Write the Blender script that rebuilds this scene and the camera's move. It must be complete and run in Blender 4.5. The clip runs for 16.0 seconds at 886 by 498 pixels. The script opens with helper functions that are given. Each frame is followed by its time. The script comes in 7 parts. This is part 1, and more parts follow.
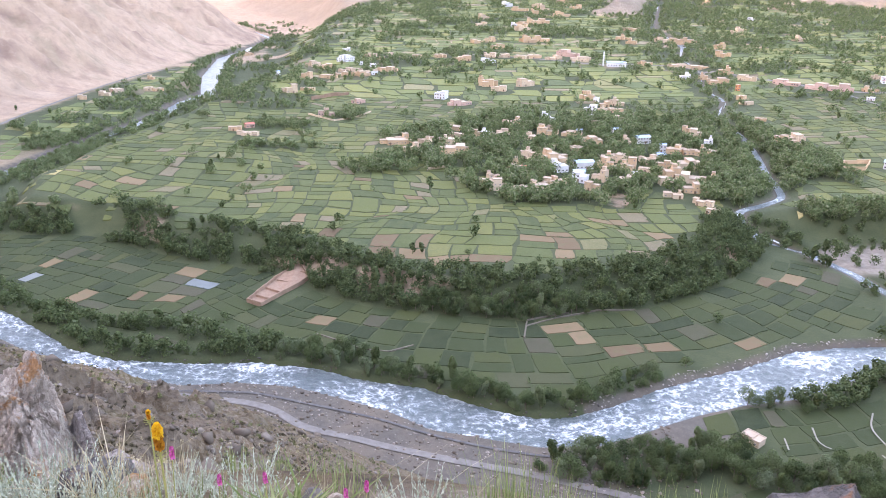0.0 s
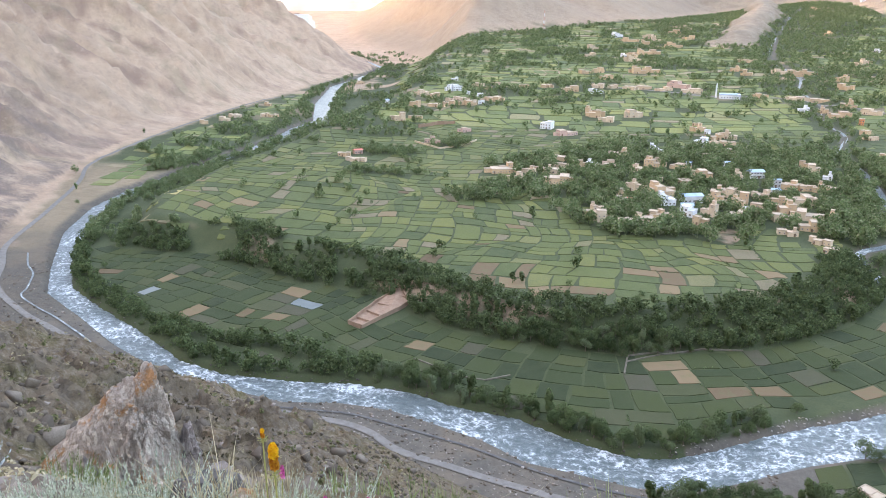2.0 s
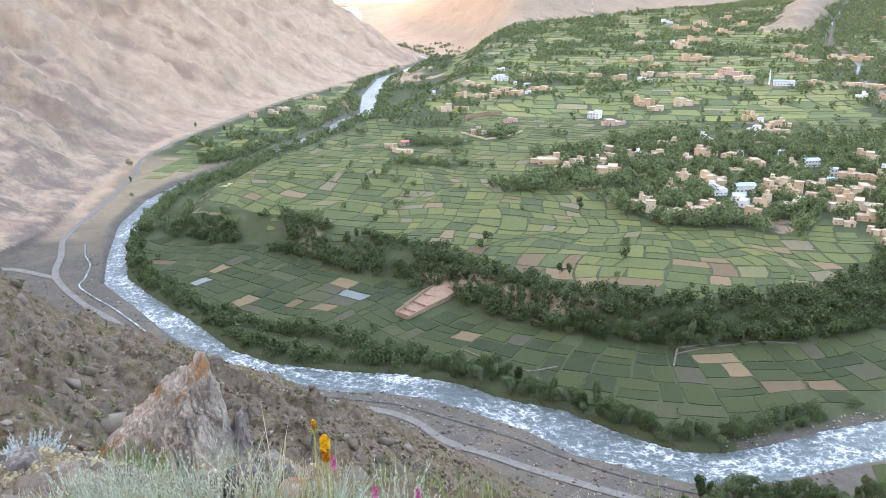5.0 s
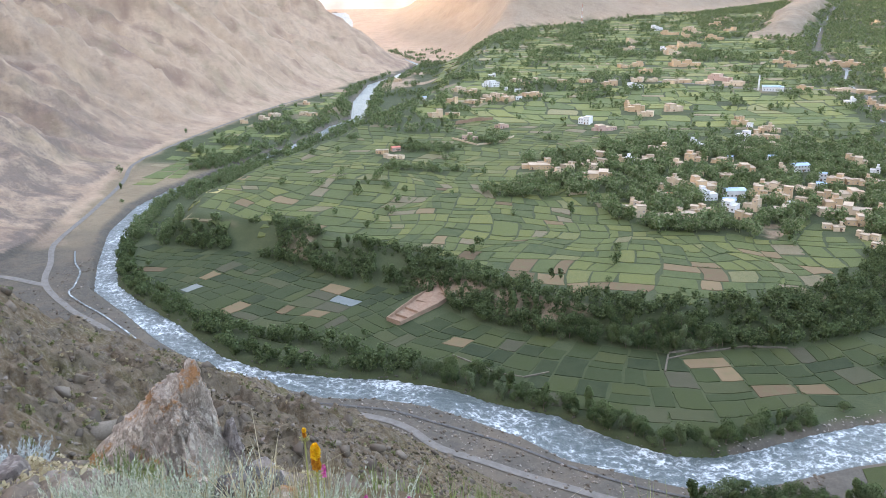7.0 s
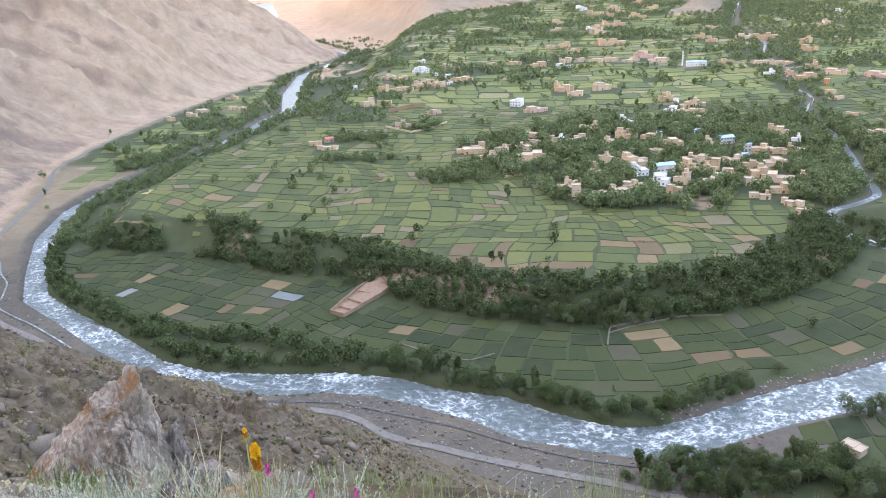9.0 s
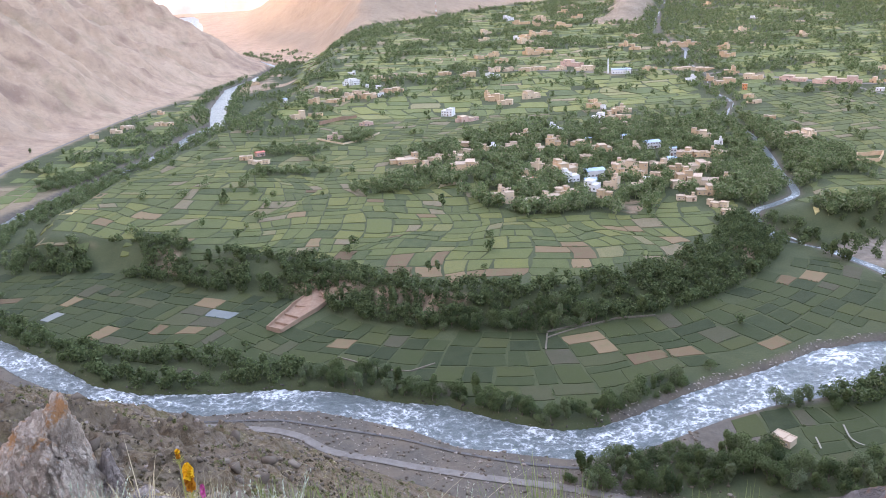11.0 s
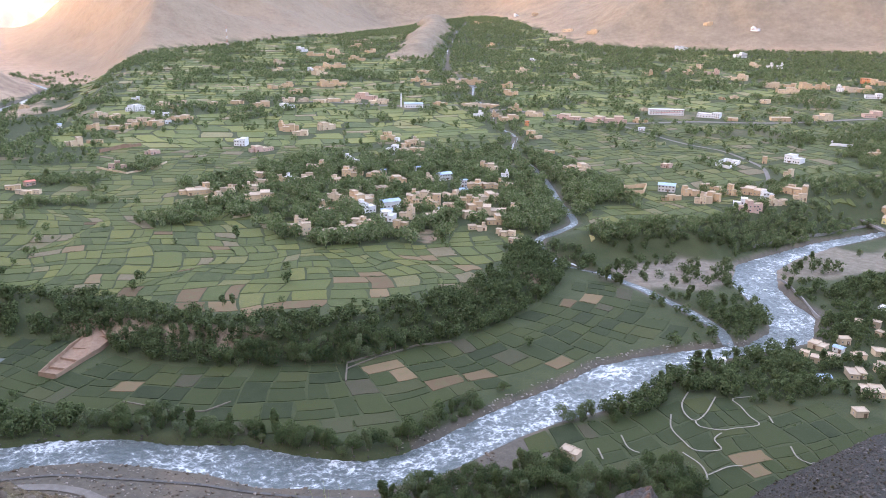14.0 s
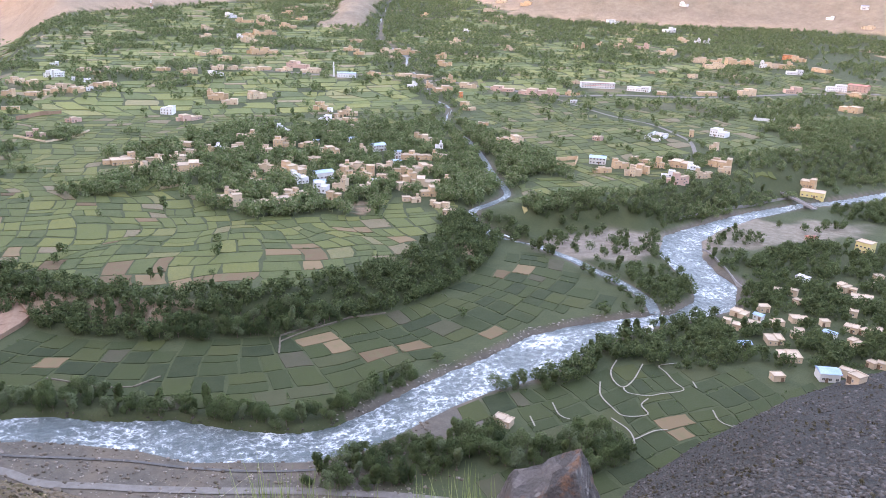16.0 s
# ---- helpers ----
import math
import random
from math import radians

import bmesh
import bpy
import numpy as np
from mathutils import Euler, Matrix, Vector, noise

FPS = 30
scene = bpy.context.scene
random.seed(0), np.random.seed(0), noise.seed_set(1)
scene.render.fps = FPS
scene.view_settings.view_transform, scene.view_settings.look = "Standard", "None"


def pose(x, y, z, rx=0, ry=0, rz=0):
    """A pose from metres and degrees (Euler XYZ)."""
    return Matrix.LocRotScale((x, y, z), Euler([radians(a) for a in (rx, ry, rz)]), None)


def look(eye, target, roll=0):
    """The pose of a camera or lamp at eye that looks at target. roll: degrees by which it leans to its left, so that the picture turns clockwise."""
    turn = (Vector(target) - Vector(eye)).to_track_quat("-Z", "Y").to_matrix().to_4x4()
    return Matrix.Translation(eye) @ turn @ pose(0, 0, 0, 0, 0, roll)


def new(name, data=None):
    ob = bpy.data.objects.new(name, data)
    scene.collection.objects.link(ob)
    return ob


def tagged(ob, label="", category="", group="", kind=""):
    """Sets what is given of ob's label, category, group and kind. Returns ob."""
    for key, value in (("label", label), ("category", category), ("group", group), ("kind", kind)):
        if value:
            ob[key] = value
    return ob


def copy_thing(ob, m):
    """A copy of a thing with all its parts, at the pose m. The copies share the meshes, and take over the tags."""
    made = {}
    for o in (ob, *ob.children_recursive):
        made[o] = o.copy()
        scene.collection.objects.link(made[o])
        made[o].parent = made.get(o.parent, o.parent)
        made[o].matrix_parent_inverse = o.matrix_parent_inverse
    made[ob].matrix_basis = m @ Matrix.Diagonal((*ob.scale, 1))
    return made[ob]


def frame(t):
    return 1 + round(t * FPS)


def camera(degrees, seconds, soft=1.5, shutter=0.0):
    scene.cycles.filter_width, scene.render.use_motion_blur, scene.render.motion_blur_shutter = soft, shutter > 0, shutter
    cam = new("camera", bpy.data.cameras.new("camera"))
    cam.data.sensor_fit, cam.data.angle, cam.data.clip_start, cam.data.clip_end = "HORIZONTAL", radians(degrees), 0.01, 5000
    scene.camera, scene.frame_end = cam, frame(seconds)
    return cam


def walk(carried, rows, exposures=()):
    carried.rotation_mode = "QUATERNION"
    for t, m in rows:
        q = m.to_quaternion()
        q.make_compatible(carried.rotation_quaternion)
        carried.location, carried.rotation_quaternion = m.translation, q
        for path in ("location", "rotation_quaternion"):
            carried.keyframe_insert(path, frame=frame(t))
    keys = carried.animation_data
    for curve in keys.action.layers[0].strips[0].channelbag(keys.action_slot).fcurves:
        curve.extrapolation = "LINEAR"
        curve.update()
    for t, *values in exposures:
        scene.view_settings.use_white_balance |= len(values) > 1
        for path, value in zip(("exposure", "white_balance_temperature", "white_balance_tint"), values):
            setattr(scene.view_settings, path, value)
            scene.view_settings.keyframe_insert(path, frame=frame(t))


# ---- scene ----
cam = camera(58.15, 16.0, soft=0.9)
EYE = 170.0
ROWS = (
    (0.0, -0.000, 0.0, 170.000, 70.30, -0.97, 0.03),
    (0.5, -0.010, 0.0, 170.012, 71.04, -1.16, 1.85),
    (1.0, -0.030, 0.0, 170.020, 72.67, -1.04, 4.60),
    (1.5, -0.047, 0.0, 170.021, 72.97, -0.90, 6.81),
    (2.0, -0.057, 0.0, 170.019, 72.23, -0.67, 7.55),
    (2.5, -0.060, 0.0, 170.021, 71.89, -0.14, 8.21),
    (3.0, -0.063, 0.0, 170.023, 71.30, 0.09, 9.06),
    (3.5, -0.065, 0.0, 170.028, 71.13, 0.30, 9.78),
    (4.0, -0.070, 0.0, 170.032, 71.20, 0.43, 10.77),
    (6.5, -0.062, 0.0, 170.026, 72.13, 0.61, 10.38),
    (7.0, -0.062, 0.0, 170.039, 71.99, 0.44, 10.06),
    (7.5, -0.059, 0.0, 170.046, 72.77, 0.81, 9.38),
    (8.0, -0.043, 0.0, 170.045, 72.65, 1.65, 6.75),
    (8.5, -0.035, 0.0, 170.042, 71.89, 1.78, 5.60),
    (9.0, -0.024, 0.0, 170.045, 70.97, 2.17, 4.94),
    (11.5, -0.000, 0.0, 170.030, 71.68, 1.62, -1.94),
    (12.0, 0.010, 0.0, 170.027, 71.84, 0.67, -4.12),
    (12.5, 0.030, 0.0, 170.023, 71.93, 0.95, -7.20),
    (13.0, 0.068, 0.0, 170.020, 71.61, -0.22, -11.66),
    (13.5, 0.071, 0.0, 170.017, 72.83, 0.82, -12.01),
    (14.0, 0.064, 0.0, 170.013, 73.49, -0.74, -14.13),
    (14.5, 0.063, 0.0, 170.010, 73.17, -1.46, -16.10),
    (15.0, 0.062, 0.0, 170.007, 74.01, -1.89, -17.56),
    (15.5, 0.066, 0.0, 170.003, 73.33, -2.24, -18.32),
    (16.0, 0.065, 0.0, 170.000, 71.56, -2.05, -18.68),
)
walk(cam, [(t, pose(x, y, z, rx, ry, rz)) for t, x, y, z, rx, ry, rz in ROWS],
     exposures=[(0.0, 4.25, 6900, 39), (0.5, 4.22, 6900, 38), (1.0, 3.85, 6990, 28), (1.5, 3.55, 6990, 24), (2.0, 3.95, 6990, 28), (2.5, 3.98, 6990, 28),
                (3.0, 4.05, 6990, 28), (4.0, 4.1, 6990, 28), (6.5, 4.05, 6990, 27), (7.0, 3.85, 6990, 27), (7.5, 3.58, 6990, 23), (8.5, 3.73, 6970, 25),
                (9.0, 3.95, 6970, 30), (11.5, 3.8, 6860, 36), (12.5, 3.55, 6860, 33), (13.0, 4.1, 6860, 35), (13.5, 3.6, 6860, 35), (14.0, 3.77, 6860, 36), (15.0, 3.77, 6860, 36), (16.0, 4.0, 6860, 38)])
# ---- light: evening sky, the sun low behind the western ridge ----
SUN_AZ, SUN_EL = 100.0, 7.0      # degrees to the left of straight ahead, above the horizon
world = bpy.data.worlds.new("evening_sky")
scene.world = world
world.use_nodes = True
wn = world.node_tree
sky = wn.nodes.new("ShaderNodeTexSky")
sky.sky_type = "NISHITA"
sky.sun_disc = False
sky.sun_elevation = radians(SUN_EL)
sky.sun_rotation = radians(-SUN_AZ)
sky.dust_density = 3.0
bg = wn.nodes["Background"]
bg.inputs["Strength"].default_value = 0.15
wn.links.new(sky.outputs["Color"], bg.inputs["Color"])
sun_data = bpy.data.lights.new("sun", "SUN")
sun_data.energy, sun_data.angle, sun_data.color = 3.0, radians(0.5), (1.0, 0.83, 0.62)
sun = new("sun", sun_data)
a, e = radians(SUN_AZ), radians(SUN_EL)
sun.matrix_world = look((-math.sin(a) * math.cos(e) * 3000, math.cos(a) * math.cos(e) * 3000, math.sin(e) * 3000), (0, 0, 0))

# ---- the lie of the land ----
def hashed(ix, iy, seed):
    h = (ix * 374761393 + iy * 668265263 + seed * 974711) & 0x7FFFFFFF
    h = ((h ^ (h >> 13)) * 1274126177) & 0x7FFFFFFF
    return ((h ^ (h >> 16)) & 0xFFFF) / 65535.0


def vnoise(x, y, seed=0):
    """Smooth value noise from -1 to 1, one lump to the unit."""
    ix, iy = np.floor(x).astype(np.int64), np.floor(y).astype(np.int64)
    fx, fy = x - ix, y - iy
    fx, fy = fx * fx * (3 - 2 * fx), fy * fy * (3 - 2 * fy)
    a, b = hashed(ix, iy, seed), hashed(ix + 1, iy, seed)
    c, d = hashed(ix, iy + 1, seed), hashed(ix + 1, iy + 1, seed)
    return (a + (b - a) * fx + (c - a) * fy + (a - b - c + d) * fx * fy) * 2 - 1


def fbm(x, y, octaves=4, seed=0, ridged=False):
    total, amp, norm = 0.0, 1.0, 0.0
    for o in range(octaves):
        n = vnoise(x * 2 ** o + 17.3 * o, y * 2 ** o - 9.1 * o, seed + o)
        total = total + amp * ((1 - np.abs(n)) * 2 - 1 if ridged else n)
        norm += amp
        amp *= 0.5
    return total / norm


def smooth(a, b, x):
    t = np.clip((x - a) / (b - a), 0, 1)
    return t * t * (3 - 2 * t)


def along(line, x, y, width=None):
    """Distance to a polyline, positive on its left side; and a value carried along it."""
    p = np.array(line, float)
    best, sign, val = np.full(np.shape(x), 1e9), np.ones(np.shape(x)), np.zeros(np.shape(x))
    squarest = np.zeros(np.shape(x))
    for a, b in zip(p[:-1], p[1:]):
        dx, dy = b[0] - a[0], b[1] - a[1]
        t = np.clip(((x - a[0]) * dx + (y - a[1]) * dy) / (dx * dx + dy * dy), 0, 1)
        ex, ey = x - a[0] - t * dx, y - a[1] - t * dy
        d = np.hypot(ex, ey)
        square = np.abs(dx * ey - dy * ex) / math.hypot(dx, dy)
        nearer = (d < best - 1e-6) | ((d < best + 1e-6) & (square > squarest))
        squarest = np.where(nearer, square, squarest)
        best = np.where(nearer, d, best)
        sign = np.where(nearer, np.sign(dx * ey - dy * ex), sign)
        if p.shape[1] > 2:
            val = np.where(nearer, a[2] + t * (b[2] - a[2]), val)
    return best, sign, val


# x, y, half width of the river, from the far gorge to the bend below and out to the bridge
RIVER = (
    (-1330, 4300, 40), (-1150, 3800, 30), (-850, 2900, 14), (-560, 2250, 8), (-395, 1900, 7), (-388, 1640, 9), (-397, 1486, 12),
    (-356, 1244, 13), (-311, 1069, 10), (-323, 1003, 9), (-322, 908, 7), (-337, 800, 7), (-352, 700, 7), (-359, 645, 7.5),
    (-357, 589, 8.5), (-338, 517, 7.6), (-307, 451, 6), (-280, 407, 7.3), (-243, 378, 7), (-206, 349, 8.6), (-171, 323, 6.4),
    (-143, 313, 6.2), (-107, 307, 10.3), (-82, 309, 9.9), (-56, 305, 9.2), (-33, 295, 9.3),
)
RIVER_EAST = (
    (-33, 295, 9.3), (-11, 287, 12.2), (5, 277, 13.1), (22, 270, 10.5), (40, 265, 10.4), (59, 267, 10.9), (79, 277, 11),
    (99, 289, 11.8), (122, 299, 13.1), (148, 308, 15.6), (172, 322, 15.8), (199, 332, 12.1), (230, 337, 8.4), (256, 338, 5.5),
    (289, 349, 11.4), (310, 377, 13.3), (313, 400, 13.1), (323, 432, 14.8), (347, 464, 13.4), (381, 482, 9), (432, 503, 8.1),
    (500, 522, 6.3), (552, 524, 7.2), (610, 535, 9), (950, 600, 16),
)
RIVER = RIVER + RIVER_EAST[1:]
# foot of the wooded scarp, the upper terrace on its left hand
SCARP = (
    (-1000, 4850), (-800, 3900), (-560, 2950), (-400, 2450), (-345, 1900), (-305, 1500), (-268, 1250), (-262, 1000), (-285, 800), (-305, 680), (-310, 560),
    (-290, 488), (-230, 478), (-187, 461), (-142, 436), (-103, 423), (-76, 405), (-55, 388), (-9, 369),
    (45, 362), (75, 371), (108, 380), (148, 406), (184, 441), (205, 482), (259, 486), (328, 482), (365, 500),
    (424, 518), (505, 545), (600, 565), (950, 640),
)
BROOK = (
    (247, 345, 3), (253, 367, 3), (248, 405, 3), (237, 447, 3), (221, 480, 2.2), (206, 489, 2.4), (199, 500, 2.5), (204, 516, 2.6), (224, 530, 2.7), (243, 547, 2.6), (251, 575, 2.5), (256, 607, 2.4), (268, 660, 2.3), (277, 708, 2.2), (283, 755, 1.8), (285, 820, 1.6), (318, 900, 1.4), (322, 990, 1.5), (352, 1100, 1.6),
    (362, 1240, 2.5), (395, 1340, 4.5), (400, 1420, 4.5), (410, 1600, 2.5), (520, 2000, 2), (760, 2700, 2),
)
# foot of the bare western mountain, the mountain on its left hand going out
FOOT_WEST = (
    (-900, -300), (-480, 250), (-400, 350), (-372, 420), (-374, 471), (-395, 528), (-436, 637), (-460, 722),
    (-474, 814), (-478, 931), (-476, 1053), (-462, 1243), (-452, 1553), (-405, 1860), (-500, 2150), (-900, 2700),
    (-1300, 3600), (-1600, 4900),
)
# foot of the bare ranges at the back, the hills on its left hand
FOOT_EAST = (
    (-1130, 4850), (-960, 3900), (-740, 2950), (-500, 2450), (-340, 2080), (-262, 1900), (-140, 1995), (-22, 2100), (118, 2247),
    (272, 2385), (454, 2864), (611, 3141), (910, 3172), (944, 2742), (878, 2287), (874, 1980), (1050, 1830), (1439, 1600),
    (1647, 1382), (1700, 600), (1500, 0), (1000, -500),
)
EDGE_AZ = (-100, -70, -51, -45.7, -38.7, -35.9, -32, -25, -5, 5.5, 10.3, 14.9, 19.4, 24.5, 27.8, 31.7, 35.3, 38.5, 41.6, 55, 80, 110)
EDGE_DEP = (-5, 12, 22.4, 25.4, 31, 33, 37.5, 38.6, 37.4, 34.3, 32.3, 30.4, 28.7, 26.7, 25.2, 23.6, 21.8, 20.4, 16.8, 12, 0, -15)


def floor_rise(y):
    """How far the valley floor climbs beyond the gorge."""
    return 62 * smooth(2300, 4700, y)


def fan(r):
    """Height of the upper terrace, an old fan that climbs away from the river."""
    return 16 + 0.030 * np.maximum(0, r - 450) + 1.2e-5 * np.maximum(0, r - 700) ** 2


def head(x, y):
    """Height of the fan carried on into the side valley between the bare hills."""
    r = np.hypot(x, y)
    inlet = smooth(-420, 60, (x - 0.29 * y)) * smooth(330, 120, (x - 0.35 * y))
    return fan(np.minimum(r, 2300)) + 52 * smooth(1950, 3150, r) * inlet


# the bare tongue that runs down into the upper village
TONGUE = ((385, 1800), (450, 2010), (560, 2330), (640, 2700))


def ledges(x, y, r, az):
    """How far broken rock stands out of the western hillside."""
    share = smooth(-0.25, 0.3, fbm(x / 40, y / 40, 2, 35) + 0.25 * smooth(24, 36, az)) * smooth(4, 24, az) * smooth(50, 95, r)
    broken = np.abs(fbm(x / 13, y / 13, 4, 33)) * 5.0 + fbm(x / 5, y / 5, 4, 34, True) * 1.6
    return (broken + 0.9 * np.floor(broken / 1.6)) * share


def hill(x, y):
    """The spur that carries the camera: a steep brow, a sag, and a shoulder before the last drop."""
    r = np.hypot(x, y) + 1e-6
    az = np.degrees(np.arctan2(-x, y))
    edge = np.tan(np.radians(np.interp(az, EDGE_AZ, EDGE_DEP)))
    far = np.interp(az, (-60, -45, -30, 0, 12, 30, 60), (330, 230, 200, 195, 175, 190, 300))
    west = smooth(4, 24, az)
    s_brow = np.interp(az, (-35, -10, 5, 22), (0.50, 0.45, 0.41, 0.37))
    s_fall = np.interp(az, (-50, -10, 6, 24, 33, 40), (0.92, 0.92, 0.86, 0.66, 0.64, 0.52))

    def brow(q):
        return EYE - 1.62 - s_brow * np.minimum(q, 5.5) - s_fall * np.maximum(0, q - 5.5) - west * 0.37 * np.clip(q - 19, 0, 26)

    z_near = brow(r)
    z_edge = EYE - edge * far
    z_near_end = brow(40.0)
    z_mid = z_near_end + (z_edge - z_near_end) * (np.clip((r - 40) / (far - 40), 0, 1)) ** 0.85
    z = np.where(r < 40, z_near, z_mid)
    z = np.where(r > far, z_edge - 0.85 * (r - far), z)
    rough = fbm(x / 22, y / 22, 5, 31) * 3.4 * smooth(35, 110, r) + fbm(x / 55, y / 55, 3, 37, True) * 4.5 * smooth(70, 130, r)
    crags = ledges(x, y, r, az)
    small = crags + fbm(x / 6, y / 6, 4, 36, True) * 1.1 * smooth(30, 70, r) * west + fbm(x / 2.2, y / 2.2, 4, 5) * 0.13 * smooth(0.5, 4, r) + fbm(x / 7, y / 7, 3, 8) * 0.35 * smooth(8, 26, r)
    return z + (rough - 2.5 * smooth(70, 130, r)) * (0.25 + 0.75 * west) + small


def land(x, y, parts=False):
    x, y = np.asarray(x, float), np.asarray(y, float)
    r = np.hypot(x, y)
    az = np.degrees(np.arctan2(-x, y))
    # valley floor and terraces
    dr, sr, wr = along(RIVER, x, y)
    ds, ss, _ = along(SCARP, x, y)
    sd = ds * ss
    up = smooth(-3, 26 + 6 * vnoise(x / 40, y / 40, 3) + 2.6 * np.maximum(0, fan(np.minimum(r, 2300)) - 22), sd)
    low = floor_rise(y) + 2.6 + 0.03 * np.clip(dr - wr, 0, 120) + 0.4 * vnoise(x / 18, y / 18, 4)
    tongue = smooth(72, 5, along(TONGUE, x, y)[0] + 16 * vnoise(x / 45, y / 45, 15))
    high = head(x, y) + 0.35 * vnoise(x / 60, y / 60, 9) + (20 + 0.02 * (y - 1800)) * tongue * smooth(1760, 1900, y)
    z = low + (high - low) * up
    # the brook's cutting
    db, _, wb = along(BROOK, x, y)
    z = z - np.where(y > 470, 4.0, 1.6) * np.clip((1 - (db - wb) / (18 * np.clip(up, 0.4, 1))), 0, 1) ** 1.5
    # bare hills at the back
    de, se, _ = along(FOOT_EAST, x, y)
    back = de * se + 14 * fbm(x / 90, y / 90, 3, 13)
    far = np.maximum(0, back)
    bump = smooth(0, 420, far)
    bend = 0.5 * fbm(x / 500, y / 500, 3, 23)
    spurs = fbm((0.35 * x + 0.94 * y) / 330 + bend, (0.94 * x - 0.35 * y) / 1100 + bend, 4, 21, True)
    clefts = fbm((0.55 * x + 0.83 * y) / 120 + 2 * bend, (0.83 * x - 0.55 * y) / 420, 4, 25, True)
    zb = low + (high - low) * up
    domed = smooth(520, 900, x)
    lobes = fbm((0.77 * x - 0.63 * y) / 420 + 0.6 * bend, (0.63 * x + 0.77 * y) / 1500 + bend, 3, 27, True)
    spurs = spurs * (1 - domed) + lobes * domed
    zb = zb + far * (0.20 + 0.17 * smooth(0, 500, far)) + (spurs * 105 + 35) * bump * (1 + 0.15 * domed) + clefts * 17 * bump
    z = np.where(back > 0, zb, z)
    # the western mountain
    dw, sw, _ = along(FOOT_WEST, x, y)
    w = np.maximum(0, dw * sw)
    warp = 0.35 * fbm(x / 160, y / 160, 3, 47)
    gully = fbm((y + 0.12 * w) / 210 + warp, w / 900 + warp, 3, 41, True)
    rills = fbm((y + 0.15 * w) / 48 + warp * 2, w / 260, 4, 43, True)
    crest = fbm((y + 0.5 * x) / 34 + warp * 3, (w + 0.4 * y) / 60, 4, 45, True)
    grit = fbm(x / 15, y / 15, 4, 46)
    w = w * (1 - 0.2 * smooth(1250, 1950, y)) * (1 - 0.35 * smooth(1950, 2900, y))
    ribs = fbm((y + 0.9 * w) / 30 + warp * 4, (w - 0.6 * y) / 190, 4, 48, True)
    wz = 6 + floor_rise(y) + w * 0.16 + 0.34 * np.maximum(0, w - 35) + gully * 0.34 * np.minimum(w, 330) + rills * 0.20 * np.minimum(w, 190) + (crest * 7.0 + ribs * 9.0 + grit * 4.0) * smooth(15, 80, w)
    # unseen upper slopes, raised so that the low sun leaves the valley in shade
    wz = wz + 0.4 * np.maximum(0, w - 330) * smooth(2700, 2100, y)
    z = np.where(w > 0, np.maximum(z, wz), z)
    # gravel bed
    bed = smooth(3.0, -3.5, dr - wr)
    z = z * (1 - bed) + (floor_rise(y) - 2.0) * bed
    zh = hill(x, y)
    on_hill = zh > z
    z = np.maximum(z, zh)
    if parts:
        return z, dict(r=r, az=az, dr=dr - wr, sr=sr, sd=sd, up=up, db=db - wb, back=back, west=w, foot=dw * sw, hill=on_hill, tongue=tongue)
    return z


GRID_X, GRID_Y = np.arange(-520, 1300, 4.0), np.arange(200, 2200, 4.0)
GRID_Z = land(*np.meshgrid(GRID_X, GRID_Y))


def ground_zs(x, y):
    """Heights of the ground at many places, from a grid of four metres where the land is gentle."""
    x, y = np.asarray(x, float), np.asarray(y, float)
    u, v = (x - GRID_X[0]) / 4, (y - GRID_Y[0]) / 4
    inside = (u > 0) & (v > 0) & (u < len(GRID_X) - 1.01) & (v < len(GRID_Y) - 1.01)
    u, v = np.clip(u, 0, len(GRID_X) - 1.01), np.clip(v, 0, len(GRID_Y) - 1.01)
    i, j = v.astype(int), u.astype(int)
    fv, fu = v - i, u - j
    z = (GRID_Z[i, j] * (1 - fu) + GRID_Z[i, j + 1] * fu) * (1 - fv) + (GRID_Z[i + 1, j] * (1 - fu) + GRID_Z[i + 1, j + 1] * fu) * fv
    if not inside.all():
        z = np.where(inside, z, land(x, y))
    return z


def ground_z(x, y):
    return float(ground_zs(np.array([x]), np.array([y]))[0])


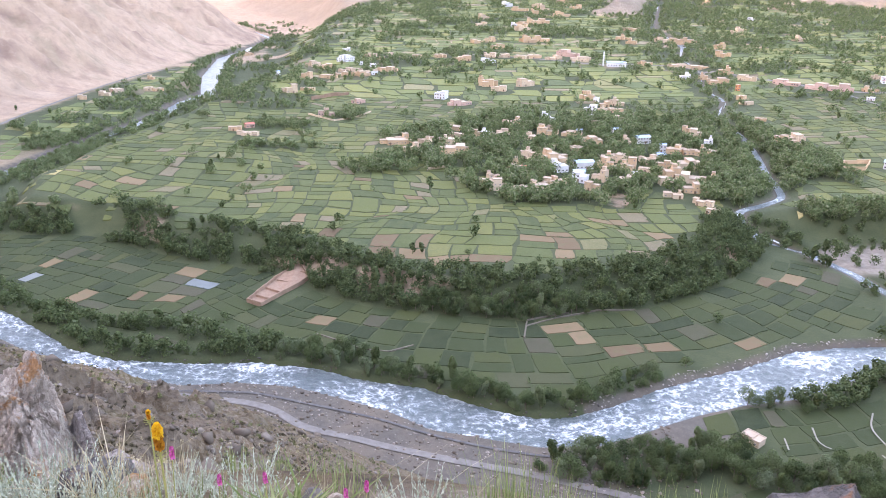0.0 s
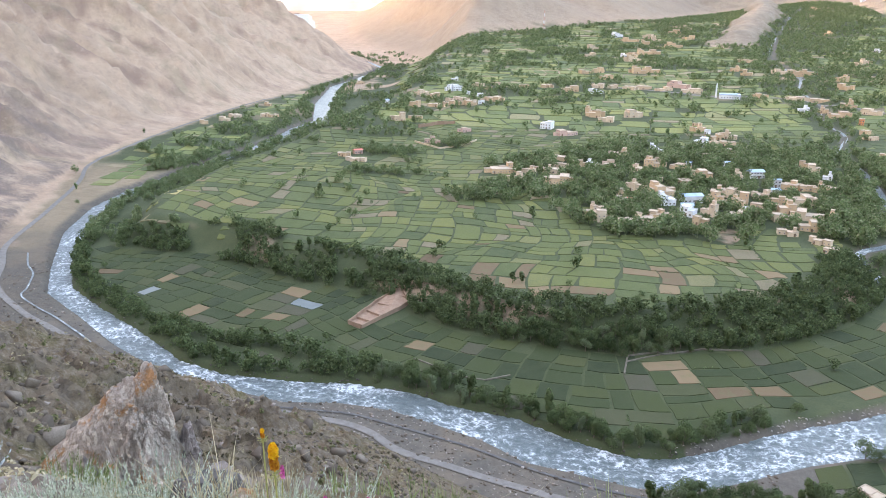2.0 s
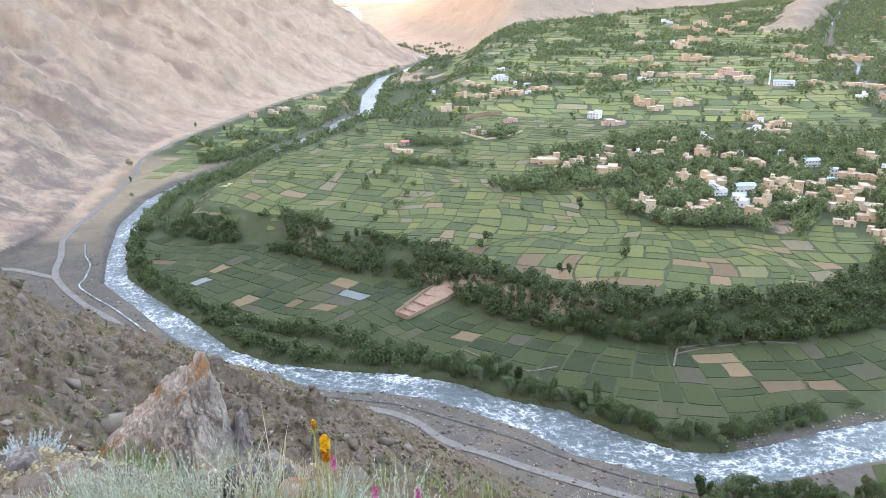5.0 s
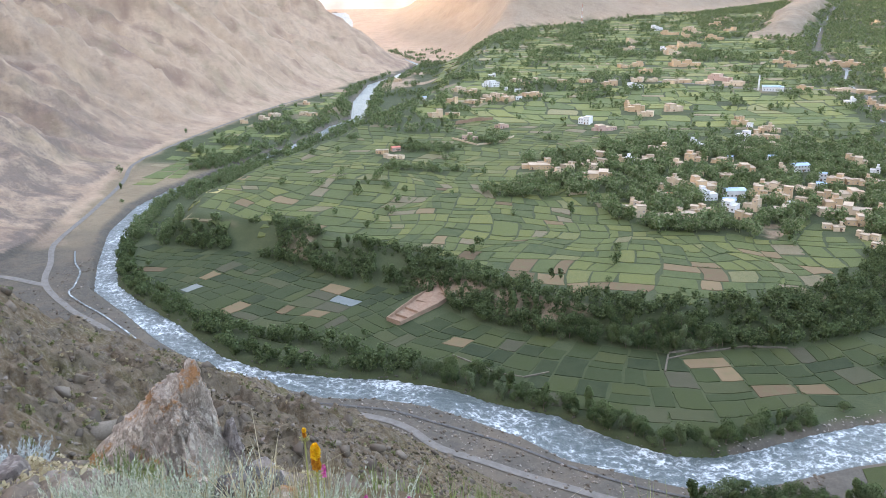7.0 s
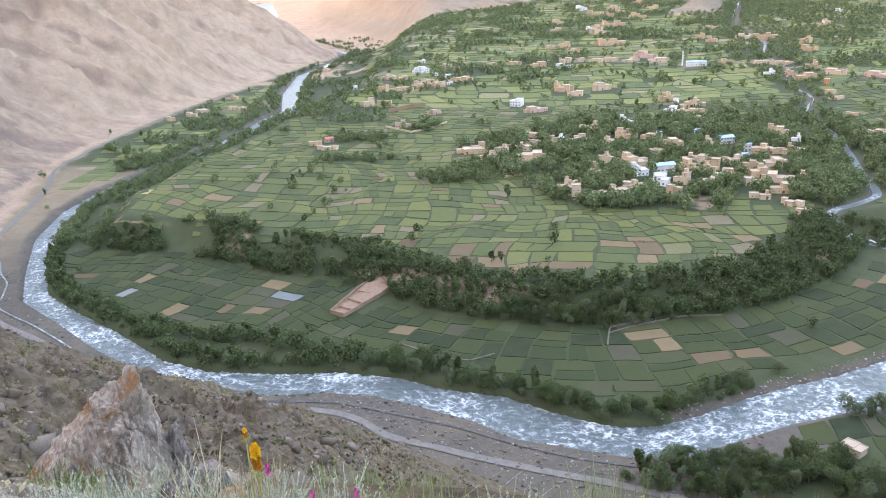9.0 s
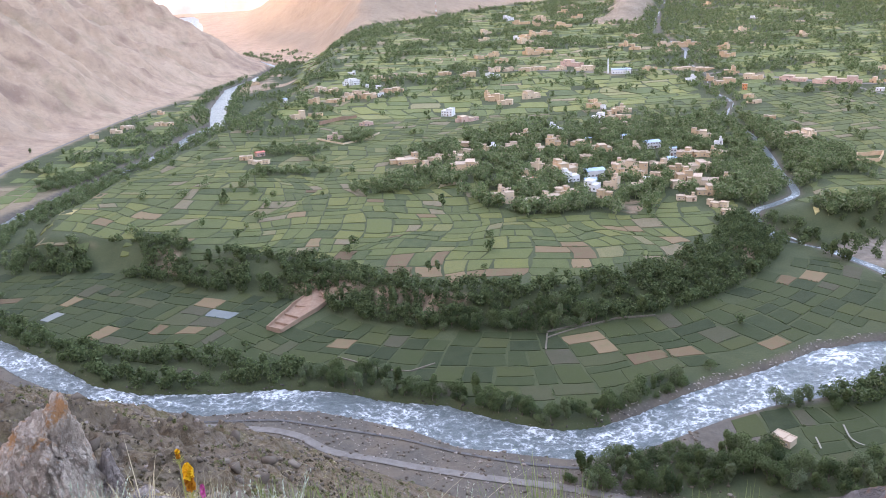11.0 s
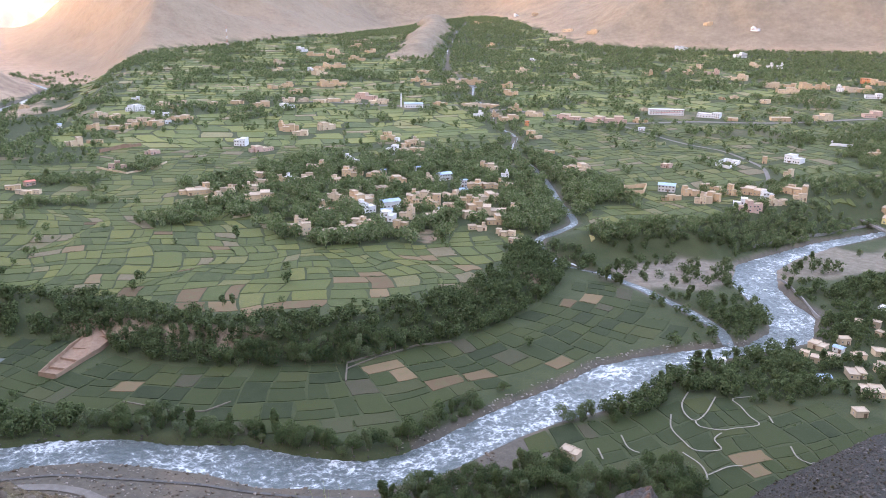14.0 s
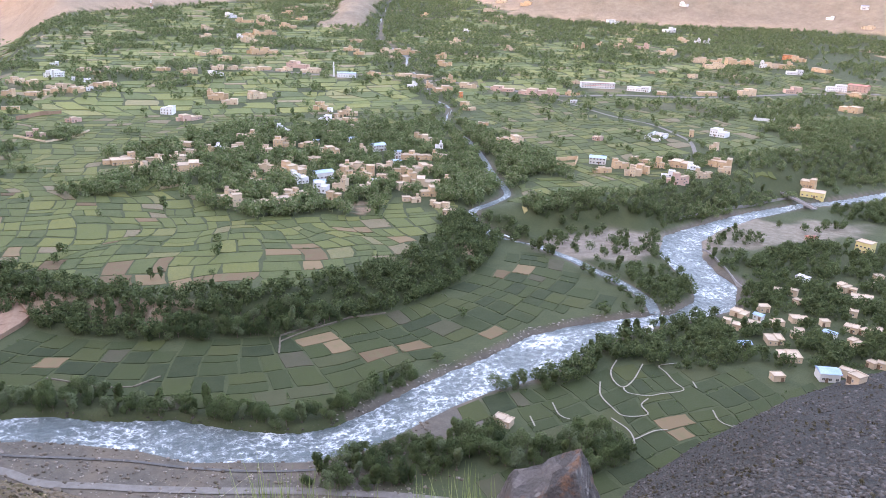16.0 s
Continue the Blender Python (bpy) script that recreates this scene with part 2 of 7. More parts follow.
# ---- materials ----
class Nodes:
    """A material's node tree with short ways to add nodes."""

    def __init__(self, name, rough=0.9):
        self.mat = bpy.data.materials.new(name)
        self.mat.use_nodes = True
        self.t = self.mat.node_tree
        self.b = self.t.nodes["Principled BSDF"]
        self.b.inputs["Roughness"].default_value = rough
        self.b.inputs["Specular IOR Level"].default_value = 0.25
        self.geo = None

    def add(self, kind, **sockets):
        n = self.t.nodes.new(kind)
        for k, v in sockets.items():
            self.put(n.inputs[k], v)
        return n

    def put(self, socket, v):
        if isinstance(v, bpy.types.NodeSocket):
            self.t.links.new(v, socket)
        elif isinstance(v, tuple) and len(v) == 3 and socket.type == "RGBA":
            socket.default_value = (*v, 1)
        else:
            socket.default_value = v

    def pos(self):
        if self.geo is None:
            self.geo = self.t.nodes.new("ShaderNodeNewGeometry")
        return self.geo.outputs["Position"]

    def noise(self, scale, detail=4.0, rough=0.55, vector=None):
        n = self.add("ShaderNodeTexNoise", Scale=scale, Detail=detail, Roughness=rough)
        self.t.links.new(vector or self.pos(), n.inputs["Vector"])
        return n.outputs["Fac"]

    def ramp(self, fac, *stops):
        n = self.t.nodes.new("ShaderNodeValToRGB")
        self.t.links.new(fac, n.inputs["Fac"])
        el = n.color_ramp.elements
        while len(el) < len(stops):
            el.new(0.5)
        for e, (p, c) in zip(el, stops):
            e.position, e.color = p, (*c, 1) if isinstance(c, tuple) else (c, c, c, 1)
        return n.outputs["Color"]

    def mix(self, fac, a, b, mode="MIX"):
        n = self.t.nodes.new("ShaderNodeMix")
        n.data_type, n.blend_type = "RGBA", mode
        self.put(n.inputs[0], fac)
        self.put(n.inputs[6], a)
        self.put(n.inputs[7], b)
        return n.outputs[2]

    def attr(self, name):
        n = self.t.nodes.new("ShaderNodeAttribute")
        n.attribute_name = name
        return n.outputs["Fac"]

    def random(self):
        return self.t.nodes.new("ShaderNodeObjectInfo").outputs["Random"]

    def island(self):
        self.pos()
        return self.geo.outputs["Random Per Island"]

    def math(self, op, a, b=0.0):
        n = self.t.nodes.new("ShaderNodeMath")
        n.operation = op
        self.put(n.inputs[0], a)
        self.put(n.inputs[1], b)
        return n.outputs[0]

    def bump(self, height, strength=0.4, distance=0.1):
        n = self.add("ShaderNodeBump", Strength=strength, Distance=distance, Height=height)
        self.t.links.new(n.outputs["Normal"], self.b.inputs["Normal"])

    def done(self, colour):
        self.put(self.b.inputs["Base Color"], colour)
        return self.mat


def make_ground():
    n = Nodes("valley_ground", 0.95)
    big, mid, fine = n.noise(0.012, 5), n.noise(0.09, 5), n.noise(1.1, 6, 0.65)
    tiny = n.noise(9.0, 5, 0.7)
    grass = n.mix(0.45, n.ramp(mid, (0.35, (0.046, 0.06, 0.024)), (0.65, (0.074, 0.086, 0.037))), n.ramp(fine, (0.3, (0.036, 0.048, 0.019)), (0.7, (0.086, 0.093, 0.042))))
    dry = n.mix(0.5, n.ramp(big, (0.3, (0.36, 0.228, 0.14)), (0.7, (0.53, 0.352, 0.23))), n.ramp(mid, (0.3, (0.28, 0.175, 0.107)), (0.7, (0.55, 0.372, 0.243))))
    dry = n.mix(0.35, dry, n.ramp(fine, (0.3, (0.27, 0.18, 0.115)), (0.7, (0.6, 0.43, 0.285))))
    near = n.mix(0.5, n.ramp(fine, (0.3, (0.1, 0.0673, 0.0353)), (0.7, (0.231, 0.157, 0.0833))), n.ramp(tiny, (0.3, (0.0813, 0.0557, 0.0294)), (0.7, (0.288, 0.2, 0.11))))
    near = n.mix(n.ramp(mid, (0.5, 0.0), (0.68, 0.55)), near, (0.125, 0.128, 0.0441))
    grav = n.mix(0.5, n.ramp(fine, (0.3, (0.088, 0.073, 0.053)), (0.7, (0.155, 0.132, 0.1))), n.ramp(tiny, (0.3, (0.073, 0.062, 0.046)), (0.7, (0.19, 0.166, 0.13))))
    dry = n.mix(n.attr("eastern"), dry, n.mix(0.5, n.ramp(mid, (0.3, (0.2, 0.16, 0.108)), (0.7, (0.29, 0.235, 0.163))), n.ramp(n.noise(0.02, 8, 0.72), (0.35, (0.14, 0.112, 0.08)), (0.65, (0.325, 0.26, 0.178)))))
    dry = n.mix(n.math("MULTIPLY", n.attr("streak"), n.math("SUBTRACT", 0.6, n.math("MULTIPLY", n.attr("eastern"), 0.45))), dry, (0.56, 0.41, 0.28))
    dry = n.mix(n.ramp(n.attr("streak"), (0.0, 0.7), (0.45, 0.0)), dry, (0.25, 0.165, 0.125))
    west = n.math("SUBTRACT", 1.0, n.attr("eastern"))
    blotch = n.math("ADD", n.math("MULTIPLY", n.noise(0.06, 8, 0.78), 0.6), n.math("MULTIPLY", n.noise(0.22, 5, 0.75), 0.4))
    dry = n.mix(n.math("MULTIPLY", n.ramp(blotch, (0.5, 0.0), (0.6, 0.42)), west), dry, (0.27, 0.185, 0.14))
    dry = n.mix(n.math("MULTIPLY", n.ramp(blotch, (0.36, 0.35), (0.45, 0.0)), west), dry, (0.66, 0.5, 0.36))
    dry = n.mix(n.math("MULTIPLY", n.ramp(n.noise(0.02, 5, 0.65), (0.52, 0.0), (0.66, 0.35)), n.math("SUBTRACT", 1.0, n.attr("eastern"))), dry, (0.2, 0.175, 0.1))
    crag = n.math("MULTIPLY", n.ramp(n.noise(0.028, 8, 0.72), (0.4, 0.0), (0.56, 0.8)), n.attr("rugged"))
    dry = n.mix(crag, dry, n.ramp(fine, (0.3, (0.095, 0.075, 0.065)), (0.7, (0.2, 0.16, 0.135))))
    c = n.mix(n.attr("dry"), grass, dry)
    grav = n.mix(n.ramp(n.noise(0.28, 5, 0.7), (0.42, 0.0), (0.62, 0.75)), grav, (0.09, 0.078, 0.062))
    grav = n.mix(n.ramp(n.noise(0.05, 3), (0.45, 0.0), (0.65, 0.6)), grav, (0.17, 0.13, 0.09))
    grav = n.mix(n.math("MULTIPLY", n.attr("sandy"), 0.75), grav, n.ramp(n.noise(0.2, 6, 0.7), (0.35, (0.2, 0.165, 0.12)), (0.65, (0.36, 0.3, 0.23))))
    c = n.mix(n.attr("gravel"), c, grav)
    spur = n.mix(0.5, n.ramp(fine, (0.3, (0.028, 0.027, 0.024)), (0.7, (0.075, 0.071, 0.063))), n.ramp(tiny, (0.3, (0.022, 0.021, 0.019)), (0.7, (0.095, 0.09, 0.08))))
    spur = n.mix(n.ramp(n.noise(0.22, 5, 0.7), (0.45, 0.0), (0.62, 0.7)), spur, (0.08, 0.076, 0.064))
    near = n.mix(n.ramp(n.noise(0.16, 6, 0.75), (0.5, 0.0), (0.6, 0.65)), near, (0.2, 0.16, 0.125))
    stony = n.noise(0.75, 9, 0.78)
    near = n.mix(n.ramp(stony, (0.5, 0.0), (0.6, 0.75)), near, n.ramp(tiny, (0.3, (0.23, 0.18, 0.125)), (0.7, (0.42, 0.34, 0.25))))
    # crevice shade put into the colour where the stony relief is low
    near = n.mix(n.ramp(stony, (0.36, 0.8), (0.46, 0.0)), near, (0.05, 0.038, 0.028))
    shard = n.add("ShaderNodeTexVoronoi", Scale=0.55)
    squeeze = n.add("ShaderNodeMapping", Vector=n.pos())
    squeeze.inputs["Scale"].default_value = (1.0, 1.0, 2.2)
    n.t.links.new(squeeze.outputs["Vector"], shard.inputs["Vector"])
    cell = n.add("ShaderNodeSeparateColor", Color=shard.outputs["Color"])
    rock = n.mix(0.4, n.ramp(cell.outputs[0], (0.0, (0.075, 0.055, 0.036)), (1.0, (0.3, 0.225, 0.15))), n.ramp(fine, (0.3, (0.05, 0.037, 0.025)), (0.7, (0.26, 0.195, 0.13))))
    near = n.mix(n.math("MULTIPLY", n.attr("ledge"), 0.7), near, rock)
    near = n.mix(n.attr("spur"), near, spur)
    c = n.mix(n.attr("slope"), c, near)
    bare = n.math("MAXIMUM", n.attr("dry"), n.attr("slope"))
    rocky = n.math("MULTIPLY", n.noise(0.11, 9, 0.72), n.math("MULTIPLY", n.attr("dry"), 6.0))
    ledge = n.math("MULTIPLY", n.noise(0.55, 7, 0.75), n.math("MULTIPLY", bare, 2.2))
    ledge = n.math("ADD", ledge, n.math("MULTIPLY", stony, n.math("MULTIPLY", n.attr("slope"), 2.6)))
    relief = n.math("ADD", n.math("ADD", rocky, ledge), n.math("ADD", n.math("MULTIPLY", fine, 0.3), n.math("MULTIPLY", tiny, 0.06)))
    n.bump(relief, 0.7, 1.0)
    return n.done(c)


MAT_GROUND = make_ground()


# ---- ground: one sheet from under the camera to the far ranges ----
def part(name, bm, material, parent=None, label=""):
    """Link a bmesh as one mesh object under a thing or under a part."""
    me = bpy.data.meshes.new(name)
    bm.to_mesh(me)
    bm.free()
    ob = new(name, me)
    me.materials.append(material)
    ob.parent = parent
    return tagged(ob, label) if label else ob


def quick_mesh(name, verts, faces, material):
    """A mesh from arrays: faces of four corners, or of three where the last is repeated."""
    f = np.asarray(faces)
    if f.shape[1] == 3:
        f = np.concatenate([f, f[:, 2:]], 1)
    tri = f[:, 2] == f[:, 3]
    loops = np.concatenate([f[~tri].reshape(-1), f[tri][:, :3].reshape(-1)])
    four, three = int((~tri).sum()), int(tri.sum())
    starts = np.concatenate([np.arange(four) * 4, four * 4 + np.arange(three) * 3])
    me = bpy.data.meshes.new(name)
    me.vertices.add(len(verts))
    me.vertices.foreach_set("co", np.asarray(verts, np.float32).reshape(-1))
    me.loops.add(len(loops))
    me.loops.foreach_set("vertex_index", loops.astype(np.int32))
    me.polygons.add(four + three)
    me.polygons.foreach_set("loop_start", starts.astype(np.int32))
    me.update(calc_edges=True)
    me.materials.append(material)
    return me


def build_ground():
    front = np.concatenate([np.arange(-58, 8, 0.3), np.arange(8, 62.01, 0.2)])
    azs = np.concatenate([front, np.arange(65, 299, 5.0)])
    radii = np.concatenate([np.geomspace(0.35, 24, 75)[:-1], np.geomspace(24, 215, 190)[:-1], np.geomspace(215, 720, 250)[:-1],
                            np.geomspace(720, 4850, 230)])
    a, r = np.meshgrid(np.radians(azs), radii)
    x, y = -np.sin(a) * r, np.cos(a) * r
    z, p = land(x, y, True)
    nr, na = x.shape
    verts = np.stack([x, y, z], -1).reshape(-1, 3)
    i = np.arange(nr - 1)[:, None] * na + np.arange(na)[None]
    j = np.arange(nr - 1)[:, None] * na + (np.arange(na)[None] + 1) % na
    quads = np.stack([i, i + na, j + na, j], -1).reshape(-1, 4)
    verts = np.vstack([verts, [[0, 0, float(land(0.0, 0.01))]]])
    centre = len(verts) - 1
    k = np.arange(na)
    tris = np.stack([k * 0 + centre, k, (k + 1) % na, (k + 1) % na], -1)
    me = quick_mesh("ground", verts, np.vstack([quads, tris]), MAT_GROUND)
    n1 = fbm(x / 25, y / 25, 4, 51)
    dry = np.maximum(smooth(-15, 25, p["back"] + 40 * n1), smooth(-26, -8, p["foot"] + 10 * n1))
    dry = np.maximum(dry, smooth(1900, 2050, p["r"]) * smooth(6, 9, p["az"]))
    dry = np.maximum(dry, 0.9 * smooth(0.3, 0.55, fbm(x / 70, y / 70, 3, 57)) * smooth(900, 1500, p["r"]))
    cut = smooth(3, 8, p["sd"]) * smooth(24, 16, p["sd"]) * smooth(0.1, 0.35, fbm(x / 30, y / 30, 3, 58)) * (y < 560) * (x < 190)
    dry = np.maximum(dry, 0.75 * cut)
    dry = np.maximum(dry, 0.5 * (p["sr"] < 0) * smooth(-250, -275, x) * smooth(760, 690, y + 30 * n1))
    dry = np.maximum(dry, smooth(0.25, 0.5, p["tongue"]) * (y > 1780))
    terrace = p["sr"] > 0
    shore = np.where(terrace, smooth(4.5, 1.0, p["dr"] + 2.5 * n1) * np.where(x > 60, 1.0, 0.0), smooth(9, 3, p["dr"] + 4 * n1))
    bar = (p["sr"] < 0) * smooth(72, 48, x + 10 * n1) * smooth(560, 420, y + 40 * n1)
    plain = smooth(1.15, 0.75, np.hypot((x - 283) / 60, (y - 453) / 32) + 0.35 * n1)
    islet = smooth(1.1, 0.8, np.hypot((x - 405) / 85, (y - 455) / 32) + 0.4 * n1)
    spit = smooth(1.1, 0.8, np.hypot((x - 95) / 22, (y - 262) / 12) + 0.3 * n1)
    yard = smooth(1.1, 0.7, np.hypot((x - 120) / 17, (y - 525) / 17) + 0.9 * n1)
    dry = np.maximum(dry, 0.7 * yard * smooth(-0.3, 0.2, fbm(x / 9, y / 9, 3, 59)))
    run = np.where(p["west"] > 0, y + 0.13 * p["west"], x - 0.3 * y)
    down = np.where(p["west"] > 0, p["west"], p["back"])
    lean = (run + 0.75 * down)
    streak = np.clip(0.5 + 1.25 * (0.55 * fbm(lean / 17, down / 150, 4, 61) + 0.35 * fbm(run / 90, down / 300, 3, 62) + 0.3 * fbm(x / 12, y / 12, 3, 63)), 0, 1)
    streak = np.where(p["west"] > 0, streak, 0.5 + 0.35 * (streak - 0.5))
    gravel = np.clip(np.maximum.reduce([shore, bar * 1.0, plain, islet * 0.8, spit, smooth(4, 0, p["db"]) * 1.0]), 0, 1) * (p["west"] < 4)
    dry = np.maximum(dry, (p["r"] > 2300) * (p["back"] < 0) * (p["foot"] < 0) * (x < -300) * 1.0)
    for key, v in (("ledge", smooth(1.6, 3.6, ledges(x, y, p["r"], p["az"]) + 0.8 * n1) * p["hill"]), ("sandy", np.clip(plain + islet, 0, 1)), ("dry", dry), ("gravel", gravel), ("slope", p["hill"] * 1.0), ("rugged", smooth(1100, 500, y + 120 * n1) * (p["west"] > 0) * smooth(420, 120, p["west"] + 80 * n1)), ("spur", smooth(-20, -34, p["az"]) * smooth(20, 50, p["r"])), ("streak", streak), ("eastern", np.maximum(smooth(-40, 60, p["back"]) * (0.75 + 0.25 * smooth(300, 700, x)), smooth(0.2, 0.4, p["tongue"]) * (y > 1780)))):
        at = me.attributes.new(key, "FLOAT", "POINT")
        at.data.foreach_set("value", np.append(v.reshape(-1), 0.0).astype(np.float32))
    me.polygons.foreach_set("use_smooth", [True] * len(me.polygons))
    return tagged(new("ground", me), "dry stony slopes around a green river valley with terraces", "ground", kind="structure")


ground = build_ground()


# ---- water ----
def spline(line, step):
    """Even points along a smooth curve through the points of a line."""
    p = np.array(line, float)
    p = np.vstack([2 * p[0] - p[1], p, 2 * p[-1] - p[-2]])
    out = []
    for k in range(1, len(p) - 2):
        count = max(2, int(np.hypot(*(p[k + 1] - p[k])[:2]) / step))
        for t in np.arange(count) / count:
            out.append(0.5 * (2 * p[k] + (p[k + 1] - p[k - 1]) * t + (2 * p[k - 1] - 5 * p[k] + 4 * p[k + 1] - p[k + 2]) * t * t
                              + (3 * p[k] - p[k - 1] - 3 * p[k + 1] + p[k + 2]) * t ** 3))
    return np.array(out)


def ribbon(name, line, step, across, widen, height, material):
    """A strip that follows a line; height(x, y) gives its z."""
    c = spline(line, step)
    d = np.gradient(c[:, :2], axis=0)
    d /= np.linalg.norm(d, axis=1)[:, None] + 1e-9
    s = np.linspace(-1, 1, across)
    half = c[:, 2:3] + widen
    x = c[:, :1] - d[:, 1:2] * s * half
    y = c[:, 1:2] + d[:, :1] * s * half
    z = height(x, y)
    n = len(c)
    i = np.arange(n - 1)[:, None] * across + np.arange(across - 1)[None]
    quads = np.stack([i, i + across, i + across + 1, i + 1], -1).reshape(-1, 4)
    me = quick_mesh(name, np.stack([x, y, z], -1).reshape(-1, 3), quads, material)
    me.polygons.foreach_set("use_smooth", [True] * len(me.polygons))
    uv = np.stack([np.repeat(np.arange(n)[:, None] * step, across, 1), s[None] * half], -1)
    at = me.attributes.new("flow", "FLOAT2", "POINT")
    at.data.foreach_set("vector", uv.reshape(-1).astype(np.float32))
    edge = me.attributes.new("edge", "FLOAT", "POINT")
    edge.data.foreach_set("value", np.repeat(np.abs(s)[None], n, 0).reshape(-1).astype(np.float32))
    crest = me.attributes.new("crest", "FLOAT", "POINT")
    crest.data.foreach_set("value", np.clip(z - z.mean(1, keepdims=True), -1, 1).reshape(-1).astype(np.float32))
    quiet = me.attributes.new("calm", "FLOAT", "POINT")
    quiet.data.foreach_set("value", (0.09 * smooth(480, 640, y)).reshape(-1).astype(np.float32))
    return new(name, me)


def make_water(name="white_water", calm=0.0):
    n = Nodes(name, 0.25)
    n.b.inputs["Specular IOR Level"].default_value = 0.3
    flow = n.t.nodes.new("ShaderNodeAttribute")
    flow.attribute_name = "flow"
    m = n.add("ShaderNodeMapping", Vector=flow.outputs["Vector"])
    m.inputs["Scale"].default_value = (0.8, 1.0, 1.0)
    m.inputs["Rotation"].default_value = (0.0, 0.0, 0.35)
    v = m.outputs["Vector"]
    broad = n.noise(0.05, 3, 0.5, v)
    mid = n.noise(0.34, 6, 0.68, v)
    fine = n.noise(1.7, 6, 0.75, v)
    chop = n.math("ADD", n.math("MULTIPLY", mid, 0.62), n.math("MULTIPLY", fine, 0.38))
    ridge = n.math("SUBTRACT", 1.0, n.math("ABSOLUTE", n.math("MULTIPLY", n.math("SUBTRACT", n.noise(0.3, 5, 0.6, v), 0.5), 5.0)))
    foam = n.math("ADD", n.math("MULTIPLY", n.math("MAXIMUM", ridge, 0.0), 0.22), n.math("MULTIPLY", chop, 0.78))
    foam = n.math("ADD", foam, n.math("MULTIPLY", n.math("SUBTRACT", broad, 0.5), 0.4))
    foam = n.math("ADD", foam, n.math("MULTIPLY", n.attr("crest"), 0.12))
    foam = n.math("SUBTRACT", foam, n.math("ADD", n.math("MULTIPLY", n.math("POWER", n.attr("edge"), 4.0), 0.06), n.math("ADD", n.attr("calm"), calm)))
    mask = n.ramp(foam, (0.535, 0.0), (0.6, 0.3), (0.675, 1.0))
    deep = n.ramp(chop, (0.35, (0.075, 0.096, 0.088)), (0.65, (0.155, 0.182, 0.17)))
    n.put(n.b.inputs["Roughness"], n.ramp(foam, (0.5, 0.28), (0.62, 0.8)))
    n.bump(chop, 0.9, 0.9)
    return n.done(n.mix(mask, deep, (0.68, 0.71, 0.69)))


MAT_WATER = make_water()


def water_z(x, y):
    rise = 0.15 + floor_rise(y)
    return rise + 0.55 * fbm(x / 2.6, y / 2.6, 3, 71, True) * smooth(900, 600, y) + 0.3 * fbm(x / 9, y / 9, 2, 73)


river = tagged(ribbon("river", RIVER, 1.3, 33, 3.0, water_z, MAT_WATER), "fast grey river broken by white rapids", "river", kind="structure")
MAT_BROOK = make_water("brook_water", 0.0)
brook = tagged(ribbon("brook", BROOK, 1.5, 7, 0.2, lambda x, y: land(x, y) + 0.25, MAT_BROOK), "narrow pale brook running down to the river", "brook", kind="structure")


def far_range():
    """Pale sunlit backdrop range added to close the gorge; its colour stands in for bright haze."""
    azs, rows = np.radians(np.arange(-2, 36, 0.15)), np.linspace(0, 1, 14)
    a, t = np.meshgrid(azs, rows)
    r = 4780 + 150 * t
    crest = 150 + 120 * fbm(np.degrees(a) / 7, a * 0, 5, 65, True) + 25 * np.degrees(a - azs[0]) / 38
    z = crest * t + 14 * fbm(np.degrees(a) * 2.2, t * 2, 4, 67, True) * t
    x, y = -np.sin(a) * r, np.cos(a) * r
    na = len(azs)
    i = np.arange(len(rows) - 1)[:, None] * na + np.arange(na - 1)[None]
    quads = np.stack([i, i + 1, i + na + 1, i + na], -1).reshape(-1, 4)
    me = bpy.data.meshes.new("backdrop")
    me.from_pydata(np.stack([x, y, z], -1).reshape(-1, 3).tolist(), [], quads.tolist())
    me.polygons.foreach_set("use_smooth", [True] * len(me.polygons))
    n = Nodes("pale_far_range", 0.95)
    me.materials.append(n.done(n.ramp(n.noise(0.008, 4), (0.3, (0.55, 0.46, 0.37)), (0.7, (0.72, 0.64, 0.54)))))
    return tagged(new("backdrop", me), "added pale sunlit backdrop range in place of bright haze beyond the gorge", "mountains", kind="structure")


far_range()


# ---- roads, canal and paths, laid on the ground ----
def make_plain(name, dark, light, scale=1.0, rough=0.9, bump=0.3, mode="pos"):
    """A mottled surface between two colours, at a coarse and a fine scale."""
    n = Nodes(name, rough)
    coarse, fine = n.noise(scale * 0.25, 4), n.noise(scale * 4, 5, 0.65)
    c = n.ramp(n.math("ADD", n.math("MULTIPLY", coarse, 0.55), n.math("MULTIPLY", fine, 0.45)), (0.36, dark), (0.64, light))
    if mode == "object":
        c = n.mix(n.ramp(n.random(), (0.0, 0.0), (1.0, 0.55)), c, tuple(v * 0.62 for v in light))
    n.bump(fine, bump, 0.05)
    return n.done(c)


MAT_DIRT = make_plain("packed_dirt_road", (0.15, 0.132, 0.11), (0.23, 0.205, 0.172), 1.5)
MAT_PATH = make_plain("pale_footpath", (0.22, 0.2, 0.15), (0.33, 0.3, 0.235), 1.5)
MAT_CONCRETE = make_plain("weathered_concrete", (0.2, 0.19, 0.175), (0.32, 0.3, 0.28), 2.0)


def laid(line, half, lift=0.3):
    return [(x, y, half) for x, y in line], lambda x, y: land(x, y) + lift


def road(name, line, half, material, label, category="road", lift=0.3):
    pts, height = laid(line, half, lift)
    return tagged(ribbon(name, pts, 2.0, 5, 0.0, height, material), label, category, kind="structure")


